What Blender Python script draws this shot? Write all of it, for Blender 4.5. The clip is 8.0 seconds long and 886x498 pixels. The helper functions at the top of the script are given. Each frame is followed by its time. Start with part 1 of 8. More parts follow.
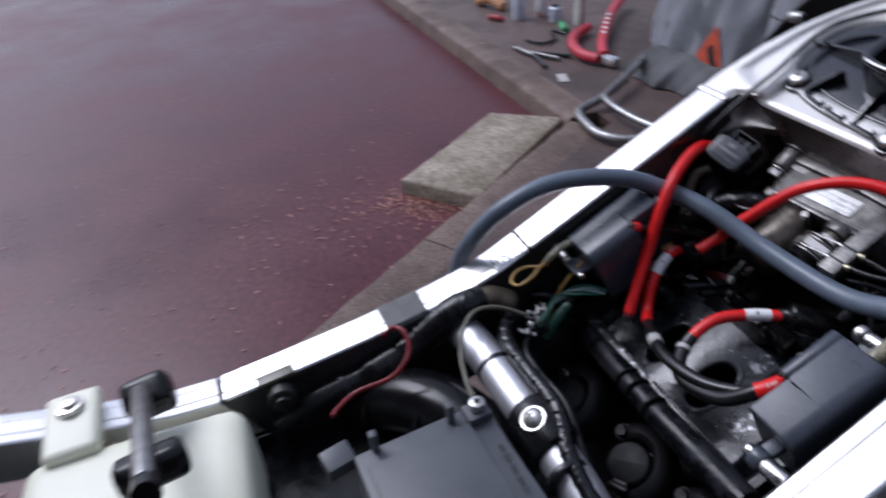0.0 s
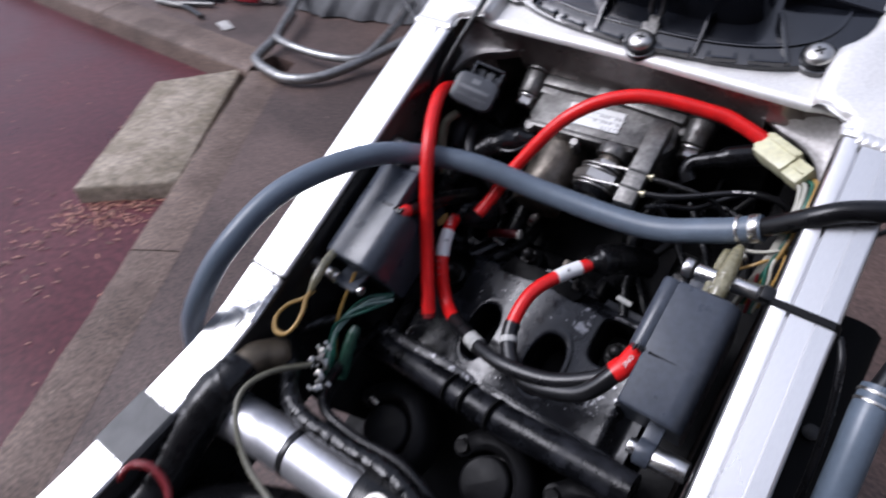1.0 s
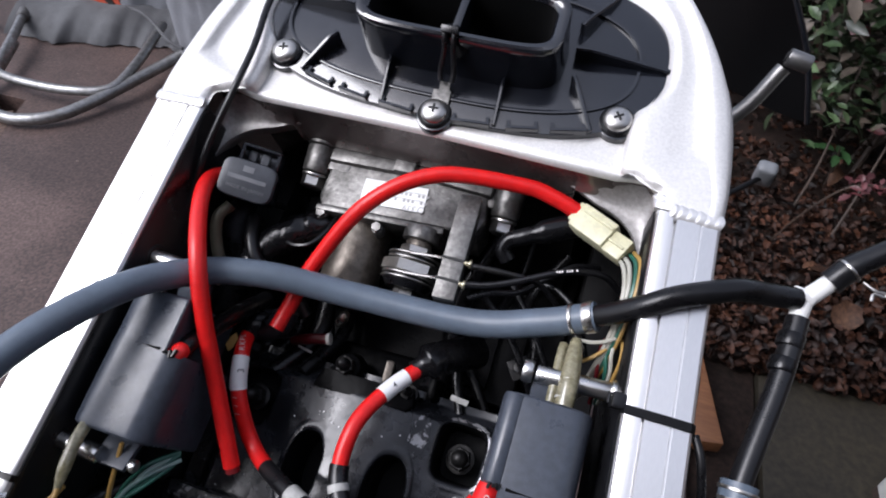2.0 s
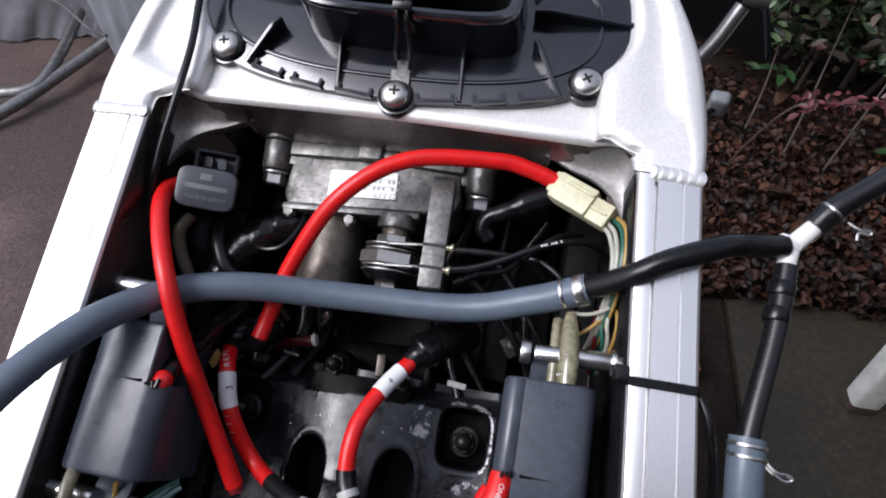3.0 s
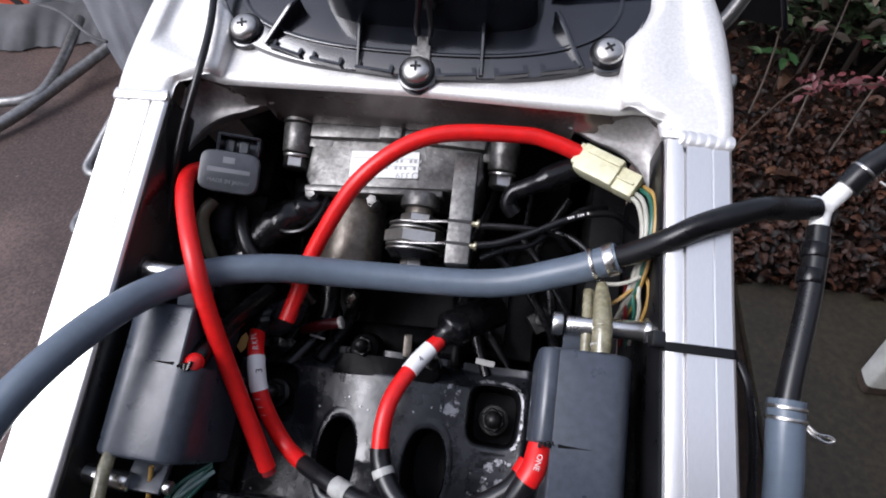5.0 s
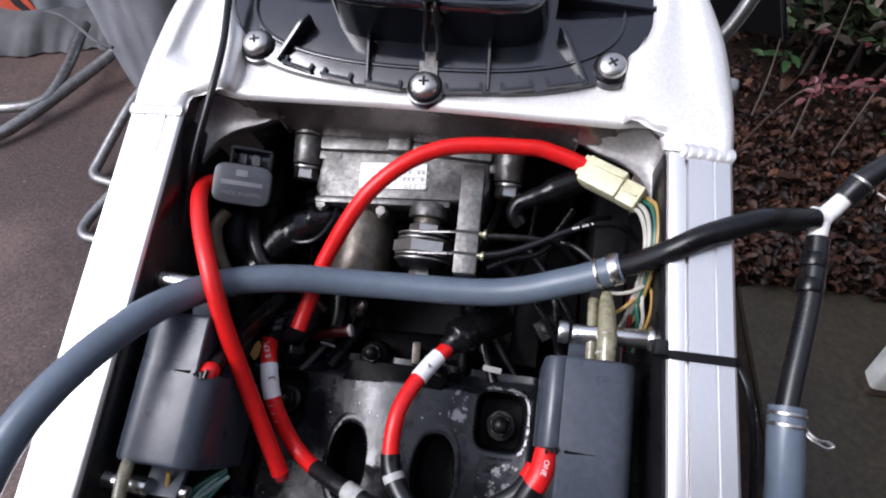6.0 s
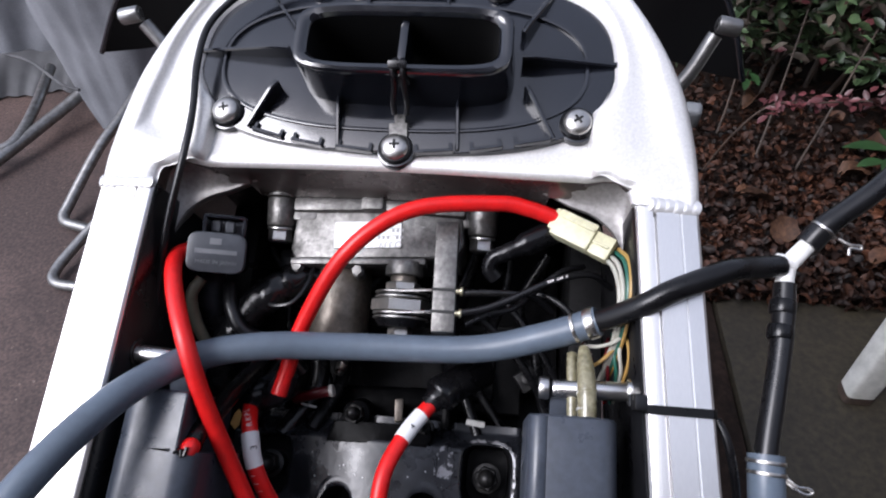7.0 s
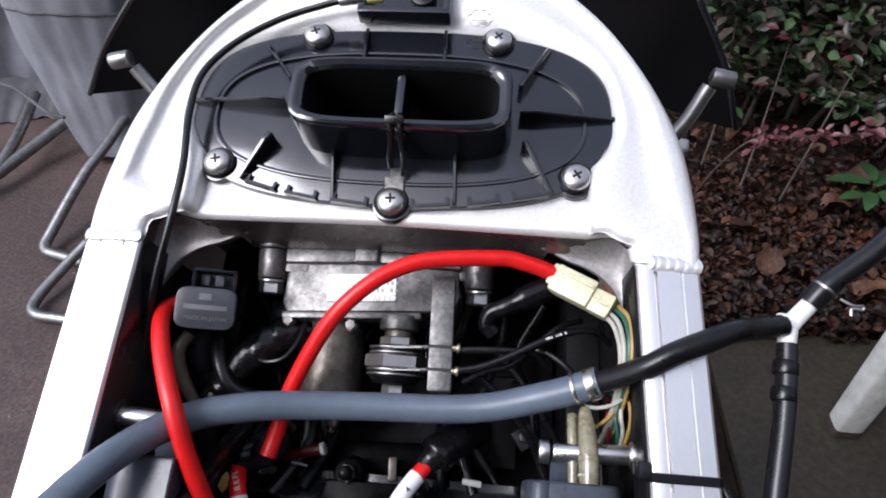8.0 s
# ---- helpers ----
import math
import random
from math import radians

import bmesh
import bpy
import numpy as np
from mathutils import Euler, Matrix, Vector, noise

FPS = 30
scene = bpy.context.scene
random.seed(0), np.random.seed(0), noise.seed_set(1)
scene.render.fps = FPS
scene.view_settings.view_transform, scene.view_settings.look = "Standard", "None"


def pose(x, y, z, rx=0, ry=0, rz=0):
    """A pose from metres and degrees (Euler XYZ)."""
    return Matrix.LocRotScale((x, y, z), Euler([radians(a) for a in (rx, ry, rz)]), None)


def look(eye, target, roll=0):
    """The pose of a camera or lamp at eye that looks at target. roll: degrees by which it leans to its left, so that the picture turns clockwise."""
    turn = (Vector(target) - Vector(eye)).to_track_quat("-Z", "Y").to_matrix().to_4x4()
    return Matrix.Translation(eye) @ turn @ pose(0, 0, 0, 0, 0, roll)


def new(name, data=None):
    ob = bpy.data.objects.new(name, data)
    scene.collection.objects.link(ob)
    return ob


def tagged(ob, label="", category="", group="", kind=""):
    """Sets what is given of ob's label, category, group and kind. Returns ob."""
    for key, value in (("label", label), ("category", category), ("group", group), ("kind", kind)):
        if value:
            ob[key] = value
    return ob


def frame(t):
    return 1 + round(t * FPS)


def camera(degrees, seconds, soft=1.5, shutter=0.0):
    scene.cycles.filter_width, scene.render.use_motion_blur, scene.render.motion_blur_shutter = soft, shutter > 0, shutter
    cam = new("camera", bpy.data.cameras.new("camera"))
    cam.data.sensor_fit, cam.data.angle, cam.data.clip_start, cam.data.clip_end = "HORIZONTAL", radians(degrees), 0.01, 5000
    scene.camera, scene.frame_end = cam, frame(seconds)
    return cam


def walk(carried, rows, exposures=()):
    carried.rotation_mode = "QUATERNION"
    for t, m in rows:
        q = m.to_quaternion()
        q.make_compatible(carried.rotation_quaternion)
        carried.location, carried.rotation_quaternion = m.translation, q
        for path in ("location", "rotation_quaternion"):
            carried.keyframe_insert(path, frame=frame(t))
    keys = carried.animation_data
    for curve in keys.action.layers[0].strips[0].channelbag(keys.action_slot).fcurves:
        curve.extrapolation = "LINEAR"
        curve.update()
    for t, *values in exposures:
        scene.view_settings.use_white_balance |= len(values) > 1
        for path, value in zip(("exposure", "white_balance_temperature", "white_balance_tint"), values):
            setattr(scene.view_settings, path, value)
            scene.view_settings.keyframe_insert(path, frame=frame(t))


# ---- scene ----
cam = camera(70.1, 8.0, soft=1.9, shutter=0.45)
PATH = [
    (0, (0.2145, -0.3557, 1.0124), (-1.0806, 0.0897, 0.0054), -5.42),
    (0.2, (0.1915, -0.3410, 0.9968), (-1.0217, 0.2395, -0.0429), -5.73),
    (0.5, (0.1579, -0.3255, 0.9837), (-0.9061, 0.4172, -0.1145), -6.20),
    (0.7, (0.1414, -0.3204, 0.9746), (-0.8310, 0.4988, -0.1539), -5.78),
    (1, (0.1133, -0.3057, 0.9803), (-0.6811, 0.6308, -0.1953), -4.44),
    (1.2, (0.0936, -0.2883, 0.9807), (-0.5755, 0.7381, -0.1978), -3.51),
    (1.5, (0.0799, -0.2674, 0.9822), (-0.4071, 0.8691, -0.1845), 0.15),
    (1.7, (0.0784, -0.2523, 0.9772), (-0.3015, 0.9352, -0.1784), 4.07),
    (2.8, (0.0667, -0.2341, 0.9845), (-0.1651, 0.9081, -0.2531), 0.44),
    (3, (0.0646, -0.2291, 0.9807), (-0.1492, 0.9076, -0.2651), 0.30),
    (3.5, (0.0567, -0.2256, 0.9814), (-0.1492, 0.9209, -0.2569), 1.94),
    (4, (0.0524, -0.2278, 0.9794), (-0.1500, 0.9248, -0.2537), 1.37),
    (4.5, (0.0544, -0.2335, 0.9728), (-0.1570, 0.9066, -0.2704), -0.41),
    (5.8, (0.056, -0.239, 0.977), (-0.209, 1.092, -0.492), -2.5),
    (6, (0.0540, -0.2393, 0.9807), (-0.1753, 0.8956, -0.2641), -2.27),
    (6.5, (0.0526, -0.2355, 0.9896), (-0.1696, 0.9350, -0.2231), -2.70),
    (7, (0.0537, -0.2286, 0.9935), (-0.1220, 0.9560, -0.2131), -2.78),
    (7.5, (0.0502, -0.2187, 1.0004), (-0.1053, 0.9914, -0.1833), -2.06),
    (8, (0.0476, -0.2155, 0.9994), (-0.0934, 1.0187, -0.1611), -1.30),
]
walk(cam, [(t, look(eye, target, roll)) for t, eye, target, roll in PATH], [(0, 0.15, 5630, 17), (1.0, 0.57, 5820, 17), (1.5, 0.66, 5920, 16), (3.2, 0.57, 5990, 15), (4.5, 0.67, 5960, 15), (6.2, 0.80, 5950, 16), (8, 0.77, 5930, 16)])

# ---- world and light: a bright overcast day ----
world = bpy.data.worlds.new("overcast_sky")
scene.world = world
world.use_nodes = True
wn = world.node_tree.nodes
sky = wn.new("ShaderNodeTexSky")
sky.sky_type = "NISHITA"
sky.sun_disc = False
sky.sun_elevation = radians(50)
sky.sun_rotation = radians(225)
sky.air_density = 1.0
sky.dust_density = 3.2
sky.ozone_density = 1.5
wn["Background"].inputs["Strength"].default_value = 0.15
cloud = wn.new("ShaderNodeHueSaturation")      # a grey overcast: little of the clear sky's blue is left
cloud.inputs["Saturation"].default_value = 0.38
world.node_tree.links.new(sky.outputs["Color"], cloud.inputs["Color"])
world.node_tree.links.new(cloud.outputs["Color"], wn["Background"].inputs["Color"])

sun_data = bpy.data.lights.new("sun", "SUN")
sun_data.energy = 1.5
sun_data.angle = radians(30)
sun_data.color = (1.0, 0.97, 0.93)
sun = new("sun", sun_data)
sun.matrix_world = look((-2.9, -1.65, 3.9), (0, 0, 0))


# ---- materials ----
def mat(name, color, rough=0.5, metal=0.0, color2=None, scale=40.0, stretch=(1, 1, 1), mix=(0.35, 0.65),
        bump=0.0, bump_scale=200.0, spots=None, spot_scale=60.0, spot_at=0.68, spot_metal=None, rough2=None,
        coat=0.0, random_hue=0.0, transmit=0.0, spec=0.5, fine=None):
    """A surface with a broad and a fine variation of colour, gloss and relief."""
    m = bpy.data.materials.new(name)
    m.use_nodes = True
    nt = m.node_tree
    b = nt.nodes["Principled BSDF"]
    b.inputs["Roughness"].default_value = rough
    b.inputs["Metallic"].default_value = metal
    b.inputs["Specular IOR Level"].default_value = spec
    b.inputs["Coat Weight"].default_value = coat
    b.inputs["Transmission Weight"].default_value = transmit
    tc = nt.nodes.new("ShaderNodeTexCoord")
    mp = nt.nodes.new("ShaderNodeMapping")
    mp.inputs["Scale"].default_value = stretch
    nt.links.new(tc.outputs["Object"], mp.inputs["Vector"])
    vec = mp.outputs["Vector"]

    def noise_tex(sc, detail=5.0, rough_n=0.6):
        n = nt.nodes.new("ShaderNodeTexNoise")
        n.inputs["Scale"].default_value = sc
        n.inputs["Detail"].default_value = detail
        n.inputs["Roughness"].default_value = rough_n
        nt.links.new(vec, n.inputs["Vector"])
        return n

    def ramp(src, a, b_, c0, c1):
        r = nt.nodes.new("ShaderNodeValToRGB")
        r.color_ramp.elements[0].position, r.color_ramp.elements[1].position = a, b_
        r.color_ramp.elements[0].color, r.color_ramp.elements[1].color = (*c0, 1), (*c1, 1)
        nt.links.new(src, r.inputs["Fac"])
        return r

    c2 = color2 if color2 else tuple(c * 0.8 for c in color)
    n1 = noise_tex(scale)
    out = ramp(n1.outputs["Fac"], mix[0], mix[1], color, c2).outputs["Color"]
    if fine:
        n3 = noise_tex(fine[0], 3.0)
        r3 = ramp(n3.outputs["Fac"], 0.35, 0.65, (1 - fine[1],) * 3, (1 + fine[1],) * 3)
        mul = nt.nodes.new("ShaderNodeMixRGB")
        mul.blend_type = "MULTIPLY"
        mul.inputs["Fac"].default_value = 1.0
        nt.links.new(out, mul.inputs["Color1"])
        nt.links.new(r3.outputs["Color"], mul.inputs["Color2"])
        out = mul.outputs["Color"]
    if spots:
        n2 = noise_tex(spot_scale, 6.0, 0.7)
        r2 = ramp(n2.outputs["Fac"], spot_at, spot_at + 0.03, (0, 0, 0), (1, 1, 1))
        mx = nt.nodes.new("ShaderNodeMixRGB")
        nt.links.new(r2.outputs["Color"], mx.inputs["Fac"])
        nt.links.new(out, mx.inputs["Color1"])
        mx.inputs["Color2"].default_value = (*spots, 1)
        out = mx.outputs["Color"]
        if spot_metal is not None:
            mm = nt.nodes.new("ShaderNodeMath")
            mm.operation = "MULTIPLY"
            mm.inputs[1].default_value = spot_metal
            nt.links.new(r2.outputs["Color"], mm.inputs[0])
            nt.links.new(mm.outputs["Value"], b.inputs["Metallic"])
    if random_hue:
        oi = nt.nodes.new("ShaderNodeNewGeometry")
        rr = ramp(oi.outputs["Random Per Island"], 0.0, 1.0, (1 - random_hue,) * 3, (1 + random_hue,) * 3)
        mul = nt.nodes.new("ShaderNodeMixRGB")
        mul.blend_type = "MULTIPLY"
        mul.inputs["Fac"].default_value = 1.0
        nt.links.new(out, mul.inputs["Color1"])
        nt.links.new(rr.outputs["Color"], mul.inputs["Color2"])
        out = mul.outputs["Color"]
    nt.links.new(out, b.inputs["Base Color"])
    if rough2 is not None:
        rr = ramp(n1.outputs["Fac"], mix[0], mix[1], (rough,) * 3, (rough2,) * 3)
        nt.links.new(rr.outputs["Color"], b.inputs["Roughness"])
    if bump:
        nb = noise_tex(bump_scale, 4.0)
        bp = nt.nodes.new("ShaderNodeBump")
        bp.inputs["Strength"].default_value = bump
        bp.inputs["Distance"].default_value = 0.2 / bump_scale
        nt.links.new(nb.outputs["Fac"], bp.inputs["Height"])
        nt.links.new(bp.outputs["Normal"], b.inputs["Normal"])
    return m


ALU = mat("brushed_aluminium", (0.81, 0.805, 0.80), 0.27, 0.85, (0.77, 0.765, 0.76), 9, (4, 1, 4), rough2=0.31, bump=0.015, bump_scale=400, fine=(300, 0.02))
CAST = mat("cast_aluminium", (0.785, 0.772, 0.752), 0.44, 0.42, (0.735, 0.722, 0.702), 25, bump=0.34, bump_scale=800, rough2=0.50, fine=(800, 0.07))
WELD = mat("weld_bead", (0.82, 0.812, 0.80), 0.36, 0.6, (0.72, 0.71, 0.70), 120, bump=0.2, bump_scale=700)
# base colour darkened and warmed for the engine and red leads it reflects
INNER = mat("reflection_toned_aluminium", (0.160, 0.138, 0.132), 0.22, 0.62, (0.120, 0.102, 0.098), 30, bump=0.06, bump_scale=300, rough2=0.32, fine=(200, 0.10))
DULL = mat("oxidised_aluminium", (0.185, 0.180, 0.172), 0.36, 0.75, (0.105, 0.102, 0.097), 110, mix=(0.36, 0.68), bump=0.45, bump_scale=320, rough2=0.5, spots=(0.42, 0.41, 0.40), spot_scale=300, spot_at=0.665, fine=(420, 0.25))
DULL_BROWN = mat("stained_aluminium", (0.165, 0.145, 0.122), 0.42, 0.7, (0.07, 0.060, 0.050), 60, mix=(0.4, 0.7), bump=0.4, bump_scale=260, fine=(300, 0.2))
PLASTIC = mat("satin_black_plastic", (0.0062, 0.0072, 0.0104), 0.10, 0, (0.0092, 0.0106, 0.0150), 40, bump=0.012, bump_scale=300, rough2=0.19, spec=1.0)
COIL = mat("coil_black_plastic", (0.042, 0.050, 0.066), 0.26, 0, (0.049, 0.057, 0.073), 50, bump=0.10, bump_scale=500, rough2=0.38, spec=0.55, spots=(0.075, 0.08, 0.092), spot_scale=260, spot_at=0.74, fine=(300, 0.15))
FAIRING = mat("black_fairing_shell", (0.0030, 0.0030, 0.0034), 0.30, 0, (0.0045, 0.0045, 0.005), 5, rough2=0.42, bump=0.02, bump_scale=100, spec=0.16)
GLOSS = mat("black_fairing_paint", (0.004, 0.004, 0.0046), 0.18, 0, (0.006, 0.006, 0.0068), 5, rough2=0.26, bump=0.02, bump_scale=100, spec=0.28)
RUBBER = mat("black_rubber", (0.0036, 0.0036, 0.0043), 0.20, 0, (0.0070, 0.0070, 0.0080), 70, bump=0.10, bump_scale=300, rough2=0.36, spec=0.36)
GRIMY = mat("grimy_black_rubber", (0.0052, 0.0052, 0.0060), 0.40, 0, (0.0100, 0.0100, 0.0112), 60, bump=0.3, bump_scale=200, rough2=0.62, spec=0.16)
PIPE = mat("dusty_black_pipe", (0.0045, 0.0048, 0.006), 0.24, 0, (0.0165, 0.0175, 0.0220), 60, mix=(0.44, 0.60), bump=0.30, bump_scale=130, rough2=0.46, spec=0.24, fine=(150, 0.3))
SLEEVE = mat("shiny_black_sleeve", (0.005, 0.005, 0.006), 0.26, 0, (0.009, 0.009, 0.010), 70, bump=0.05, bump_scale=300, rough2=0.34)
GREYHOSE = mat("grey_rubber_hose", (0.112, 0.142, 0.182), 0.31, 0, (0.092, 0.117, 0.150), 45, bump=0.06, bump_scale=500, rough2=0.42, fine=(240, 0.05), spots=(0.3, 0.32, 0.34), spot_scale=150, spot_at=0.79)
RED = mat("red_silicone", (0.72, 0.012, 0.010), 0.33, 0, (0.62, 0.008, 0.008), 60, bump=0.05, bump_scale=400, rough2=0.42, fine=(260, 0.06))
ENGINE = mat("black_engine_paint", (0.0070, 0.0075, 0.0094), 0.16, 0, (0.0185, 0.0202, 0.0252), 48, mix=(0.40, 0.64), bump=0.16, bump_scale=70, rough2=0.40, spec=0.52, fine=(160, 0.32))
ENGINE_WORN = mat("flaked_engine_paint", (0.0070, 0.0075, 0.0094), 0.18, 0, (0.0205, 0.0222, 0.0275), 30, bump=0.3, bump_scale=160, rough2=0.40, spots=(0.30, 0.30, 0.315), spot_scale=190, spot_at=0.555, spot_metal=0.6, spec=0.4)
ENGINE_DARK = mat("oily_dark_metal", (0.0120, 0.0120, 0.0128), 0.34, 0.0, (0.0200, 0.0198, 0.0200), 60, bump=0.5, bump_scale=120, rough2=0.7, spots=(0.045, 0.042, 0.039), spot_scale=130, spot_at=0.80, spec=0.12)
STEEL = mat("bright_steel", (0.66, 0.64, 0.61), 0.22, 1.0, (0.5, 0.48, 0.45), 150, bump=0.08, bump_scale=500, rough2=0.36)
CHROME = mat("polished_steel", (0.80, 0.79, 0.77), 0.22, 1.0, (0.66, 0.65, 0.63), 60, rough2=0.34, bump=0.05, bump_scale=300)
SATIN_TUBE = mat("satin_alloy_tube", (0.74, 0.74, 0.77), 0.38, 0.9, (0.60, 0.60, 0.63), 40, (1, 5, 5), rough2=0.50, bump=0.14, bump_scale=260, fine=(200, 0.10))
DARK_STEEL = mat("darkened_steel", (0.022, 0.022, 0.023), 0.34, 0.8, (0.06, 0.058, 0.056), 130, bump=0.2, bump_scale=300, rough2=0.5)
RECESS = mat("screw_recess", (0.03, 0.03, 0.03), 0.6, 0.5)
GALV = mat("galvanised_tube", (0.30, 0.30, 0.295), 0.30, 0.9, (0.19, 0.185, 0.18), 60, bump=0.15, bump_scale=200, rough2=0.46)
BRASS = mat("brass", (0.55, 0.47, 0.14), 0.3, 0.9, (0.42, 0.36, 0.1), 100)
WHITE = mat("white_plastic", (0.78, 0.78, 0.76), 0.4, 0, (0.70, 0.70, 0.67), 40, bump=0.05, bump_scale=200)
CREAM = mat("cream_nylon", (0.60, 0.585, 0.40), 0.36, 0, (0.50, 0.47, 0.29), 90, bump=0.06, bump_scale=300, fine=(400, 0.1))
TANK = mat("milky_tank_plastic", (0.84, 0.84, 0.69), 0.42, 0, (0.78, 0.78, 0.61), 12, bump=0.05, bump_scale=120)
LABEL = mat("white_sleeve_label", (0.82, 0.82, 0.82), 0.4, 0, (0.76, 0.76, 0.76), 80)
LABEL_METAL = mat("foil_label", (0.75, 0.75, 0.74), 0.35, 0.5, (0.62, 0.62, 0.6), 150)
DUCT_DARK = mat("matt_black_lining", (0.0075, 0.0075, 0.0078), 0.8, 0, (0.0095, 0.0095, 0.0098), 30, spec=0.1)
RELAY_FACE = mat("dark_grey_plastic", (0.045, 0.049, 0.057), 0.40, 0, (0.058, 0.062, 0.072), 60, bump=0.08, bump_scale=500, fine=(300, 0.1))
PALE_RING = mat("pale_worn_sleeve", (0.42, 0.42, 0.40), 0.45, 0, (0.30, 0.30, 0.28), 200)
WEB = mat("cast_web", (0.34, 0.325, 0.315), 0.46, 0.5, (0.26, 0.248, 0.24), 60, bump=0.35, bump_scale=500, fine=(500, 0.15))
INK = mat("black_ink", (0.02, 0.02, 0.02), 0.5)
INK_WHITE = mat("white_print", (0.8, 0.76, 0.74), 0.5)
INK_GREY = mat("grey_print", (0.35, 0.35, 0.35), 0.5)
CLEAR = mat("yellowed_clear_sleeve", (0.30, 0.275, 0.175), 0.16, 0, (0.14, 0.126, 0.07), 200, bump=0.2, bump_scale=160, fine=(160, 0.35), coat=0.8)
W_YEL = mat("yellow_wire", (0.44, 0.27, 0.075), 0.4)
W_GRN = mat("green_wire", (0.022, 0.13, 0.088), 0.3, 0, (0.024, 0.095, 0.070), 100)
W_WHT = mat("white_wire", (0.50, 0.49, 0.43), 0.4, 0, (0.38, 0.37, 0.31), 100)
W_TEAL = mat("pale_green_wire", (0.27, 0.37, 0.34), 0.3, 0, (0.18, 0.28, 0.26), 100)
W_DKRED = mat("dark_red_wire", (0.20, 0.014, 0.018), 0.4, 0, (0.14, 0.010, 0.014), 100)
W_OLIVE = mat("olive_tube", (0.13, 0.125, 0.09), 0.35, 0, (0.09, 0.085, 0.06), 100)
# oily black, its base colour lowered further to stand for deep shade
OILY_SHADED = mat("oily_shaded_casting", (0.0018, 0.0018, 0.0020), 0.16, 0, (0.0034, 0.0034, 0.0038), 50, bump=0.16, bump_scale=120, rough2=0.34, spec=0.03)
TAPE_BLACK = mat("shiny_black_tape", (0.0036, 0.0037, 0.0043), 0.16, 0, (0.0070, 0.0072, 0.0080), 60, bump=0.5, bump_scale=170, rough2=0.30, spec=0.46)
TAPE = mat("grey_tape", (0.20, 0.20, 0.20), 0.5, 0, (0.26, 0.26, 0.26), 80, bump=0.2, bump_scale=300)
FOIL = mat("creased_foil", (0.88, 0.88, 0.89), 0.26, 0.9, (0.78, 0.78, 0.80), 60, bump=0.10, bump_scale=40)
BATTERY = mat("battery_grey_plastic", (0.065, 0.07, 0.08), 0.42, 0, (0.09, 0.095, 0.105), 30, bump=0.1, bump_scale=300, spots=(0.2, 0.2, 0.2), spot_scale=180, spot_at=0.75)
TARMAC = mat("wet_red_tarmac", (0.057, 0.0122, 0.0172), 0.27, 0, (0.084, 0.0235, 0.0295), 1.6, mix=(0.38, 0.62), rough2=0.44, bump=0.14, bump_scale=190, fine=(55, 0.30), spots=(0.20, 0.12, 0.10), spot_scale=60, spot_at=0.74, spec=0.26)
PATIO = mat("brown_stained_concrete", (0.088, 0.056, 0.047), 0.55, 0, (0.044, 0.028, 0.0245), 2.2, mix=(0.40, 0.60), rough2=0.72, bump=0.6, bump_scale=140, fine=(140, 0.45), spots=(0.24, 0.19, 0.15), spot_scale=75, spot_at=0.655)
KERB = mat("weathered_concrete_kerb", (0.128, 0.086, 0.066), 0.6, 0, (0.070, 0.046, 0.036), 7, rough2=0.78, bump=0.7, bump_scale=120, fine=(110, 0.5), spots=(0.26, 0.215, 0.16), spot_scale=60, spot_at=0.66)
SLAB = mat("mossy_concrete_slab", (0.285, 0.238, 0.188), 0.7, 0, (0.155, 0.126, 0.088), 11, mix=(0.36, 0.66), rough2=0.8, bump=0.6, bump_scale=110, fine=(70, 0.32), spots=(0.085, 0.066, 0.044), spot_scale=34, spot_at=0.64)
# mossy concrete colour taken well down for the shade of shrubs and motorcycle
PAVE = mat("shade_toned_mossy_paving", (0.036, 0.029, 0.0165), 0.50, 0, (0.0175, 0.0142, 0.0088), 2.4, mix=(0.40, 0.60), rough2=0.7, bump=0.4, bump_scale=120, fine=(80, 0.35))
SOIL = mat("dark_soil", (0.012, 0.0075, 0.0055), 0.9, 0, (0.020, 0.012, 0.009), 14, bump=0.8, bump_scale=60, fine=(90, 0.4), spec=0.2)
CLOTH = mat("grey_woven_cover", (0.185, 0.192, 0.208), 0.8, 0, (0.130, 0.136, 0.150), 7, bump=0.35, bump_scale=500, fine=(420, 0.12))
CLOTH_DARK = mat("dark_cover_trim", (0.085, 0.086, 0.090), 0.8, 0, (0.045, 0.045, 0.048), 9, bump=0.35, bump_scale=500)
ORANGE = mat("orange_print", (0.55, 0.085, 0.034), 0.6, 0, (0.42, 0.06, 0.024), 20)
LITTER = mat("dead_leaves", (0.046, 0.0168, 0.0078), 0.6, 0, (0.0046, 0.0023, 0.0018), 13, mix=(0.3, 0.7), random_hue=0.97, fine=(60, 0.3), spec=0.28)
LITTER_TAN = mat("tan_dead_leaves", (0.105, 0.052, 0.028), 0.6, 0, (0.045, 0.021, 0.013), 22, random_hue=0.6, fine=(120, 0.35), bump=0.5, bump_scale=90, spec=0.28)
RUSSET = mat("russet_needles", (0.30, 0.15, 0.105), 0.6, 0, (0.19, 0.075, 0.052), 30, random_hue=0.7)
OFF_WHITE = mat("off_white_plastic", (0.52, 0.52, 0.49), 0.5, 0, (0.42, 0.42, 0.38), 14, bump=0.1, bump_scale=200, fine=(60, 0.1))
SCREW = mat("satin_screw_steel", (0.60, 0.585, 0.56), 0.32, 1.0, (0.46, 0.45, 0.43), 150, bump=0.06, bump_scale=500, rough2=0.44)
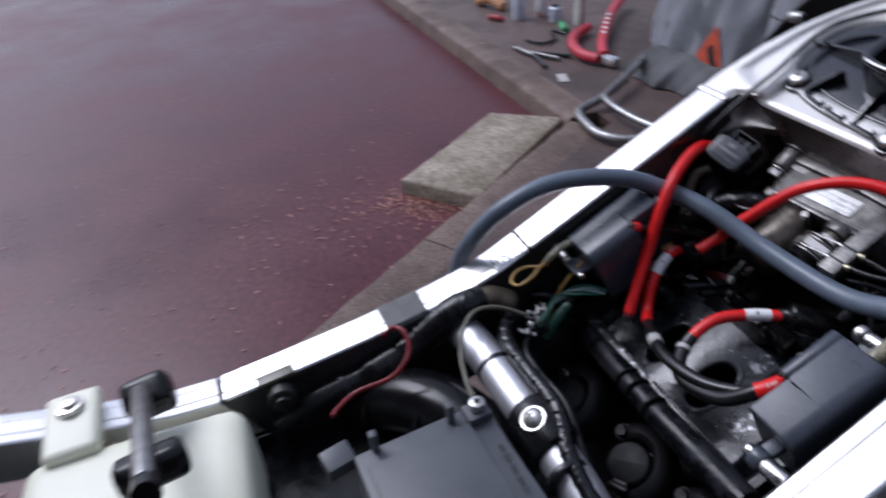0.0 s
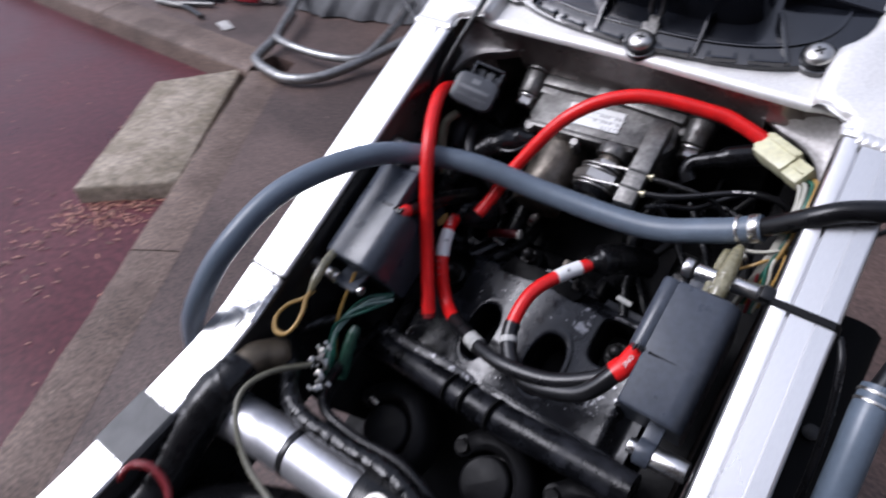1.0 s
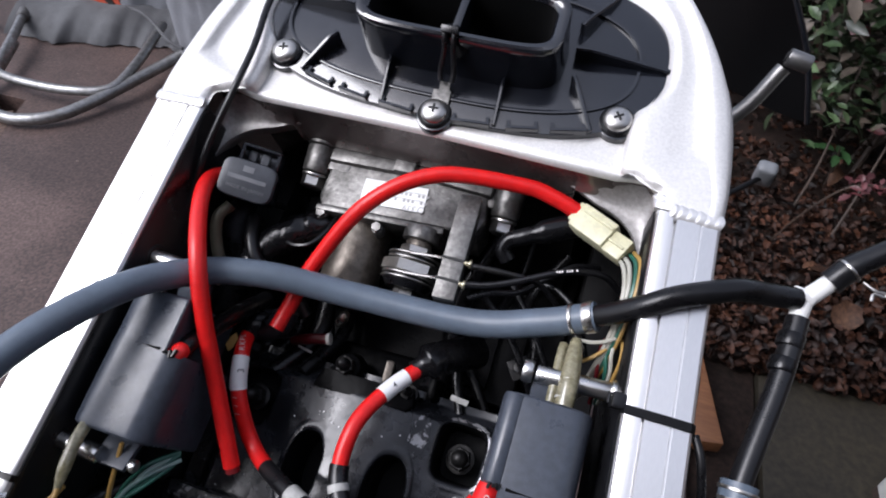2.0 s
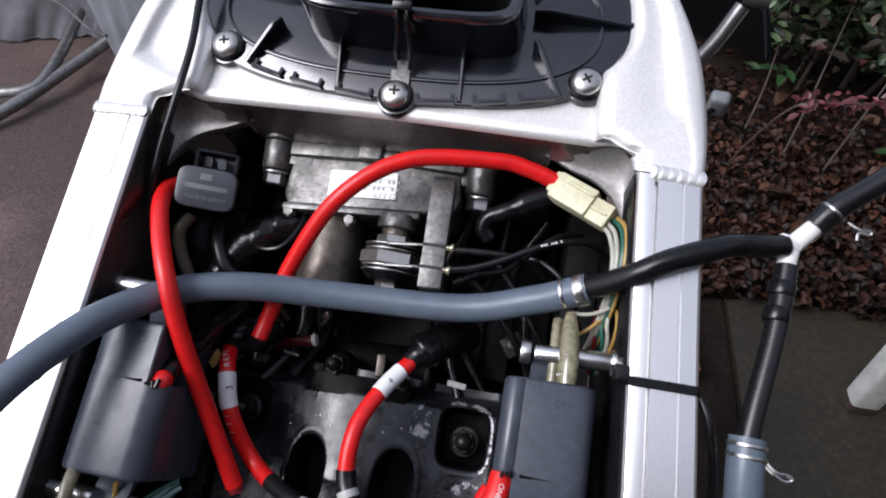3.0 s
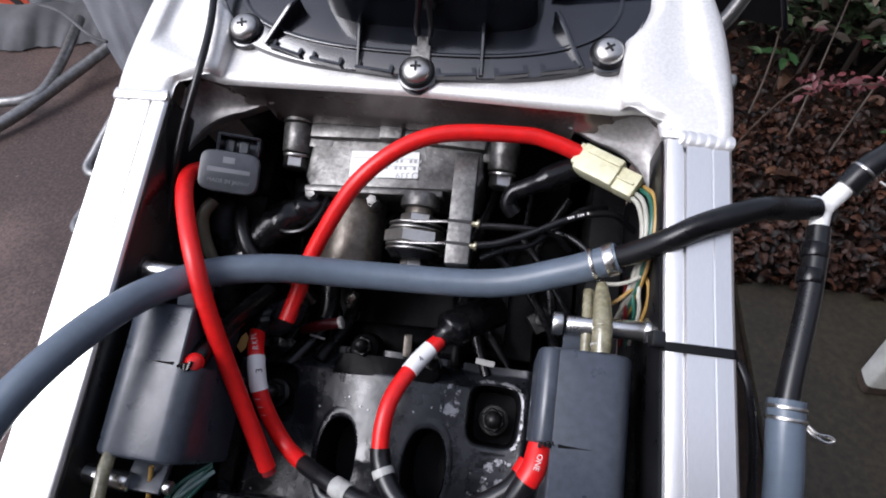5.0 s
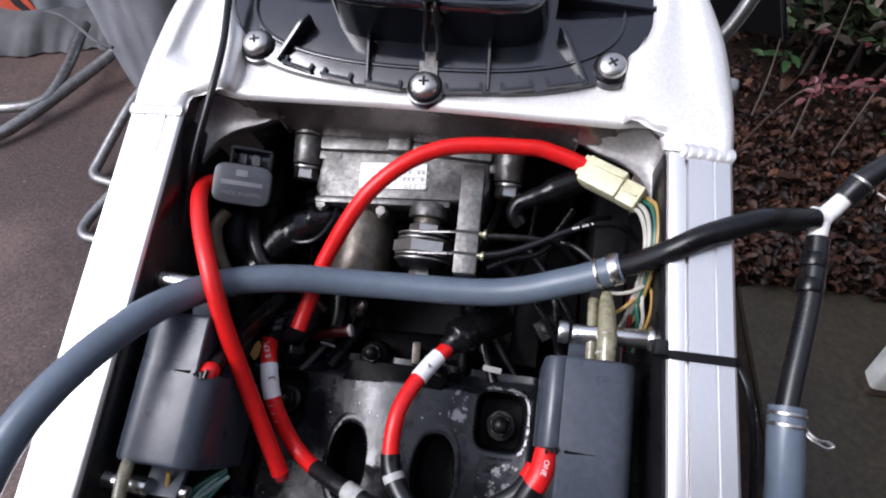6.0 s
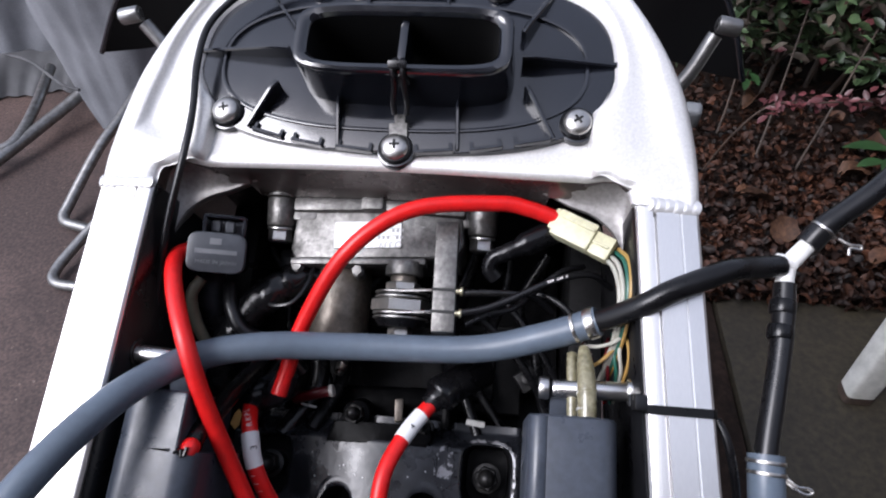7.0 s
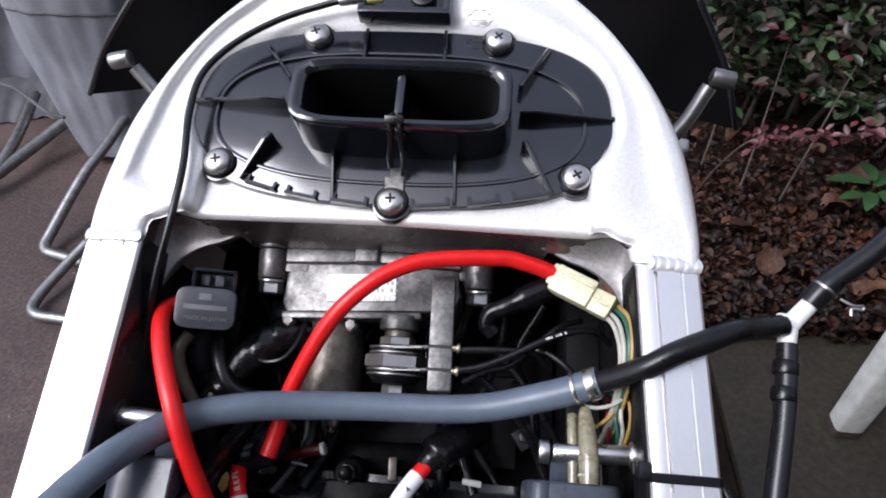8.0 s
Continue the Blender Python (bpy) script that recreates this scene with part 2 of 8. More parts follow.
FLAKED = mat("flaked_rim_paint", (0.010, 0.0105, 0.0125), 0.3, 0, (0.03, 0.031, 0.035), 60, bump=0.5, bump_scale=240, rough2=0.5, spots=(0.46, 0.46, 0.48), spot_scale=210, spot_at=0.46, spot_metal=0.4, spec=0.4)
RED_DARK = mat("dirty_red_silicone", (0.11, 0.005, 0.009), 0.4, 0, (0.045, 0.003, 0.005), 60, bump=0.1, bump_scale=300)
CHIPPED = mat("bare_chipped_metal", (0.50, 0.50, 0.51), 0.4, 0.75, (0.28, 0.28, 0.29), 220, mix=(0.4, 0.6), bump=0.4, bump_scale=400)
LEAF = mat("green_leaves", (0.060, 0.092, 0.040), 0.40, 0, (0.018, 0.034, 0.015), 8, random_hue=0.85, fine=(70, 0.15))
LEAF_BRIGHT = mat("bright_green_leaves", (0.034, 0.085, 0.028), 0.42, 0, (0.024, 0.058, 0.020), 20, random_hue=0.2)
LEAF_RED = mat("reddish_leaves", (0.125, 0.033, 0.037), 0.45, 0, (0.070, 0.022, 0.023), 20, random_hue=0.6)
LEAF_PALE = mat("pale_bronze_leaves", (0.095, 0.075, 0.058), 0.45, 0, (0.050, 0.042, 0.031), 20, random_hue=0.7)
STEM = mat("shrub_stems", (0.055, 0.036, 0.025), 0.7, 0, (0.03, 0.021, 0.016), 60, (1, 1, 0.2), bump=0.4, bump_scale=150)
WOOD = mat("orange_brown_wood", (0.22, 0.095, 0.038), 0.55, 0, (0.15, 0.06, 0.025), 20, (1, 8, 1), bump=0.2, bump_scale=120)

RENDERED = mat("dark_brick_render", (0.11, 0.085, 0.07), 0.8, 0, (0.08, 0.06, 0.05), 3, bump=0.3, bump_scale=80, fine=(60, 0.2))

# ---- building helpers ----
# The bike's own axes: u to its right, v forward along the sloping rails, w square to them; rail tops lie at w = 0.
BIKE = pose(0, 0, 0.833, math.degrees(math.atan(0.5)), 0, 0)
WORLD = Matrix.Identity(4)
BASE = {}


def thing(name, base, label, category, space=BIKE, group="", kind=""):
    ob = new(name)
    ob.empty_display_size = 0.01
    ob.matrix_world = space @ Matrix.Translation(base)
    BASE[ob.name] = Vector(base)
    return tagged(ob, label, category, group, kind)


def finish(bm, name, material, base, sharp=38):
    bmesh.ops.recalc_face_normals(bm, faces=bm.faces)
    bmesh.ops.translate(bm, verts=bm.verts, vec=-Vector(base))
    me = bpy.data.meshes.new(name)
    bm.to_mesh(me)
    bm.free()
    me.materials.append(material)
    me.polygons.foreach_set("use_smooth", [True] * len(me.polygons))
    me.set_sharp_from_angle(angle=radians(sharp))
    return me


def part(name, bm, material, parent, label="", sharp=38):
    base = BASE[parent.name]
    ob = new(name, finish(bm, name, material, base, sharp))
    ob.parent = parent
    BASE[ob.name] = base
    return tagged(ob, label)


def solo(name, bm, material, base, label, category, space=BIKE, group="", kind="", sharp=38):
    ob = new(name, finish(bm, name, material, base, sharp))
    ob.matrix_world = space @ Matrix.Translation(base)
    BASE[ob.name] = Vector(base)
    return tagged(ob, label, category, group, kind)


def spline(pts, n=8):
    """A smooth line through points."""
    P = [Vector(p) for p in pts]
    P = [2 * P[0] - P[1]] + P + [2 * P[-1] - P[-2]]
    out = []
    for i in range(1, len(P) - 2):
        a, b, c, d = P[i - 1:i + 3]
        for k in range(n):
            s = k / n
            out.append(0.5 * (2 * b + (c - a) * s + (2 * a - 5 * b + 4 * c - d) * s * s + (3 * b - a - 3 * c + d) * s ** 3))
    out.append(P[-2])
    return out


def skin(bm, rings, closed=True, cap=True):
    """Faces between rings of equal count."""
    vs = [[bm.verts.new(p) for p in r] for r in rings]
    n = len(vs[0])
    for a, b in zip(vs, vs[1:]):
        for i in range(n if closed else n - 1):
            j = (i + 1) % n
            bm.faces.new((a[i], a[j], b[j], b[i]))
    if cap:
        bm.faces.new(vs[0][::-1])
        bm.faces.new(vs[-1])
    return vs


def tube(bm, line, r, seg=14, cap=True):
    """A round tube along a line; r is one radius or one per point."""
    L = [Vector(p) for p in line]
    t0 = (L[1] - L[0]).normalized()
    up = t0.orthogonal().normalized()
    rings = []
    for i, p in enumerate(L):
        t = (L[min(i + 1, len(L) - 1)] - L[max(i - 1, 0)]).normalized()
        up = (up - t * up.dot(t)).normalized()
        side = t.cross(up)
        rr = r[i] if isinstance(r, (list, tuple)) else r
        rings.append([p + up * (rr * math.cos(2 * math.pi * k / seg)) + side * (rr * math.sin(2 * math.pi * k / seg)) for k in range(seg)])
    skin(bm, rings, True, cap)
    return bm


def rod(bm, a, b, r, r2=None, seg=18, edge=0.0):
    """A straight round bar with softened ends."""
    a, b = Vector(a), Vector(b)
    d = (b - a)
    r2 = r if r2 is None else r2
    if edge:
        n = d.normalized() * edge
        tube(bm, [a, a + n * 0.3, a + n, b - n, b - n * 0.3, b], [r - edge, r - 0.3 * edge, r, r2, r2 - 0.3 * edge, r2 - edge], seg)
    else:
        tube(bm, [a, b], [r, r2], seg)
    return bm


def block(bm, c, size, rot=(0, 0, 0), bevel=0.0, seg=2):
    """A box with rounded edges."""
    m = Matrix.LocRotScale(c, Euler([radians(q) for q in rot]), size)
    r = bmesh.ops.create_cube(bm, size=1.0, matrix=m)
    if bevel:
        es = list({e for v in r["verts"] for e in v.link_edges})
        bmesh.ops.bevel(bm, geom=es, offset=bevel, segments=seg, profile=0.6, affect="EDGES", clamp_overlap=True)
    return bm


def prism(bm, outline, w0, w1, bevel=0.0):
    """A flat plate from an outline in u, v between two heights, its upper rim softened."""
    c = Vector((sum(p[0] for p in outline) / len(outline), sum(p[1] for p in outline) / len(outline)))

    def ring(w, inset):
        out = []
        for p in outline:
            d = Vector(p) - c
            out.append((*(Vector(p) - d.normalized() * inset), w))
        return out
    rings = [ring(w0, 0), ring(w1 - bevel, 0)]
    if bevel:
        rings += [ring(w1 - bevel * 0.3, bevel * 0.3), ring(w1, bevel)]
    skin(bm, rings)
    return bm


def oval(cu, cv, hu, hv, n=2.0, count=64):
    out = []
    for k in range(count):
        a = 2 * math.pi * k / count
        c, s = math.cos(a), math.sin(a)
        out.append((cu + hu * math.copysign(abs(c) ** (2 / n), c), cv + hv * math.copysign(abs(s) ** (2 / n), s)))
    return out


def hexagon(bm, a, b, r):
    """A six-sided bar from a to b, its edges eased."""
    a, b = Vector(a), Vector(b)
    n = (b - a)
    tube(bm, [a, a + n * 0.12, a + n * 0.88, b], [r * 0.92, r, r, r * 0.88], 6)
    return bm


def mesh_from(name, verts, faces, material, parent=None, base=(0, 0, 0), smooth=True):
    me = bpy.data.meshes.new(name)
    me.from_pydata([tuple(Vector(v) - Vector(base)) for v in verts], [], faces)
    me.materials.append(material)
    if smooth:
        me.polygons.foreach_set("use_smooth", [True] * len(me.polygons))
    ob = new(name, me)
    if parent:
        ob.parent = parent
        BASE[ob.name] = Vector(base)
    else:
        ob.location = base
    return ob


def words(name, text, size, m, material, parent, label="", thick=0.0002):
    """Raised lettering in the built-in font, centred at the pose m of its thing's space."""
    cu = bpy.data.curves.new(name, "FONT")
    cu.body = text
    cu.size = size
    cu.align_x, cu.align_y = "CENTER", "CENTER"
    cu.extrude = thick
    cu.resolution_u = 3
    tmp = new("lettering", cu)
    me = bpy.data.meshes.new_from_object(tmp.evaluated_get(bpy.context.evaluated_depsgraph_get()))
    bpy.data.objects.remove(tmp)
    me.materials.append(material)
    me.transform(Matrix.Translation(-BASE[parent.name]) @ m)
    ob = new(name, me)
    ob.parent = parent
    return tagged(ob, label)

# ---- ground ----
DRIVE = -0.08          # level of the driveway; the patio lies at 0
bm = bmesh.new()
rings = []
for r in (0.0, 3.0, 8.0, 25.0, 80.0, 300.0, 1200.0):
    rings.append([(r * math.cos(2 * math.pi * k / 48), r * math.sin(2 * math.pi * k / 48), DRIVE) for k in range(48)])
rings[0] = [(0.02 * math.cos(2 * math.pi * k / 48), 0.02 * math.sin(2 * math.pi * k / 48), DRIVE) for k in range(48)]
skin(bm, rings, True, False)
solo("ground", bm, TARMAC, (0, 0, DRIVE), "wet dark red tarmac driveway scattered with fallen needles", "driveway", WORLD, kind="structure")

CORNER = Vector((-1.60, 0.79))
EDGE_DIR = (Vector((-0.93, -0.318)) - CORNER).normalized()
FAR_EDGE = CORNER + EDGE_DIR * 3.4
bm = bmesh.new()
outline = [(-6.0, 0.79 + 0.12), (-1.5, 0.79 + 0.12), tuple(CORNER + Vector((0.16, -0.02))), tuple(FAR_EDGE + Vector((0.11, 0.06))), (0.35, -2.6), (0.35, 5.0), (-6.0, 5.0)]
skin(bm, [[(x, y, DRIVE - 0.1) for x, y in outline], [(x, y, 0) for x, y in outline]])
solo("patio", bm, PATIO, (0, 0, DRIVE), "brown stained concrete patio under the motorcycle", "patio", WORLD, kind="structure")
bm = bmesh.new()
block(bm, (1.662, -0.98, -0.06), (2.376, 3.28, 0.11), bevel=0.006)
solo("pavement", bm, PAVE, (1.6, -0.98, DRIVE), "mossy concrete paving beside the flower bed, colour darkened for shade", "paving", WORLD, kind="structure")
bm = bmesh.new()
block(bm, (0.4115, -0.98, -0.07), (0.121, 3.28, 0.11), bevel=0.01)
solo("soil_strip", bm, SOIL, (0.41, -0.98, DRIVE), "strip of dark soil between patio and paving", "soil", WORLD, kind="structure")
bm = bmesh.new()
gx, gy = 40, 40
vs = [[bm.verts.new((0.35 + 5.0 * i / gx, 0.66 + 5.0 * j / gy, -0.03 + 0.035 * noise.noise((i * 0.37, j * 0.37, 0)) + (0.03 if j else -0.03))) for j in range(gy + 1)] for i in range(gx + 1)]
for i in range(gx):
    for j in range(gy):
        bm.faces.new((vs[i][j], vs[i + 1][j], vs[i + 1][j + 1], vs[i][j + 1]))
solo("flower_bed", bm, SOIL, (0.35, 0.66, 0), "dark soil of the flower bed under fallen leaves", "soil", WORLD, kind="structure")


# unseen plain walls beyond the paving and behind the motorcycle, added to darken reflections
bm = bmesh.new()
block(bm, (3.15, 0.4, 1.05), (0.2, 9.0, 2.4), bevel=0.01)
solo("wall_east", bm, RENDERED, (3.15, 0.4, -0.15), "unseen plain brown wall added to darken reflections on the right", "wall", WORLD, kind="structure")
bm = bmesh.new()
block(bm, (1.10, -1.45, 1.45), (4.0, 0.20, 3.2), bevel=0.01)
solo("wall_south", bm, RENDERED, (1.10, -1.45, -0.15), "unseen plain brown wall added behind the motorcycle to darken reflections", "wall", WORLD, kind="structure")


def kerb_stone(a, b, width, seed):
    """One kerb stone between two points on the driveway's edge, its arris worn."""
    rnd = random.Random(seed)
    a, b = Vector(a), Vector(b)
    d = (b - a).normalized()
    nrm = Vector((-d.y, d.x))
    bm = bmesh.new()
    rings = []
    n = 14
    for i in range(n + 1):
        p = a.lerp(b, i / n)
        e = 0.006 + 0.010 * rnd.random()
        t = 0.002 * rnd.random()
        prof = [(0, DRIVE - 0.05), (0, -e * 1.2), (e * 0.4, -e * 0.35), (e, 0.0005 + t), (width * 0.6, 0.0015 + t * 0.5), (width, 0.0006), (width, DRIVE - 0.05)]
        rings.append([(p.x + nrm.x * o, p.y + nrm.y * o, z) for o, z in prof])
    skin(bm, rings)
    return solo("kerb_stone", bm, KERB, (a.x, a.y, DRIVE), "weathered concrete kerb stone edging the patio", "kerb", WORLD, "kerb stones", "structure", 50)


x = -1.60
for k in range(5):
    kerb_stone((x - 0.9, 0.79), (x - 0.006, 0.79), 0.13, k)
    x -= 0.9
for k in range(4):
    a = CORNER + EDGE_DIR * (0.85 * k + 0.004)
    b = CORNER + EDGE_DIR * (0.85 * (k + 1))
    kerb_stone(a, b, 0.13, 20 + k)

# the loose slab that lies in front of the kerb
bm = bmesh.new()
s_tl, s_tr, s_br, s_bl = Vector((-1.848, 0.600)), Vector((-1.656, 0.812)), Vector((-1.318, 0.305)), Vector((-1.546, 0.122))
rings = []
for w, ins in ((-0.078, 0.0), (-0.03, 0.0), (-0.024, 0.004), (-0.022, 0.010)):
    ring = []
    c = (s_tl + s_tr + s_br + s_bl) / 4
    rnd = random.Random(3)
    for p, q in ((s_tl, s_tr), (s_tr, s_br), (s_br, s_bl), (s_bl, s_tl)):
        for k in range(10):
            t = p.lerp(q, k / 10)
            t = t - (t - c).normalized() * (ins + 0.004 * rnd.random())
            ring.append((t.x, t.y, w + 0.02 * (t.y - 0.4)))
    rings.append(ring)
skin(bm, rings)
solo("paving_slab", bm, SLAB, (-1.5, 0.43, DRIVE), "loose mossy concrete paving slab lying against the kerb", "paving slab", WORLD)

# ---- the motorcycle's frame ----
frame_ob = thing("motorcycle_frame", (0, 0, -0.1), "bare silver aluminium motorcycle frame with the tank taken off", "motorcycle frame")
def rail_top(groove):
    """The rail's section: offset outward and height; a groove runs along its top."""
    return [(0.0, -0.090), (0.0, -0.0014), (0.0003, -0.0009), (0.0009, -0.0002), (0.0014, 0.0), (0.0066, 0.0), (0.0068, -groove), (0.0078, -groove), (0.0080, 0.0), (0.0170, 0.0), (0.0173, -0.0004), (0.0178, -0.0004), (0.0181, -0.0001),
            (0.0238, -0.0003), (0.0247, -0.0009), (0.0253, -0.0022), (0.0255, -0.0036), (0.0255, -0.090)]


GROOVE = {-1: 0.0014, 1: 0.0030}


def rail(side, stations):
    bm = bmesh.new()
    rings = []
    for v, w, inner in stations:
        rings.append([(side * (inner + o), v, w + h) for o, h in rail_top(GROOVE[side])])
    skin(bm, rings)
    return part("rail", bm, ALU, frame_ob, "brushed silver box-section rail", 25)


LEFT = [(-0.030, 0.0, 0.1045), (-0.10, 0.0, 0.1045), (-0.18, 0.0, 0.1045), (-0.230, 0.0005, 0.1045), (-0.255, 0.004, 0.1045), (-0.287, 0.0125, 0.1045),
        (-0.330, 0.0255, 0.1045), (-0.380, 0.043, 0.1045), (-0.428, 0.061, 0.1045)]
RIGHT = [(-0.030, 0.0, 0.1045), (-0.09, 0.0, 0.1066), (-0.153, 0.0, 0.1093), (-0.20, 0.0, 0.1112), (-0.230, 0.0005, 0.112), (-0.255, 0.004, 0.1125),
         (-0.287, 0.0125, 0.1125), (-0.330, 0.0255, 0.1125), (-0.428, 0.061, 0.1125)]
rail(-1, LEFT)
rail(1, RIGHT)
# rear subframe tubes that carry on from the rails
for side, inner in ((-1, 0.1045), (1, 0.1125)):
    bm = bmesh.new()
    rings = [[(side * (inner + o), v, w + max(h, -0.045)) for o, h in rail_top(GROOVE[side])] for v, w in ((-0.4295, 0.0615), (-0.455, 0.076), (-0.485, 0.101), (-0.525, 0.138), (-0.62, 0.225))]
    skin(bm, rings)
    part("subframe_tube", bm, ALU, frame_ob, "silver subframe tube", 25)

# head casting
HALF = [(0.1315, -0.0295), (0.1320, -0.012), (0.1305, 0.010), (0.1265, 0.031), (0.1185, 0.051), (0.1075, 0.071), (0.0935, 0.091), (0.0785, 0.108), (0.062, 0.124), (0.042, 0.139), (0.020, 0.149), (0.0, 0.152)]
half = [Vector((p[0], p[1], 0)) for p in HALF]
fine = spline(half, 5)


def resample(line, n):
    """n + 1 points evenly along a polyline."""
    P = [Vector(p) for p in line]
    d = [0.0]
    for a, b in zip(P, P[1:]):
        d.append(d[-1] + (b - a).length)
    out, k = [], 0
    for i in range(n + 1):
        t = d[-1] * i / n
        while k < len(P) - 2 and d[k + 1] < t:
            k += 1
        out.append(P[k].lerp(P[k + 1], (t - d[k]) / max(1e-9, d[k + 1] - d[k])))
    return out


outer_half = resample([(p.x, p.y) for p in fine], 60)
corner = resample([(0.1045, -0.0295), (0.1045, -0.0222), (0.1035, -0.0210), (0.0990, -0.0196), (0.0955, -0.0182), (0.0935, -0.0162), (0.0885, -0.0156), (0.0862, -0.0148), (0.0856, -0.0115), (0.0856, 0.0055)], 16)
edge_line = []
for k in range(41):
    a = -0.50 + (math.pi / 2 + 0.50) * k / 40
    c_, s_ = math.cos(a), math.sin(a)
    edge_line.append((0.0950 * abs(c_) ** (2 / 2.75), 0.039 + 0.0432 * math.copysign(abs(s_) ** (2 / 2.75), s_)))
edge_line = resample(edge_line, 43)
inner_half = corner + edge_line
outer_arc = outer_half + [Vector((-p.x, p.y)) for p in outer_half[::-1][1:]]
inner_arc = inner_half + [Vector((-p.x, p.y)) for p in inner_half[::-1][1:]]
SECTION = [(0.0, -0.17), (0.0, -0.085), (0.0, -0.012), (0.02, -0.0055), (0.06, -0.0018), (0.12, 0.0004), (0.20, 0.0010), (0.262, 0.0008), (0.278, 0.0001), (0.292, -0.0014), (0.320, -0.0028), (0.40, -0.0034), (0.50, -0.0026), (0.585, -0.0018), (0.65, -0.0013), (0.72, -0.0011), (0.80, -0.0010), (0.90, -0.0012), (0.955, -0.0016), (0.978, -0.0030), (0.988, -0.0056), (0.993, -0.0078), (1.0, -0.0082)]
bm = bmesh.new()
rings = []
n_arc = len(outer_arc)
for s, w in SECTION:
    ring = []
    for i in range(n_arc):
        o, q = outer_arc[i], inner_arc[i]
        p = o.lerp(q, s)
        near = min(i, n_arc - 1 - i)
        groove = min(1.0, max(0.0, (o.y - 0.000) / 0.010)) * min(1.0, max(0.0, (0.138 - o.y) / 0.03))
        groove *= 1.0 if o.x < 0 else 0.6
        h = w
        if 0.27 < s < 0.85:
            h = 0.0006 + (w - 0.0006) * groove
        elif s > 0.85:
            h = w if s > 0.95 else 0.0006 + (w - 0.0006) * groove
        if s > 0.66:
            h -= min(1.0, max(0.0, (near - 17) / 5)) * 0.0075 * ((s - 0.66) / 0.34) ** 1.4 * (1.0 if s < 0.97 else 0.3)
        if near < 9:
            h = max(h, -0.0026) if s > 0.9 else h
        ring.append((p.x, p.y, h))
    rings.append(ring)
vs = skin(bm, rings, False, False)
part("head_casting", bm, CAST, frame_ob, "cast aluminium steering head with a raised rim", 60)
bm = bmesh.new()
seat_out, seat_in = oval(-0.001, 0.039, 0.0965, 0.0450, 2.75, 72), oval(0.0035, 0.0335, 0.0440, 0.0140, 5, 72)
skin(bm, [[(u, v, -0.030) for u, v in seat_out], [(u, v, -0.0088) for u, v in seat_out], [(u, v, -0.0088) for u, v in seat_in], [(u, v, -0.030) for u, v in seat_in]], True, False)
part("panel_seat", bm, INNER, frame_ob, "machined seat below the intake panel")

# the ledge and the front wall of the bay
bm = bmesh.new()
ledge = [(-0.108, -0.016), (-0.100, -0.0135), (-0.094, -0.0150), (-0.086, -0.0163), (-0.06, -0.0158), (-0.03, -0.0152), (0.0, -0.0148), (0.03, -0.0152), (0.06, -0.0158), (0.086, -0.0163), (0.093, -0.0150), (0.099, -0.0150), (0.1045, -0.019)]
prof = [(0.030, -0.0090), (0.012, -0.0082), (0.0055, -0.0075), (0.0020, -0.0072), (0.0004, -0.0084), (0.0, -0.0105)]
rings = [[(u, v + o, w) for o, w in prof] for u, v in ledge]
skin(bm, rings, False, False)
part("ledge", bm, CAST, frame_ob, "cast ledge under the intake panel", 45)
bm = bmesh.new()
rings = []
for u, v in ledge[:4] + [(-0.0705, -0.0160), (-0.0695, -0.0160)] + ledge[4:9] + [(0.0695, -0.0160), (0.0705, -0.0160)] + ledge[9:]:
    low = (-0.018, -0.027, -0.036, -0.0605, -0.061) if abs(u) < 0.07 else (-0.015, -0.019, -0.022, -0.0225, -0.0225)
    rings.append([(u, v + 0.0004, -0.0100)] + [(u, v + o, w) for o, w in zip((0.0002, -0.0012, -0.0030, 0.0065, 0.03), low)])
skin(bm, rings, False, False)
part("front_wall", bm, INNER, frame_ob, "inner wall below the ledge, toned dark for what it reflects", 60)
# cast webs in the two front corners, hollowed to an arch
ARCH = [(0.0560, -0.0142), (0.0690, -0.0170), (0.0803, -0.0224), (0.0870, -0.0248), (0.0930, -0.0282), (0.0985, -0.0335), (0.1018, -0.0400), (0.1035, -0.0470), (0.1046, -0.0580)]
ROOT = [(0.0560, -0.0136), (0.0690, -0.0144), (0.0790, -0.0150), (0.0860, -0.0148), (0.0930, -0.0144), (0.1000, -0.0148), (0.1050, -0.0180), (0.1055, -0.0300), (0.1055, -0.0590)]
arch = spline([(u, v, 0) for u, v in ARCH], 5)
root = spline([(u, v, 0) for u, v in ROOT], 5)
for side in (-1, 1):
    bm = bmesh.new()
    rings = []
    for p, q in zip(arch, root):
        ring = [(p[0] + 0.0030, p[1] + 0.0030, -0.034), (p[0] + 0.0006, p[1] + 0.0006, -0.0265), (p[0], p[1], -0.0240)]
        for k in range(9):
            s = k / 8
            ring.append((p[0] + (q[0] - p[0]) * (0.04 + 0.96 * s), p[1] + (q[1] - p[1]) * (0.04 + 0.96 * s), -0.0230 + 0.0110 * s ** 2.6))
        rings.append([(side * u, v, w) for u, v, w in ring])
    skin(bm, rings, False, False)
    part("corner_web", bm, WEB, frame_ob, "cast web with an arched edge in the corner of the bay", 60)
bm = bmesh.new()
block(bm, (0, 0.005, -0.1065), (0.2085, 0.026, 0.167), bevel=0.002)
part("bulkhead", bm, ENGINE_DARK, frame_ob, "dark bulkhead below the steering head")
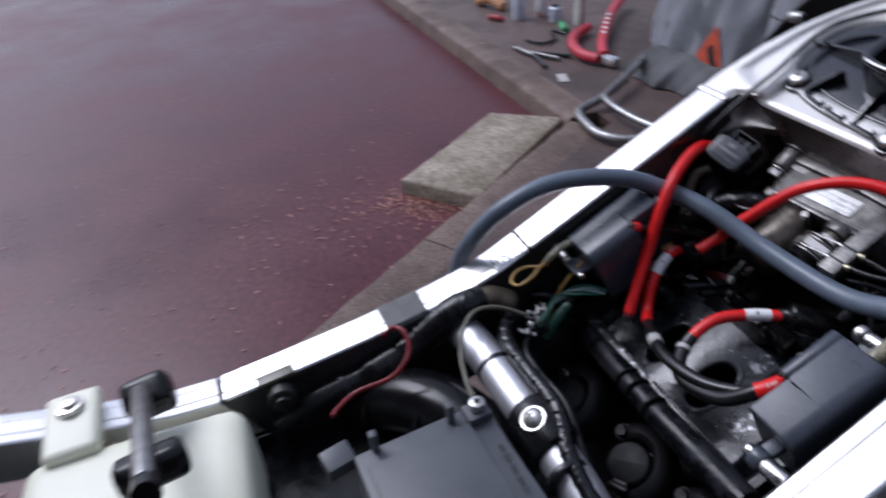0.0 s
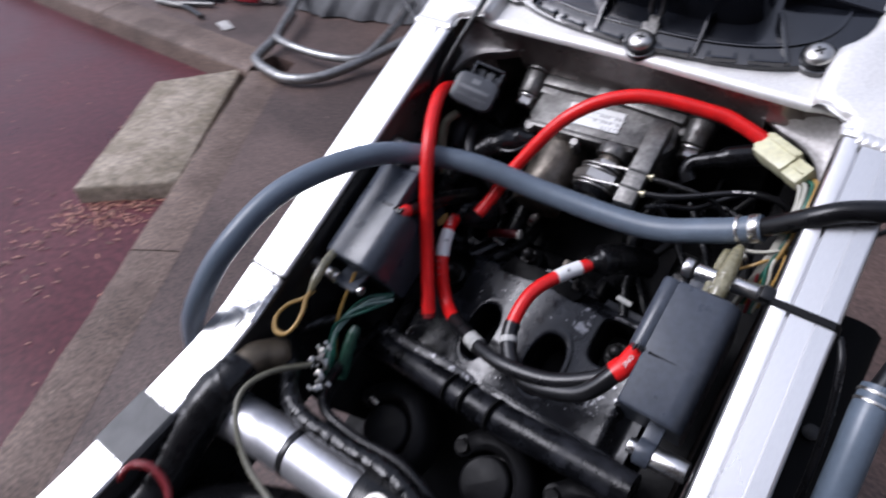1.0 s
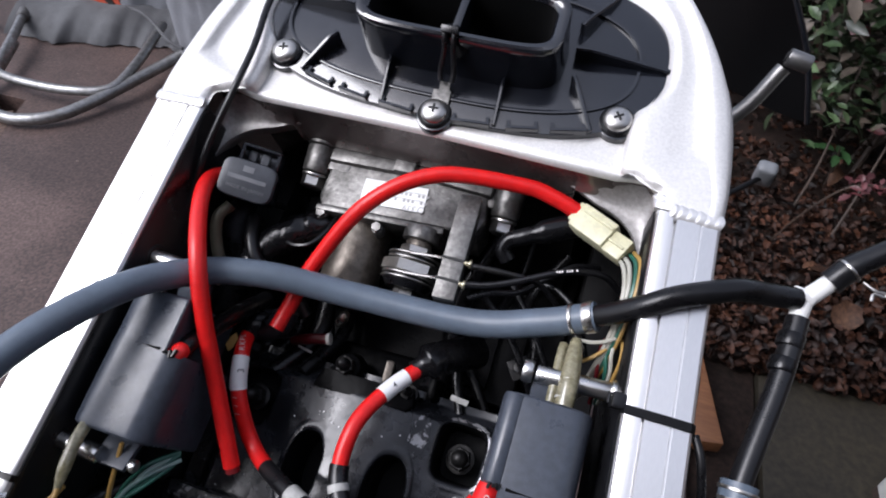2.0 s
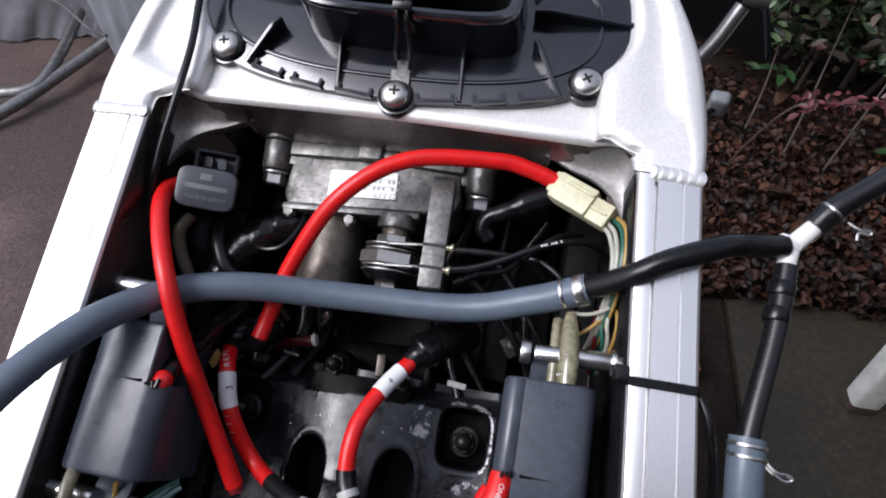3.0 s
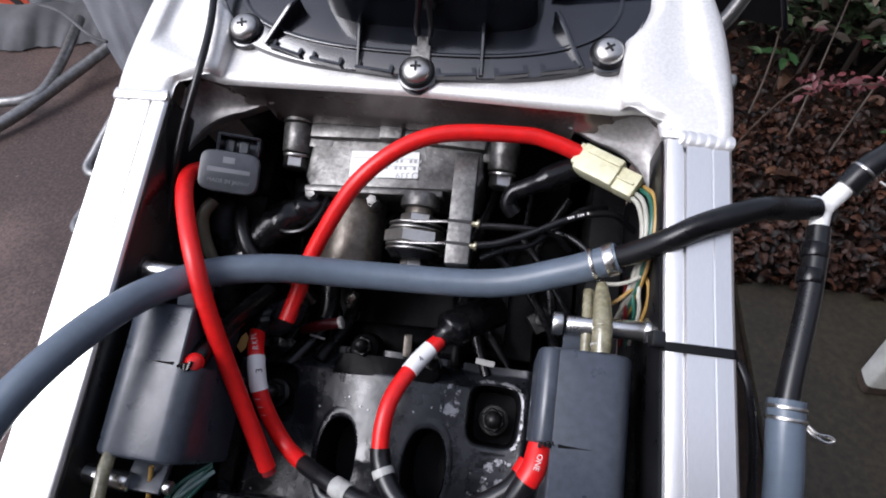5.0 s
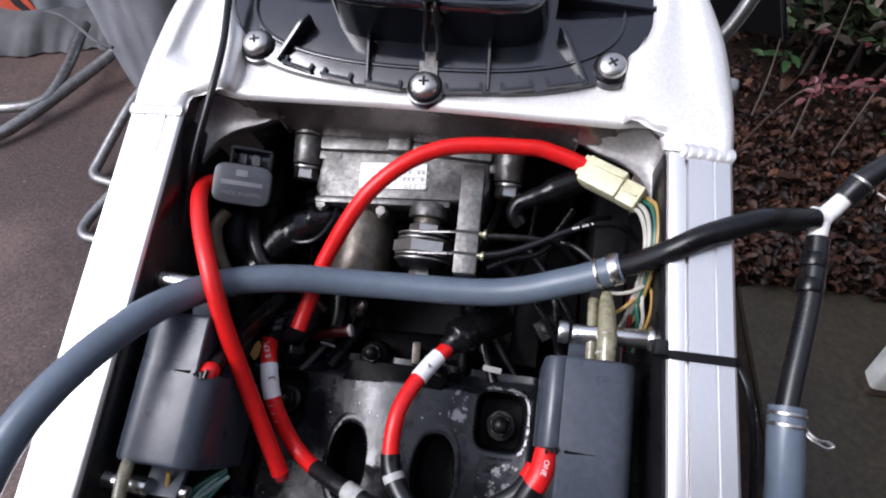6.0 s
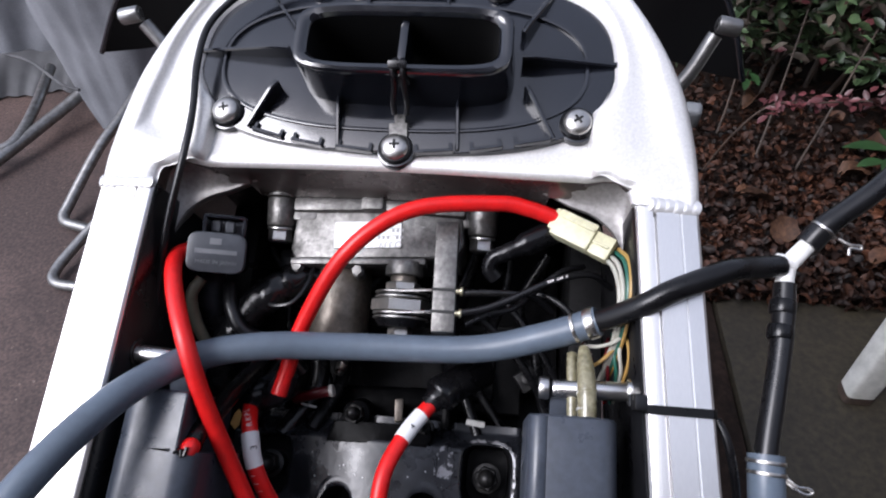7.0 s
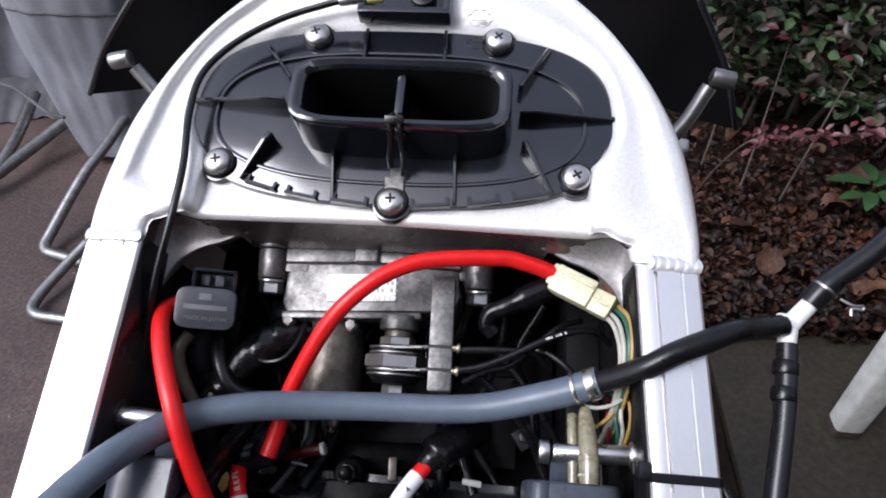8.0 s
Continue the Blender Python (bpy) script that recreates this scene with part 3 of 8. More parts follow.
# added black sheets imitate the dark bay mirrored in the rails' inner faces
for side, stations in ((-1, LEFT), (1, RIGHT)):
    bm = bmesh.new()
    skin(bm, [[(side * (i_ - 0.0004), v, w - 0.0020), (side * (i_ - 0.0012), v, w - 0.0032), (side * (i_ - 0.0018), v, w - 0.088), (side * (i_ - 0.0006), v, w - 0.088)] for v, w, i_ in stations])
    part("rail_liner", bm, SLEEVE, frame_ob, "black sheet standing in for dark reflections inside the rail")


def weld_bead(a, b, r, n, seed=0):
    """A weld between two points: one flattened bead whose crescent ripples lap over each other."""
    rnd_w = random.Random(seed)
    a, b = Vector(a), Vector(b)
    d = (b - a).normalized()
    side = d.cross(Vector((0, 0, 1))) if abs(d.z) < 0.8 else Vector((0, 1, 0))
    side.normalize()
    up = side.cross(d).normalized()
    step = (b - a).length / n
    wide = [rnd_w.uniform(0.82, 1.10) for k in range(n + 1)]
    rings = []
    for i in range(n * 6 + 1):
        k, q = divmod(i, 6)
        lap = 1.0 - 0.13 * (q / 6) ** 1.5
        end = min(1.0, 0.35 + 0.4 * min(i, n * 6 - i))
        rs, ru = r * (wide[k] * 0.5 + 0.5 * lap) * end, r * 0.55 * lap * end
        ring = []
        for j in range(14):
            t = 2 * math.pi * j / 14
            bow = 0.40 * step * (1 - abs(math.cos(t)) ** 2)
            ring.append(a + d * (step * i / 6 + bow * end) + side * (rs * math.cos(t)) + up * (ru * math.sin(t)))
        rings.append(ring)
    bm = bmesh.new()
    skin(bm, rings)
    return part("weld_bead", bm, WELD, frame_ob, "rippled weld bead", 50)


weld_bead((-0.1304, -0.0302, -0.0004), (-0.1046, -0.0298, -0.0004), 0.0032, 8, 1)
weld_bead((-0.1304, -0.0300, -0.006), (-0.1306, -0.0300, -0.06), 0.0024, 14, 2)
weld_bead((0.1085, -0.0286, -0.0010), (0.1302, -0.0298, -0.0014), 0.0042, 6, 3)
weld_bead((0.1066, -0.0205, -0.0030), (0.1082, -0.0290, -0.0024), 0.0058, 2, 4)
weld_bead((0.1300, -0.0300, -0.006), (0.1304, -0.0300, -0.06), 0.0030, 13, 5)

# ---- intake panel on the steering head ----
panel = thing("intake_panel", (0, 0.039, -0.008), "black moulded plastic intake panel screwed to the steering head", "intake panel")
bm = bmesh.new()
outline = oval(-0.001, 0.0390, 0.0985, 0.0468, 2.75, 96)
hole = oval(0.0035, 0.0335, 0.0440, 0.0140, 5, 96)
rings = [[(u + (q * u / 0.0985), v + q * (v - 0.039) / 0.0468, w) for u, v in outline] for q, w in ((0, -0.0090), (0, -0.0056), (-0.0003, -0.0050), (-0.0008, -0.0048))]
skin(bm, rings + [[(u, v, -0.0048) for u, v in hole], [(u, v, -0.0090) for u, v in hole]], True, False)
part("plate", bm, PLASTIC, panel)
bm = bmesh.new()
ro = oval(-0.001, 0.0372, 0.0855, 0.0345, 2.6, 96)
rings = []
for grow, w in ((0.0009, -0.0049), (0.0007, -0.0036), (0.0, -0.0034), (-0.0007, -0.0036), (-0.0009, -0.0049)):
    rings.append([(u + grow * (u / 0.085), v + grow * (1 if v > 0.037 else -1), w) for u, v in ro])
skin(bm, rings, True, False)
part("ridge", bm, PLASTIC, panel)


def rib(a, b, h0, h1, thick=0.0018):
    """An upright web on the plate whose crest runs from height h0 at a to h1 at b."""
    a, b = Vector((*a, -0.005)), Vector((*b, -0.005))
    d = (b - a).normalized()
    s = Vector((-d.y, d.x, 0)) * thick / 2
    up = Vector((0, 0, 1))
    bm = bmesh.new()
    n = 6
    rings = []
    for i in range(n + 1):
        t = i / n
        p = a.lerp(b, t)
        h = h0 + (h1 - h0) * t
        if i == n:
            h *= 0.82
        rings.append([p - s, p - s + up * (h - 0.0006), p - s * 0.5 + up * h, p + s * 0.5 + up * h, p + s + up * (h - 0.0006), p + s])
    skin(bm, rings)
    part("rib", bm, PLASTIC, panel)


rib((-0.0995, 0.0415), (-0.0535, 0.0405), 0.0020, 0.0095, 0.0022)
rib((-0.0690, 0.0020), (-0.0560, 0.0225), 0.0022, 0.0095, 0.0026)
rib((-0.0698, 0.0765), (-0.0530, 0.0540), 0.0016, 0.0060)
rib((-0.0205, 0.0858), (-0.0190, 0.0620), 0.0016, 0.0060)
rib((0.0180, 0.0858), (0.0190, 0.0620), 0.0016, 0.0060)
rib((0.0678, 0.0765), (0.0550, 0.0520), 0.0020, 0.0085, 0.0024)
rib((0.0975, 0.0395), (0.0550, 0.0385), 0.0020, 0.0095, 0.0026)
rib((0.0703, 0.0010), (0.0575, 0.0235), 0.0022, 0.0090, 0.0022)
rib((-0.0250, -0.0066), (-0.0266, 0.0160), 0.0022, 0.0080)
rib((0.0287, -0.0060), (0.0276, 0.0160), 0.0022, 0.0080)


def clip_tab(a, b):
    """A low moulded tab with two upright ends along the lower rim."""
    a, b = Vector((*a, -0.005)), Vector((*b, -0.005))
    d = (b - a).normalized()
    n = Vector((-d.y, d.x, 0))
    bm = bmesh.new()
    ang = math.degrees(math.atan2(d.y, d.x))
    mid = (a + b) / 2
    L = (b - a).length
    block(bm, mid + Vector((0, 0, 0.0012)), (L, 0.0016, 0.0034), (0, 0, ang), 0.0003, 1)
    for e, sgn in ((a, 1), (b, -1)):
        block(bm, e + d * sgn * 0.0012 + n * 0.0016 + Vector((0, 0, 0.0008)), (0.0016, 0.0044, 0.0026), (0, 0, ang), 0.0002, 1)
    part("clip_tab", bm, PLASTIC, panel)


for a, b in (((-0.0659, 0.0006), (-0.0512, -0.0034)), ((-0.0468, -0.0042), (-0.0321, -0.0066)), ((-0.0258, -0.0068), (-0.0090, -0.0084)),
             ((0.0095, -0.0083), (0.0271, -0.0066)), ((0.0343, -0.0062), (0.0486, -0.0036)), ((0.0534, -0.0028), (0.0691, 0.0006))):
    clip_tab(a, b)
# intake duct
bm = bmesh.new()
DU, DV = 0.0035, 0.0335
rings = []
for hu, hv, w, n in ((0.0485, 0.0180, -0.0050, 4), (0.0478, 0.0172, 0.004, 4.5), (0.0474, 0.0166, 0.0160, 5), (0.0476, 0.0168, 0.0195, 5), (0.0470, 0.0162, 0.0212, 5), (0.0455, 0.0150, 0.0217, 5),
                     (0.0428, 0.0128, 0.0208, 5), (0.0416, 0.0119, 0.0190, 5)):
    rings.append([(u, v, w + 0.05 * (v - DV)) for u, v in oval(DU, DV, hu, hv, n, 72)])
skin(bm, rings, True, False)
duct = part("duct", bm, PLASTIC, panel, "raised oblong intake duct")
bm = bmesh.new()
skin(bm, [[(u, v, w) for u, v in oval(DU, DV, hu, hv, 5, 72)] for hu, hv, w in ((0.0416, 0.0119, 0.0192), (0.0408, 0.0112, 0.010), (0.0395, 0.0100, -0.008), (0.0390, 0.0096, -0.028))], True, False)
part("duct_lining", bm, DUCT_DARK, duct, "matt black inside of the duct")
bm = bmesh.new()
block(bm, (DU, DV, 0.008), (0.0038, 0.0225, 0.020), bevel=0.0012)
part("divider", bm, PLASTIC, duct)
bm = bmesh.new()
block(bm, (DU, DV, -0.0285), (0.080, 0.021, 0.002))
part("duct_floor", bm, DUCT_DARK, duct)


def pan_screw(u, v, parent, w=-0.0048, r=0.0063, turn=20):
    """A domed cross-head screw on a rubber washer."""
    bm = bmesh.new()
    tube(bm, [(u, v, w), (u, v, w + 0.0012), (u, v, w + 0.0020)], [r + 0.0014, r + 0.0014, r + 0.0006], 28)
    washer = part("washer", bm, RUBBER, parent, "black rubber washer")
    bm = bmesh.new()
    line, rad = [(u, v, w + 0.0018)], [r]
    for k in range(1, 7):
        a = math.pi / 2 * k / 6
        line.append((u, v, w + 0.0022 + 0.0030 * math.sin(a)))
        rad.append(max(0.0004, r * math.cos(a) ** 0.75))
    tube(bm, line, rad, 28)
    head = part("screw", bm, SCREW, parent, "bright domed cross-head screw")
    bm = bmesh.new()
    for extra in (0, 90):
        block(bm, (u, v, w + 0.00505), (0.0046, 0.0011, 0.0009), (0, 0, turn + extra), 0.0002, 1)
    part("cross_recess", bm, RECESS, head)


for (u, v), turn in zip(((-0.0800, 0.0092), (0.0012, -0.0062), (0.0806, 0.0092), (-0.0447, 0.0806), (0.0436, 0.0803)), (15, 5, 35, 25, 40)):
    pan_screw(u, v, panel, turn=turn)
    bm = bmesh.new()
    prism(bm, oval(u, v, 0.0088, 0.0088, 2, 28), -0.0088, -0.0050, 0.0005)
    part("lug", bm, PLASTIC, panel)
bm = bmesh.new()
block(bm, (0.0018, 0.0010, -0.0030), (0.0085, 0.0090, 0.0008), (8, 0, 4), 0.0003, 1)
block(bm, (0.0022, 0.0068, -0.0018), (0.0050, 0.0050, 0.0008), (24, 0, 4), 0.0003, 1)
part("bracket", bm, DULL, panel, "small bright steel tie bracket")

strap = thing("cable_tie", (0.003, 0.012, 0.0), "black nylon cable tie looped from the bracket to the duct", "cable tie")
bm = bmesh.new()
for o in (-0.0022, 0.0022):
    tube(bm, spline([(0.0030 + o * 1.2, 0.0075, 0.0018), (0.0030 + o * 1.4, 0.0105, 0.006), (0.0034 + o, 0.0135, 0.0135), (0.0036 + o * 0.9, 0.0155, 0.0205), (0.0036 + o, 0.0190, 0.0232), (0.0036 + o * 0.6, 0.0225, 0.0205)], 6), 0.00125, 8)
part("band", bm, SLEEVE, strap)
bm = bmesh.new()
block(bm, (0.0036, 0.0178, 0.0242), (0.0078, 0.0032, 0.0026), (25, 0, 0), 0.0006)
part("tie_head", bm, SLEEVE, strap)

# seat and tank latch at the front, and its cable
latch = thing("latch_bracket", (-0.002, 0.092, -0.001), "black latch bracket with a steel pivot and thin wire", "latch")
bm = bmesh.new()
block(bm, (-0.002, 0.0885, 0.003), (0.0435, 0.0035, 0.009), bevel=0.0008)
block(bm, (-0.0225, 0.096, 0.003), (0.0035, 0.018, 0.009), bevel=0.0008)
block(bm, (0.0185, 0.096, 0.003), (0.0035, 0.018, 0.009), bevel=0.0008)
block(bm, (-0.002, 0.0965, -0.0005), (0.040, 0.018, 0.002), bevel=0.0005)
part("holder", bm, PLASTIC, latch)
bm = bmesh.new()
rod(bm, (0.0068, 0.0965, 0.001), (0.0068, 0.0965, 0.0085), 0.0062, edge=0.0012)
part("pivot", bm, DARK_STEEL, latch)
bm = bmesh.new()
rod(bm, (0.0068, 0.0965, 0.0085), (0.0068, 0.0965, 0.0102), 0.0026, edge=0.0008)
part("pivot_pin", bm, CHROME, latch)
bm = bmesh.new()
rod(bm, (-0.0120, 0.0948, 0.0075), (0.0040, 0.0960, 0.0080), 0.0004, seg=6)
part("wire", bm, BRASS, latch)
cable = thing("latch_cable", (-0.09, 0.02, 0.0), "thin black latch cable with a steel and yellow end", "cable")
bm = bmesh.new()
tube(bm, spline([(-0.1085, -0.135, -0.045), (-0.1064, -0.1011, -0.033), (-0.1040, -0.0750, -0.022), (-0.0985, -0.0480, -0.008), (-0.0925, -0.0200, 0.0020), (-0.0925, 0.0046, 0.0030), (-0.0957, 0.0307, 0.0030), (-0.0940, 0.0523, 0.0030), (-0.0812, 0.0703, 0.0030), (-0.0612, 0.0843, 0.0036),
                 (-0.0400, 0.0915, 0.0056), (-0.0325, 0.0932, 0.0066)], 8), 0.00165, 10)
part("outer_sheath", bm, SLEEVE, cable)
bm = bmesh.new()
rod(bm, (-0.0335, 0.0930, 0.0066), (-0.0215, 0.0945, 0.0072), 0.0026, edge=0.0004)
part("ferrule", bm, STEEL, cable, "steel ferrule")
bm = bmesh.new()
rod(bm, (-0.0200, 0.0946, 0.0073), (-0.0120, 0.0950, 0.0076), 0.0026, edge=0.0006)
part("adjuster", bm, mat("yellow_adjuster", (0.55, 0.50, 0.12), 0.4), cable, "yellow adjuster")
# cast mark
bm = bmesh.new()
for k in range(6):
    a = 2 * math.pi * k / 6
    tube(bm, [(0.0343 + 0.0042 * math.cos(a) + 0.0022 * math.cos(b2), 0.0895 + 0.0030 * math.sin(a) + 0.0022 * math.sin(b2), 0.0012) for b2 in [a - 1.3 + 0.26 * j for j in range(11)]], 0.0004, 6)
block(bm, (0.0343, 0.0895, 0.0010), (0.0060, 0.0026, 0.0006), bevel=0.0002, seg=1)
part("cast_mark", bm, CAST, frame_ob, "small cast flower mark")

# ---- relay on the left of the bay ----
relay = thing("relay", (-0.077, -0.055, -0.035), "black plastic relay with raised lettering and its plug", "relay")
RT = Matrix.Translation((-0.0768, -0.0562, -0.0150)) @ Euler((radians(15), radians(17), radians(3))).to_matrix().to_4x4()


def placed(bm, m):
    bmesh.ops.transform(bm, matrix=m, verts=bm.verts)
    return bm


bm = bmesh.new()
prism(bm, oval(0, 0, 0.0125, 0.0089, 5, 48), -0.022, -0.0030, 0.0006)
part("body", placed(bm, RT), PLASTIC, relay)
bm = bmesh.new()
prism(bm, oval(0, 0, 0.0127, 0.0091, 5, 48), -0.0040, 0.0006, 0.0010)
part("cap", placed(bm, RT), RELAY_FACE, relay, "grey face of the relay")
bm = bmesh.new()
block(bm, (0.002, 0.0168, -0.0060), (0.0185, 0.0016, 0.0070), bevel=0.0005, seg=1)
for o in (-0.0066, 0.0106):
    block(bm, (o, 0.0128, -0.0065), (0.0018, 0.0092, 0.0070), bevel=0.0004, seg=1)
block(bm, (0.002, 0.0122, -0.0150), (0.0175, 0.0105, 0.0130), bevel=0.0010)
plug = part("plug", placed(bm, RT), PLASTIC, relay, "black plug with a latch")
for o in (-0.0022, 0.0040):
    bm = bmesh.new()
    block(bm, (o, 0.0125, -0.0075), (0.0042, 0.0052, 0.0022), (12, 0, 0), 0.0006, 1)
    part("contact", placed(bm, RT), BATTERY, plug, "grey moulded contact")
# lighter grey than the face imitates light caught on the raised edges
RAISED = mat("lit_edge_grey", (0.16, 0.165, 0.175), 0.4, 0, (0.10, 0.105, 0.115), 60)
words("lettering", "MADE IN JAPAN", 0.0025, RT @ pose(0.0003, -0.0044, 0.0006), RAISED, relay, "raised lettering", 0.0003)
bm = bmesh.new()
block(bm, (0, 0.0004, 0.0004), (0.0185, 0.0022, 0.0007), bevel=0.0002, seg=1)
part("maker_bar", placed(bm, RT), RAISED, relay, "raised plain bar")
bm = bmesh.new()
block(bm, (-0.0005, 0.0050, 0.0004), (0.0055, 0.0032, 0.0006), bevel=0.0006, seg=1)
part("maker_mark", placed(bm, RT), RAISED, relay, "raised oval mark")
bm = bmesh.new()
block(bm, (-0.010, -0.004, -0.034), (0.012, 0.003, 0.03), (0, 10, 0), 0.0008)
block(bm, (0.008, -0.004, -0.034), (0.010, 0.003, 0.03), (0, -6, 0), 0.0008)
part("mount", placed(bm, RT), DARK_STEEL, relay)

# ---- exhaust valve servo ----
servo = thing("servo_motor", (-0.01, -0.035, -0.07), "oxidised cast aluminium servo motor with pulley and label", "servo motor")
bm = bmesh.new()
outline = [(-0.050, -0.049), (0.016, -0.0455), (0.030, -0.0440), (0.0325, -0.036), (0.0310, -0.0240), (0.012, -0.0225), (-0.052, -0.0215), (-0.0525, -0.044)]
prism(bm, outline, -0.072, -0.0405, 0.0022)
part("housing", bm, DULL, servo, sharp=30)
bm = bmesh.new()
block(bm, (-0.030, -0.0205, -0.0400), (0.046, 0.0075, 0.0062), (0, 0, 3), 0.0012)
block(bm, (-0.0135, -0.0185, -0.0390), (0.0110, 0.0100, 0.0078), (0, 0, 3), 0.0012)
block(bm, (0.012, -0.0205, -0.0405), (0.040, 0.0060, 0.0055), (0, 0, -2), 0.0012)
block(bm, (-0.018, -0.0490, -0.0440), (0.066, 0.0032, 0.0100), (0, 0, 3), 0.0010)
part("flange", bm, DULL, servo)
for u, v, w in ((-0.0600, -0.0270, -0.0440), (0.0405, -0.0260, -0.0460)):
    bm = bmesh.new()
    rod(bm, (u, v + 0.011, w + 0.0038), (u, v + 0.0085, w + 0.0034), 0.0084, edge=0.0008)
    rod(bm, (u, v + 0.0085, w + 0.0034), (u, v - 0.0055, w + 0.0005), 0.0076, 0.0070, edge=0.0010)
    block(bm, (u * 0.84, v + 0.004, w - 0.001), (0.018, 0.013, 0.010), bevel=0.0020)
    part("mounting_lug", bm, DULL, servo)
    bm = bmesh.new()
    rod(bm, (u, v - 0.0055, w + 0.0005), (u, v - 0.0070, w), 0.0066, edge=0.0004)
    hexagon(bm, (u, v - 0.0070, w), (u, v - 0.0130, w - 0.001), 0.0060)
    part("bolt", bm, SCREW, servo, "worn hexagon bolt")
for u, v in ((-0.0500, -0.0190), (-0.0130, -0.0135), (-0.0180, -0.0530), (-0.0480, -0.0525)):
    bm = bmesh.new()
    rod(bm, (u, v, -0.050), (u, v, -0.0425), 0.0030, edge=0.0006, seg=12)
    hexagon(bm, (u, v, -0.0425), (u, v - 0.0004, -0.0398), 0.0027)
    part("housing_screw", bm, DULL, servo)
bm = bmesh.new()
rod(bm, (-0.0300, -0.047, -0.0600), (-0.0285, -0.090, -0.0640), 0.0150, edge=0.002, seg=28)
part("motor_can", bm, DULL_BROWN, servo, "stained cylindrical motor can", 50)
bm = bmesh.new()
block(bm, (-0.0148, -0.0352, -0.0400), (0.0330, 0.0136, 0.0006), (0, 0, 4), 0.0002, 1)
plate = part("label_plate", bm, LABEL_METAL, servo, "worn white data label")
bm = bmesh.new()
for k, (du, dv, L) in enumerate(((0.0, 0.0030, 0.031), (0.0, -0.0008, 0.031))):
    block(bm, (-0.0148 + du, -0.0352 + dv, -0.03965), (L, 0.0003, 0.0001), (0, 0, 4))
for row in range(2):
    for k in range(8):
        if (k * 5 + row) % 4 != 3:
            block(bm, (0.0020 - 0.0022 * k, -0.0322 - 0.0036 * row - 0.00015 * k, -0.03964), (0.0013, 0.0016, 0.0001), (0, 0, 4))
part("print_bars", bm, INK_GREY, plate)
words("print", "339", 0.0046, pose(-0.0052, -0.0400, -0.0396, 0, 0, 184), INK_GREY, servo, thick=0.00005)
bm = bmesh.new()
tube(bm, [(0.0008 + 0.0016 * math.cos(a), -0.0396 + 0.0016 * math.sin(a), -0.0396) for a in [2 * math.pi * k / 16 for k in range(17)]], 0.0002, 5, False)
part("round_mark", bm, INK_GREY, plate)
# shaft, pulley and its two discs
AX = Vector((0, -1, -0.12)).normalized()
HUB = Vector((0.0045, -0.0440, -0.0440))


def turned(name, a, b, r, material, label="", r2=None, six=False):
    """A part turned about the pulley's axis, from a to b metres along it."""
    bm = bmesh.new()
    if six:
        hexagon(bm, HUB + AX * a, HUB + AX * b, r)
    else:
        rod(bm, HUB + AX * a, HUB + AX * b, r, r2, 36, min(0.0006, (b - a) * 0.4))
    return part(name, bm, material, servo, label)


turned("boss", 0.0030, 0.0098, 0.0092, DULL)
turned("collar", 0.0098, 0.0140, 0.0066, DULL_BROWN, "brown stained collar")
turned("lock_nut", 0.0130, 0.0170, 0.0084, SCREW, "worn lock nut", six=True)
turned("pulley_disc", 0.0178, 0.0186, 0.0132, SCREW, "bright thin pulley disc")
turned("groove", 0.0186, 0.0200, 0.0118, DARK_STEEL)
turned("pulley_disc", 0.0200, 0.0208, 0.0130, SCREW, "bright thin pulley disc")
turned("pulley_block", 0.0212, 0.0276, 0.0146, SCREW, "bright hexagon block", six=True)
turned("pulley_disc", 0.0278, 0.0286, 0.0138, SCREW, "bright thin pulley disc")
turned("groove", 0.0286, 0.0298, 0.0120, DARK_STEEL)
turned("pulley_disc", 0.0298, 0.0306, 0.0136, SCREW, "bright thin pulley disc")
turned("pulley_base", 0.0308, 0.0345, 0.0125, RUBBER, r2=0.0105)
turned("shaft_end", 0.0345, 0.0400, 0.0058, SCREW, "bright shaft end", six=True)
bm = bmesh.new()
block(bm, (0.0258, -0.0565, -0.0325), (0.0105, 0.0520, 0.0090), (0, 0, 2), 0.0012)
part("stay", bm, DULL, servo, "speckled aluminium cable stay")
CREAM_METAL = mat("pale_brass", (0.75, 0.70, 0.50), 0.28, 0.9, (0.6, 0.55, 0.36), 100)
for v in (-0.0635, -0.0736):
    bm = bmesh.new()
    rod(bm, (0.0306, v, -0.0296), (0.0340, v + 0.0003, -0.0298), 0.0013, edge=0.0003, seg=12)
    rod(bm, (0.0330, v + 0.0003, -0.0298), (0.0344, v + 0.0003, -0.0299), 0.0021, edge=0.0003, seg=12)
    part("cable_nipple", bm, CREAM_METAL, servo, "small brass cable nipple")
    bm = bmesh.new()
    rod(bm, (0.0045, v - 0.0002, -0.0335), (0.0180, v, -0.0300), 0.0007, seg=8)
    rod(bm, (0.0180, v, -0.0300), (0.0308, v, -0.0285), 0.0007, seg=8)
    part("inner_wire", bm, STEEL, servo, "bright steel wire")
bm = bmesh.new()
for v in (-0.0635, -0.0736):
    block(bm, (0.0258, v + 0.0002, -0.0279), (0.0106, 0.0014, 0.0004), bevel=0.0001, seg=1)
part("slots", bm, RECESS, servo, "dark slot across the stay")["kind"] = "stuff"


def line_thing(name, pts, r, material, label, category="cable", seg=14, n=8, group="", space=BIKE):
    """One cable, hose or wire, a single mesh along a smooth line."""
    bm = bmesh.new()
    tube(bm, spline(pts, n), r, seg)
    return solo(name, bm, material, pts[0], label, category, space, group)


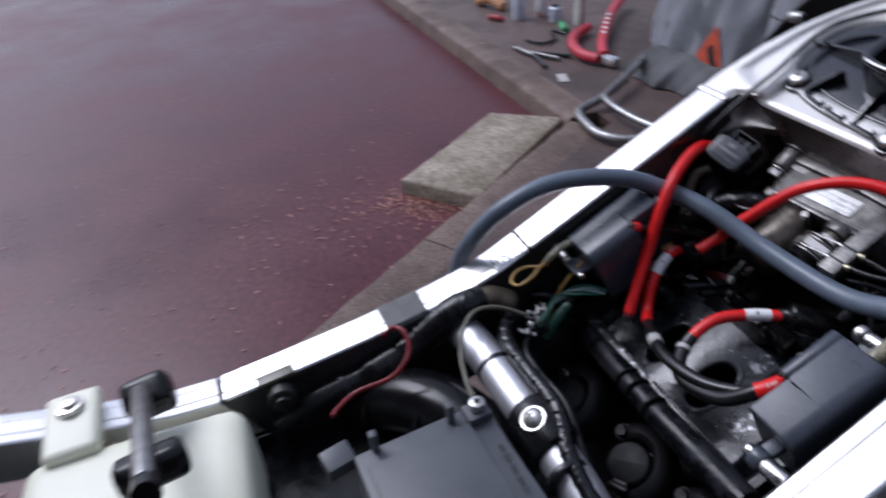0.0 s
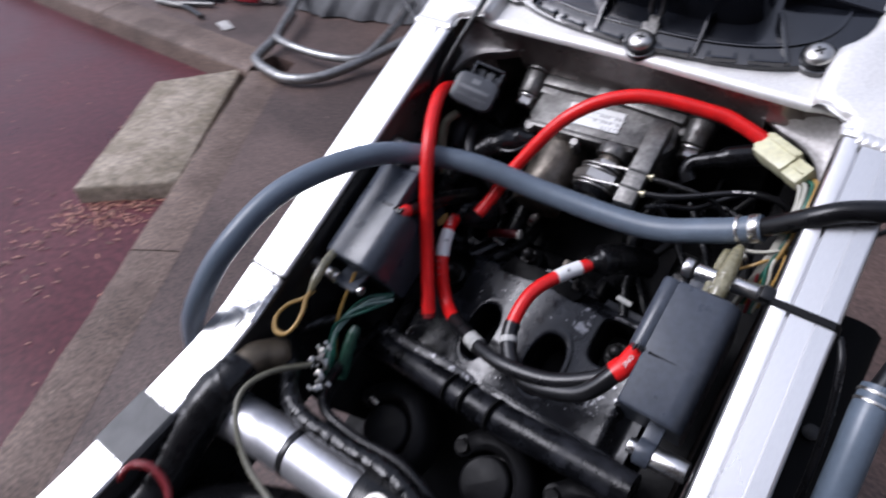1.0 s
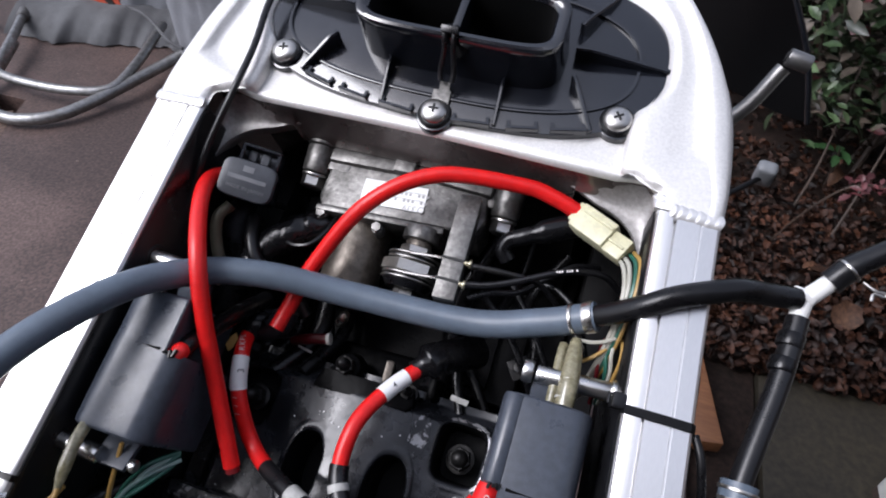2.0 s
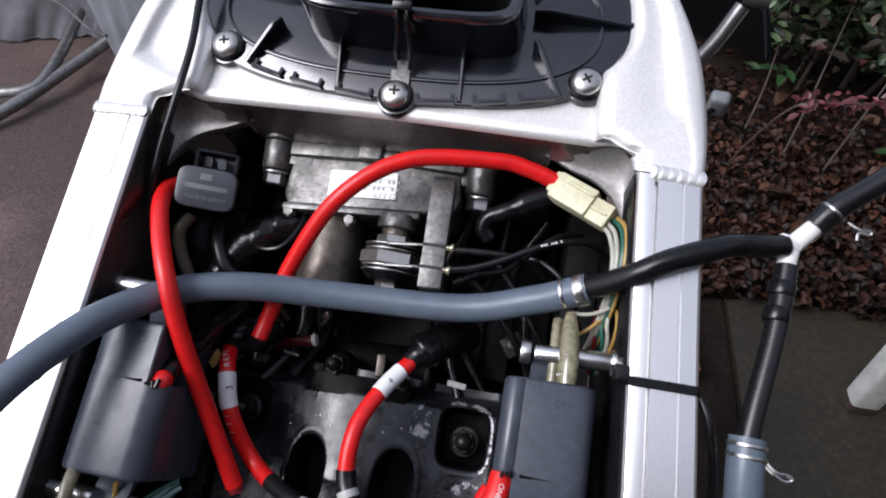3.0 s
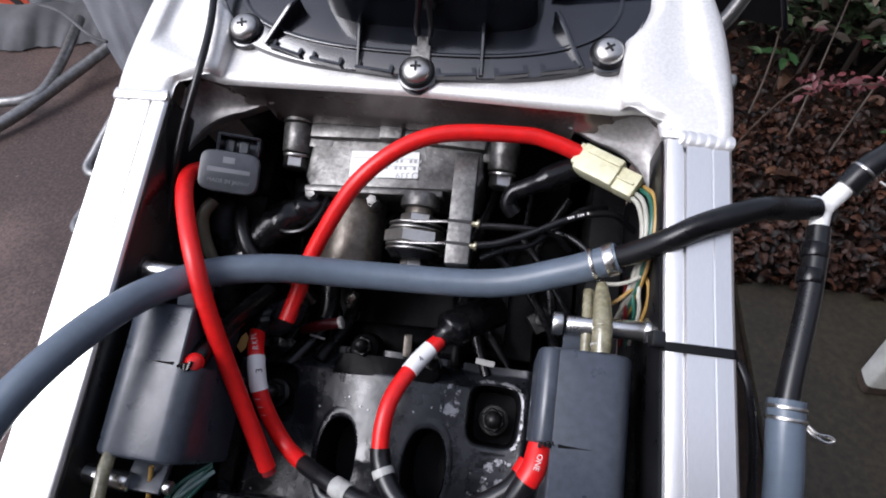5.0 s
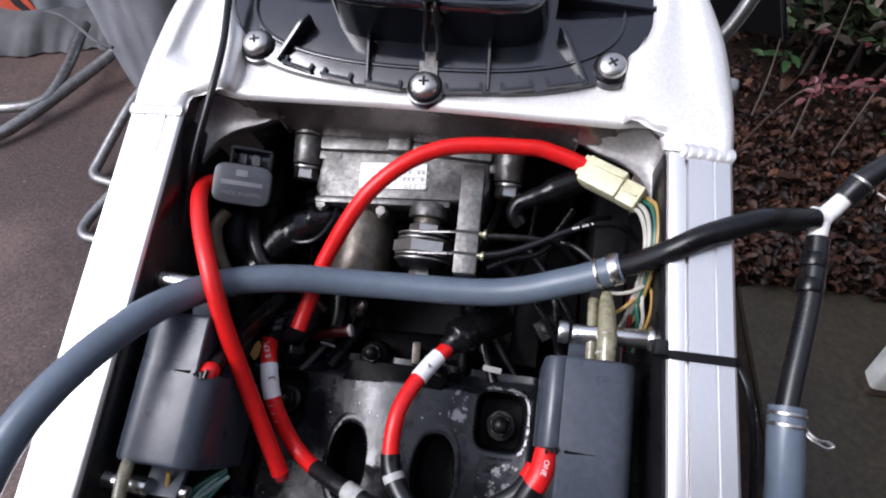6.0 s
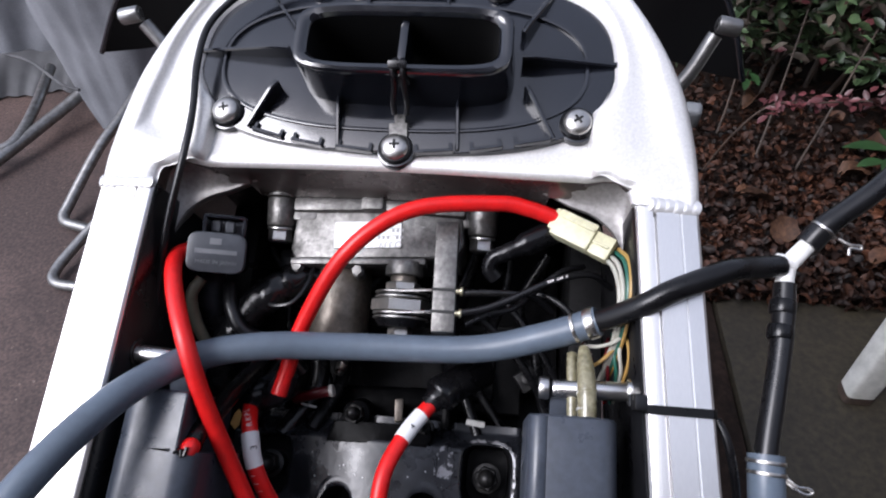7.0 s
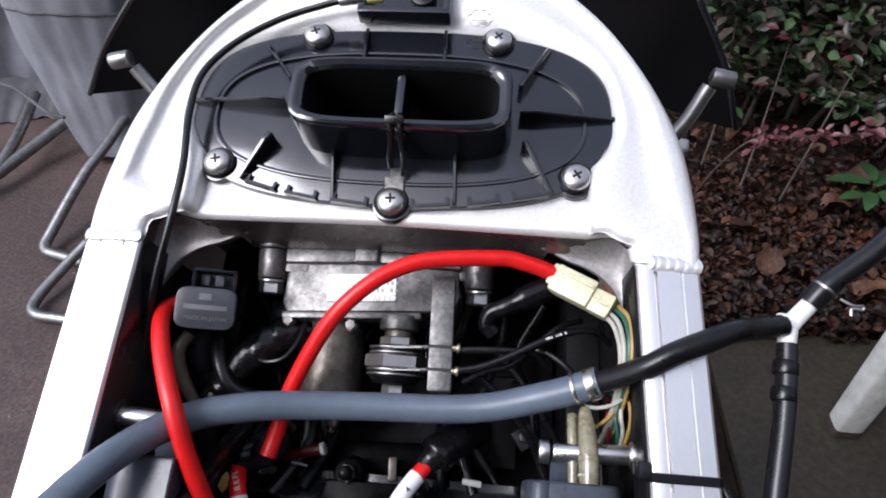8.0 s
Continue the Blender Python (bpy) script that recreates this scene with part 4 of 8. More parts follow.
line_thing("valve_cable", [(0.0330, -0.0640, -0.0300), (0.0420, -0.0630, -0.0300), (0.0559, -0.0622, -0.0320), (0.066, -0.062, -0.036), (0.075, -0.066, -0.046)], 0.0013, SLEEVE, "thin black spring-ended valve cable", group="valve cables")
line_thing("valve_cable", [(0.0330, -0.0731, -0.0300), (0.0440, -0.0705, -0.0300), (0.0561, -0.0652, -0.0300), (0.0705, -0.0574, -0.0300), (0.0802, -0.0530, -0.0320), (0.0924, -0.0496, -0.0380), (0.103, -0.052, -0.05)], 0.0016, SLEEVE, "thin black valve cable with white print", group="valve cables")
line_thing("valve_cable", [(0.036, -0.0770, -0.036), (0.046, -0.0715, -0.037), (0.058, -0.0670, -0.038), (0.070, -0.0560, -0.038), (0.079, -0.0480, -0.040), (0.09, -0.042, -0.05)], 0.0014, SLEEVE, "thin black valve cable", group="valve cables")
printed = bpy.context.scene.objects["valve_cable.001"]
bm = bmesh.new()
for k in range(9):
    if k % 4 != 3:
        t = k / 8
        block(bm, (0.0720 + 0.0082 * t, -0.0567 + 0.0036 * t, -0.0284 - 0.0016 * t), (0.0007, 0.0010, 0.0001), (0, 0, 25))
part("print_bars", bm, INK_WHITE, printed)["kind"] = "stuff"
bm = bmesh.new()
coil_line = []
for k in range(221):
    t = k / 220
    a = 2 * math.pi * 22 * t
    c = Vector((0.0350 + 0.0200 * t, -0.0638 + 0.0014 * t, -0.0300 - 0.0018 * t * t))
    coil_line.append(c + Vector((0, 0.0014 * math.cos(a), 0.0014 * math.sin(a))))
tube(bm, coil_line, 0.0003, 5)
part("end_spring", bm, DARK_STEEL, bpy.context.scene.objects["valve_cable"], "fine dark end spring")
line_thing("wire", [(0.040, -0.070, -0.045), (0.055, -0.082, -0.050), (0.068, -0.098, -0.055), (0.080, -0.116, -0.070)], 0.0018, RUBBER, "thin black wire crossing the bay", "wire")
line_thing("wire", [(0.052, -0.060, -0.050), (0.064, -0.074, -0.052), (0.078, -0.094, -0.056), (0.088, -0.110, -0.075)], 0.0016, RUBBER, "thin black wire crossing the bay", "wire")
line_thing("wire", [(0.062, -0.058, -0.048), (0.074, -0.060, -0.044), (0.086, -0.070, -0.044), (0.094, -0.086, -0.055)], 0.0016, RUBBER, "thin black wire crossing the bay", "wire")
line_thing("breather_tube", [(0.0800, -0.0285, -0.0330), (0.0700, -0.0335, -0.0320), (0.0610, -0.0385, -0.0320), (0.0530, -0.0425, -0.0330), (0.0470, -0.0450, -0.0350), (0.0452, -0.0495, -0.0375), (0.0485, -0.0530, -0.0400)],
           [0.0056] * 17 + [0.0050, 0.0046, 0.0042, 0.0040, 0.0040, 0.0040, 0.0040, 0.0040] + [0.0038] * 24, RUBBER, "black rubber tube with a hooked end", "tube")

# ---- cream connector and its wires ----
conn = thing("wire_connector", (0.087, -0.037, -0.03), "cream nylon wiring connector", "connector")
CM = Matrix.Translation((0.0862, -0.0362, -0.0225)) @ Euler((radians(8), radians(-14), radians(-30))).to_matrix().to_4x4()
bm = bmesh.new()
block(bm, (-0.0040, 0, 0), (0.0190, 0.0125, 0.0095), bevel=0.0010)
block(bm, (-0.0140, 0.0010, -0.0008), (0.0040, 0.0100, 0.0078), bevel=0.0008)
part("socket", placed(bm, CM), CREAM, conn)
bm = bmesh.new()
block(bm, (0.0100, -0.0010, -0.0010), (0.0095, 0.0105, 0.0080), bevel=0.0008)
block(bm, (0.0095, -0.0010, 0.0034), (0.0080, 0.0012, 0.0010), bevel=0.0003, seg=1)
part("plug", placed(bm, CM), CREAM, conn)
bm = bmesh.new()
block(bm, (-0.0030, 0.0030, 0.0050), (0.0160, 0.0014, 0.0012), bevel=0.0003, seg=1)
part("latch", placed(bm, CM), CREAM, conn)
LOOM = [(0.0985, -0.0440, -0.0225), (0.1012, -0.0520, -0.0130), (0.1022, -0.0640, -0.0105), (0.1012, -0.0790, -0.0160), (0.0985, -0.0920, -0.0260), (0.0950, -0.104, -0.042)]
for du, dv, m, lab in ((-0.0012, 0.0, W_WHT, "white wire"), (0.0012, 0.0012, W_GRN, "green wire"), (0.0028, 0.0020, W_YEL, "yellow wire"), (-0.0030, -0.0014, W_WHT, "white wire")):
    pts = [(u + du * (1.0 - 0.25 * (k > 1)), v + dv, w + du * 0.4) for k, (u, v, w) in enumerate(LOOM)]
    line_thing("loom_wire", pts, 0.0010, m, lab + " curving down from the connector", "wire", 8, group="connector wires")
for pts, m, lab in (([(0.1040, -0.0760, -0.0240), (0.1030, -0.0800, -0.0185), (0.0985, -0.0838, -0.0175), (0.0930, -0.0855, -0.0195), (0.0885, -0.0850, -0.0230)], W_WHT, "white"),
                    ([(0.1050, -0.0740, -0.0300), (0.1015, -0.0825, -0.0220), (0.0965, -0.0890, -0.0210), (0.0915, -0.0930, -0.0230), (0.0870, -0.0940, -0.0280)], W_YEL, "orange"),
                    ([(0.0985, -0.0800, -0.0300), (0.0972, -0.0860, -0.0260), (0.0975, -0.0920, -0.0260), (0.0985, -0.0980, -0.0310), (0.0990, -0.1060, -0.0420)], W_DKRED, "dark red"),
                    ([(0.1000, -0.0780, -0.0300), (0.0995, -0.0840, -0.0240), (0.1000, -0.0900, -0.0230), (0.1012, -0.0965, -0.0270), (0.1010, -0.1060, -0.0400)], W_GRN, "green"),
                    ([(0.1035, -0.0790, -0.0280), (0.1018, -0.0830, -0.0215), (0.1015, -0.0890, -0.0200), (0.1028, -0.0955, -0.0250), (0.1020, -0.1060, -0.0380)], W_WHT, "white"),
                    ([(0.1010, -0.0770, -0.0260), (0.1042, -0.0815, -0.0205), (0.1052, -0.0870, -0.0195), (0.1050, -0.0935, -0.0230), (0.1030, -0.1040, -0.0350)], W_YEL, "yellow")):
    line_thing("loom_wire", pts, 0.0008, m, lab + " wire looped beside the coil", "wire", 8, group="bunched wires")

# ---- ignition coils ----


def coil(cu, side, ends, shoulder, label):
    """A coil block lying along the rail: flat top, a rounded outer shoulder, a rounded inner shoulder over part of its length, and chromed spacers."""
    ob = thing("ignition_coil", (cu, -0.145, -0.055), label, "ignition coil", group="ignition coils")
    W, D, R = 0.0172, 0.046, 0.0085
    top = TOP[side]

    def body(nm, a0, a1, v0, v1, flat0=False, flat1=False, lower=0.0, material=COIL):
        prof = [(a0, -D)]
        if a0 < -W + 0.001:
            prof += [(a0 + R - R * math.cos(t), -R + R * math.sin(t)) for t in [math.pi / 2 * k / 7 for k in range(8)]]
        else:
            prof += [(a0, -0.0006), (a0 + 0.0006, 0.0)]
        if a1 > W - 0.001:
            prof += [(a1 - R + R * math.sin(t), -R + R * math.cos(t)) for t in [math.pi / 2 * k / 7 for k in range(8)]]
        else:
            prof += [(a1 - 0.0006, 0.0), (a1, -0.0006)]
        prof += [(a1, -D)]
        bm = bmesh.new()
        mid = (a0 + a1) / 2
        rings = []
        start = ((v0, 1.0),) if flat0 else ((v0, 0.94), (v0 + 0.0008, 0.985), (v0 + 0.0022, 1.0))
        stop = ((v1, 1.0),) if flat1 else ((v1 - 0.0022, 1.0), (v1 - 0.0008, 0.985), (v1, 0.94))
        for v, s in start + stop:
            rings.append([(cu + side * (mid + (o - mid) * s), v, top - lower - 0.02 + (h + 0.02) * s) for o, h in prof])
        skin(bm, rings)
        part(nm, bm, material, ob, sharp=32)

    body("body", -W - 0.0008, W, shoulder[0], shoulder[1], side > 0, side < 0)
    if side > 0:
        body("narrow_end", -W + 0.0066, W, ends[0], shoulder[0] + 0.0010, False, True, 0.0003)
    else:
        body("narrow_end", -W + 0.0066, W, shoulder[1] - 0.0010, ends[1], True, False, 0.0003)
    step = shoulder[0] if side > 0 else shoulder[1]
    if side > 0:
        bm = bmesh.new()
        rod(bm, (cu - W + 0.0042, shoulder[0] + 0.0004, top - 0.0034), (cu - W + 0.0042, shoulder[1] - 0.0006, top - 0.0034), 0.0044, edge=0.0006, seg=22)
        part("ridge", bm, COIL, ob)
    bm = bmesh.new()
    rings = []
    for t, h in ((0.0, 0.0005), (0.5, 0.0003), (1.0, 0.0001)):
        uu = cu + side * (-W + 0.0092 + 0.012 * t)
        rings.append([(uu, step - 0.0015 * (1.04 - t), top - 0.0010), (uu, step, top + h), (uu, step + 0.0015 * (1.04 - t), top - 0.0010)])
    skin(bm, rings)
    part("moulded_step", bm, DUCT_DARK, ob, "dark pointed crack at the step")
    bm = bmesh.new()
    for k in range(4):
        block(bm, (cu + side * (-W + 0.0030 + 0.0014 * k), step + side * 0.0006 * (k % 2), top - 0.0012 + 0.0005 * (k % 3)), (0.0012, 0.0038 - 0.0006 * k, 0.0026), (8 * k, 0, 17 * k - 10), 0.0003, 1)
    part("crimp", bm, RUBBER, ob, "ragged black crimp round the lead")
    for v in (-0.1040, -0.1870):
        if side > 0 and v < -0.14:
            bm = bmesh.new()
            rod(bm, (0.0930, v, top - 0.0122), (0.1078, v + 0.001, top - 0.0110), 0.0048, edge=0.0006)
            part("spacer", bm, CHROME, ob, "chromed mounting spacer")
            bm = bmesh.new()
            rod(bm, (0.0825, v, top - 0.0125), (0.0872, v, top - 0.0125), 0.0036, edge=0.0006)
            part("spacer_end", bm, CHROME, ob)
            bm = bmesh.new()
            block(bm, (0.0898, v + 0.0085, top - 0.0125), (0.0074, 0.0200, 0.0050), (-6, 0, 0), 0.0012)
            rod(bm, (0.0862, v, top - 0.0124), (0.0934, v, top - 0.0124), 0.0060, edge=0.0008)
            part("mounting_tab", bm, COIL, ob)
            continue
        bm = bmesh.new()
        rod(bm, (cu - side * (0.0080 if side > 0 else -0.004), v, top - 0.0125), (side * 0.1075, v + 0.001, top - 0.0110), 0.0038, edge=0.0008)
        rod(bm, (side * 0.1040, v + 0.001, top - 0.0112), (side * 0.1078, v + 0.001, top - 0.0110), 0.0050, edge=0.0008)
        part("spacer", bm, CHROME, ob, "chromed mounting spacer")
        bm = bmesh.new()
        if side > 0:
            rod(bm, (cu - side * 0.0135, v, top - 0.0127), (cu - side * 0.0092, v, top - 0.0126), 0.0046, edge=0.0008)
        else:
            rod(bm, (cu + 0.0088, v, top - 0.0150), (cu + 0.0120, v, top - 0.0150), 0.0026, edge=0.0006)
        part("spacer_end", bm, CHROME, ob)
        bm = bmesh.new()
        s = 1 if v > -0.14 else -1
        block(bm, (cu - side * 0.0010, v - s * 0.0055, top - 0.0165), (0.0150, 0.0180, 0.0030), (s * 20, 0, 0), 0.0008)
        part("mounting_tab", bm, COIL, ob)
    return ob


TOP = {1: -0.0075, -1: -0.0035}
coil_r = coil(0.0825, 1, (-0.1745, -0.1150), (-0.1500, -0.1150), "black plastic ignition coil with two plug leads beside the rail")
coil_l = coil(-0.0815, -1, (-0.1775, -0.1180), (-0.1775, -0.1410), "black plastic ignition coil under the grey hose")
bm = bmesh.new()
tube(bm, spline([(0.0868, -0.0870, -0.0185), (0.0870, -0.0935, -0.0150), (0.0874, -0.1035, -0.0120), (0.0876, -0.1150, -0.0115)], 4), [0.0022, 0.0026, 0.0029, 0.0031, 0.0033, 0.0035, 0.0036, 0.0037, 0.0038, 0.0038, 0.0039, 0.0039, 0.0037], 16)
slv = solo("terminal_sleeve", bm, CLEAR, (0.087, -0.1, -0.012), "yellowed clear sleeve over a coil terminal", "sleeve", group="terminal sleeves")
for o in (-0.1040, -0.1060, -0.1115):
    bm = bmesh.new()
    rod(bm, (0.0874, o, -0.0120), (0.0874, o - 0.0010, -0.0119), 0.0041, edge=0.0003, seg=18)
    part("ring", bm, CLEAR if o > -0.11 else PALE_RING, slv, "" if o > -0.11 else "pale ring at the coil")
bm = bmesh.new()
tube(bm, spline([(0.0825, -0.0890, -0.0230), (0.0823, -0.0940, -0.0210), (0.0824, -0.1010, -0.0200), (0.0826, -0.1160, -0.0190)], 4), 0.0022, 12)
solo("terminal_sleeve", bm, CLEAR, (0.0775, -0.1, -0.016), "yellowed clear sleeve over a coil terminal", "sleeve", group="terminal sleeves")
bm = bmesh.new()
tube(bm, spline([(-0.0905, -0.1770, -0.0060), (-0.0900, -0.1840, -0.0040), (-0.0890, -0.1940, -0.0035), (-0.0880, -0.2020, -0.0040)], 4), [0.0026] * 9 + [0.0023, 0.0020, 0.0016, 0.0013], 12)
solo("terminal_sleeve", bm, CLEAR, (-0.09, -0.19, -0.004), "yellowed clear sleeve over a coil terminal", "sleeve", group="terminal sleeves")
line_thing("loop_wire", [(-0.0880, -0.2005, -0.0038), (-0.0868, -0.2060, -0.0030), (-0.0838, -0.2125, -0.0025), (-0.0828, -0.2205, -0.0020), (-0.0852, -0.2262, -0.0020), (-0.0920, -0.2272, -0.0025), (-0.0968, -0.2215, -0.0030), (-0.0955, -0.2130, -0.0040), (-0.0898, -0.2060, -0.0050), (-0.0872, -0.2000, -0.0055)], 0.0011, W_YEL, "yellow wire looped behind the coil", "wire", 10)
line_thing("loop_wire", [(-0.0780, -0.1800, -0.0150), (-0.0800, -0.2000, -0.0250), (-0.0820, -0.2100, -0.0350), (-0.0810, -0.2250, -0.0500)], 0.0010, W_YEL, "orange-yellow wire behind the coil", "wire", 8)
rnd = random.Random(8)
for k, m in enumerate((W_GRN, W_TEAL, W_GRN, W_TEAL, W_TEAL, W_GRN, W_GRN)):
    j = [rnd.uniform(-0.0016, 0.0016) for q in range(12)]
    o = 0.0010 * (k - 3)
    line_thing("green_loom_wire", [(-0.0650 + j[0], -0.1810 + o, -0.0400), (-0.0735 + j[1], -0.1915 + o + j[2], -0.0340 + j[3]), (-0.0795 + j[4], -0.2045 + 0.6 * o + j[5], -0.0330 + j[6]), (-0.0800 + 0.6 * o + j[7], -0.2165 + j[8], -0.0360), (-0.0795 + o + j[9], -0.2265 + j[10], -0.0410), (-0.0800 + o, -0.2360 + j[11], -0.0520)], 0.0010, m,
               {W_TEAL: "pale green wire bundled behind the coil", W_GRN: "dark green wire bundled behind the coil"}[m], "wire", 8, group="green loom")

bm = bmesh.new()
tube(bm, spline([(-0.0712, -0.2040, -0.0345), (-0.0702, -0.2120, -0.0360), (-0.0688, -0.2220, -0.0395), (-0.0674, -0.2320, -0.0450)], 5), [0.0026, 0.0031, 0.0036, 0.0037, 0.0034, 0.0036, 0.0038, 0.0037, 0.0035, 0.0037, 0.0038, 0.0036, 0.0035, 0.0033, 0.0031, 0.0028], 14)
solo("green_loom_sleeve", bm, mat("green_clear_sleeve", (0.028, 0.075, 0.050), 0.20, 0, (0.012, 0.040, 0.028), 160, bump=0.3, bump_scale=220), (-0.07, -0.215, -0.04), "dark green clear sleeve round a bundle of wires", "sleeve")

# ---- grey drain hose across the bay, its clamp, black hose and white joint ----
hose = thing("drain_hose", (0.0, -0.091, -0.04), "grey rubber hose laid across the open engine bay", "hose")
GREY = [(-0.160, -0.300, -0.120), (-0.156, -0.276, -0.055), (-0.1444, -0.2546, -0.0115), (-0.1317, -0.2367, 0.0135), (-0.1180, -0.2052, 0.0330), (-0.1103, -0.1650, 0.0308), (-0.0933, -0.1263, 0.0125), (-0.0766, -0.1047, -0.0105), (-0.0499, -0.0955, -0.0205), (-0.0119, -0.0911, -0.0321), (0.0407, -0.0882, -0.0331), (0.0720, -0.0820, -0.0228), (0.0920, -0.0760, -0.0142)]
bm = bmesh.new()
tube(bm, spline(GREY, 10), 0.0061, 22)
part("grey_hose", bm, GREYHOSE, hose)
BLACK = [(0.0900, -0.0766, -0.0150), (0.0985, -0.0745, -0.0070), (0.1080, -0.0712, 0.0010), (0.1175, -0.0662, 0.0046), (0.1293, -0.0608, 0.0046), (0.1400, -0.0558, 0.0016), (0.1515, -0.0524, -0.0045), (0.1632, -0.0494, -0.0092)]
bm = bmesh.new()
tube(bm, spline(BLACK, 10), 0.0045, 20)
part("black_hose", bm, RUBBER, hose, "narrower black rubber hose")
d = (Vector(GREY[-1]) - Vector(GREY[-2])).normalized()
for o, w in ((-0.0030, 0.0042), (-0.0100, 0.0016)):
    c = Vector(GREY[-1]) + d * o
    bm = bmesh.new()
    rod(bm, c - d * w / 2, c + d * w / 2, 0.0067, seg=28, edge=0.0004)
    part("clamp_band", bm, STEEL, hose, "bright steel hose clip")
c = Vector(GREY[-1]) + d * -0.0085
bm = bmesh.new()
tube(bm, spline([c + Vector((0.001, 0.001, -0.0060)), c + Vector((0.003, -0.004, -0.0080)), c + Vector((0.005, -0.0085, -0.0070)), c + Vector((0.006, -0.010, -0.0090)), c + Vector((0.004, -0.0075, -0.0100)), c + Vector((-0.002, -0.001, -0.0068))], 5), 0.0007, 8)
part("clamp_ears", bm, STEEL, hose)

joint = thing("hose_joint", (0.170, -0.0475, -0.0105), "white plastic Y-shaped hose joint", "hose joint")
J = Vector((0.1668, -0.0482, -0.0105))
ARM_UP, ARM_DOWN = Vector((0.0088, 0.0100, 0.0045)), Vector((-0.0022, -0.0135, -0.0020))
bm = bmesh.new()
rod(bm, J, J + ARM_UP * 1.0, 0.0037, 0.0034, edge=0.0004)
part("upper_arm", bm, WHITE, joint)
bm = bmesh.new()
rod(bm, J + Vector((0, 0.003, 0)), J + ARM_DOWN * 0.95, 0.0038, 0.0034, edge=0.0004)
part("lower_arm", bm, WHITE, joint)
bm = bmesh.new()
rod(bm, J + Vector((-0.005, 0.0005, 0.0014)), J + Vector((0.002, 0, 0)), 0.0036, edge=0.0003)
part("side_arm", bm, WHITE, joint)
up = thing("upper_hose", J + ARM_UP, "black rubber hose rising from the joint with a wire clip", "hose")
bm = bmesh.new()
tube(bm, spline([J + ARM_UP * 0.75, J + ARM_UP * 1.6, J + Vector((0.0310, 0.0295, 0.0120)), J + Vector((0.066, 0.061, 0.022)), J + Vector((0.155, 0.12, 0.02)), J + Vector((0.24, 0.16, -0.06))], 8), [0.0049] * 8 + [0.0048, 0.0046] + [0.0044] * 31, 18)
part("tube", bm, SLEEVE, up)
cdir = ARM_UP.normalized()
bm = bmesh.new()
cc = J + ARM_UP * 1.35
rod(bm, cc - cdir * 0.0006, cc + cdir * 0.0006, 0.0054, seg=24, edge=0.0003)
tube(bm, spline([cc + Vector((0.005, -0.004, 0.001)), cc + Vector((0.009, -0.0065, 0.0015)), cc + Vector((0.0125, -0.0068, 0.0018)), cc + Vector((0.0125, -0.0082, 0.0015)), cc + Vector((0.009, -0.0078, 0.001)), cc + Vector((0.0085, -0.0105, 0.0005))], 5), 0.00065, 8)
part("wire_clip", bm, STEEL, up, "bright sprung wire clip")

down = thing("lower_hose", J + ARM_DOWN, "black rubber hose running down into a grey hose", "hose")
a, b = J + ARM_DOWN * 0.6, Vector((0.1538, -0.1300, -0.0130))
line = [a.lerp(b, t) + Vector((0.0008 * math.sin(5 * t), 0, 0)) for t in [k / 20 for k in range(21)]]
rad = [0.0043 - 0.0001 * (k > 7) for k in range(21)]
bm = bmesh.new()
tube(bm, line, rad, 18)
part("tube", bm, SLEEVE, down)
for t0, t1 in ((0.09, 0.17), (0.23, 0.31), (0.93, 1.0)):
    bm = bmesh.new()
    rod(bm, a.lerp(b, t0), a.lerp(b, t1), 0.0050, edge=0.0009)
    part("collar", bm, RUBBER, down)
grey2 = thing("grey_side_hose", (0.155, -0.14, -0.015), "grey rubber hose hanging outside the rail", "hose")
G2 = [(0.1540, -0.1230, -0.0130), (0.1536, -0.1340, -0.0135), (0.1545, -0.1500, -0.0170), (0.1560, -0.1720, -0.0260), (0.1590, -0.1940, -0.0420), (0.1690, -0.222, -0.080), (0.1780, -0.245, -0.14)]
bm = bmesh.new()
tube(bm, spline(G2, 8), 0.0066, 20)
part("tube", bm, GREYHOSE, grey2)
for v in (-0.1250, -0.1290):
    bm = bmesh.new()
    rod(bm, (0.1539, v, -0.0131), (0.1538, v - 0.0015, -0.0132), 0.0071, seg=26, edge=0.0003)
    part("clip", bm, STEEL, grey2, "bright wire hose clip")
bm = bmesh.new()
tube(bm, spline([(0.1595, -0.1305, -0.0105), (0.1630, -0.1335, -0.0098), (0.1665, -0.1338, -0.0095), (0.1682, -0.1350, -0.0095), (0.1660, -0.1360, -0.0098), (0.1625, -0.1345, -0.0102), (0.1595, -0.1318, -0.0110)], 5), 0.0006, 8)
part("clip_ears", bm, STEEL, grey2)

# ---- red plug leads ----


def lead(name, pts, stretches, label, r=0.0036):
    """A plug lead; stretches are (from, to, part name, material, radius, label) along its length."""
    ob = thing(name, pts[len(pts) // 2], label, "plug lead", group="plug leads")
    L = spline(pts, 14)
    n = len(L) - 1
    made = []
    for s, e, nm, m, rr, lab in stretches:
        seg_pts = L[int(s * n):int(e * n) + 1]
        bm = bmesh.new()
        tube(bm, seg_pts, rr, 18)
        made.append(part(nm, bm, m, ob, lab))
    return ob, L, made


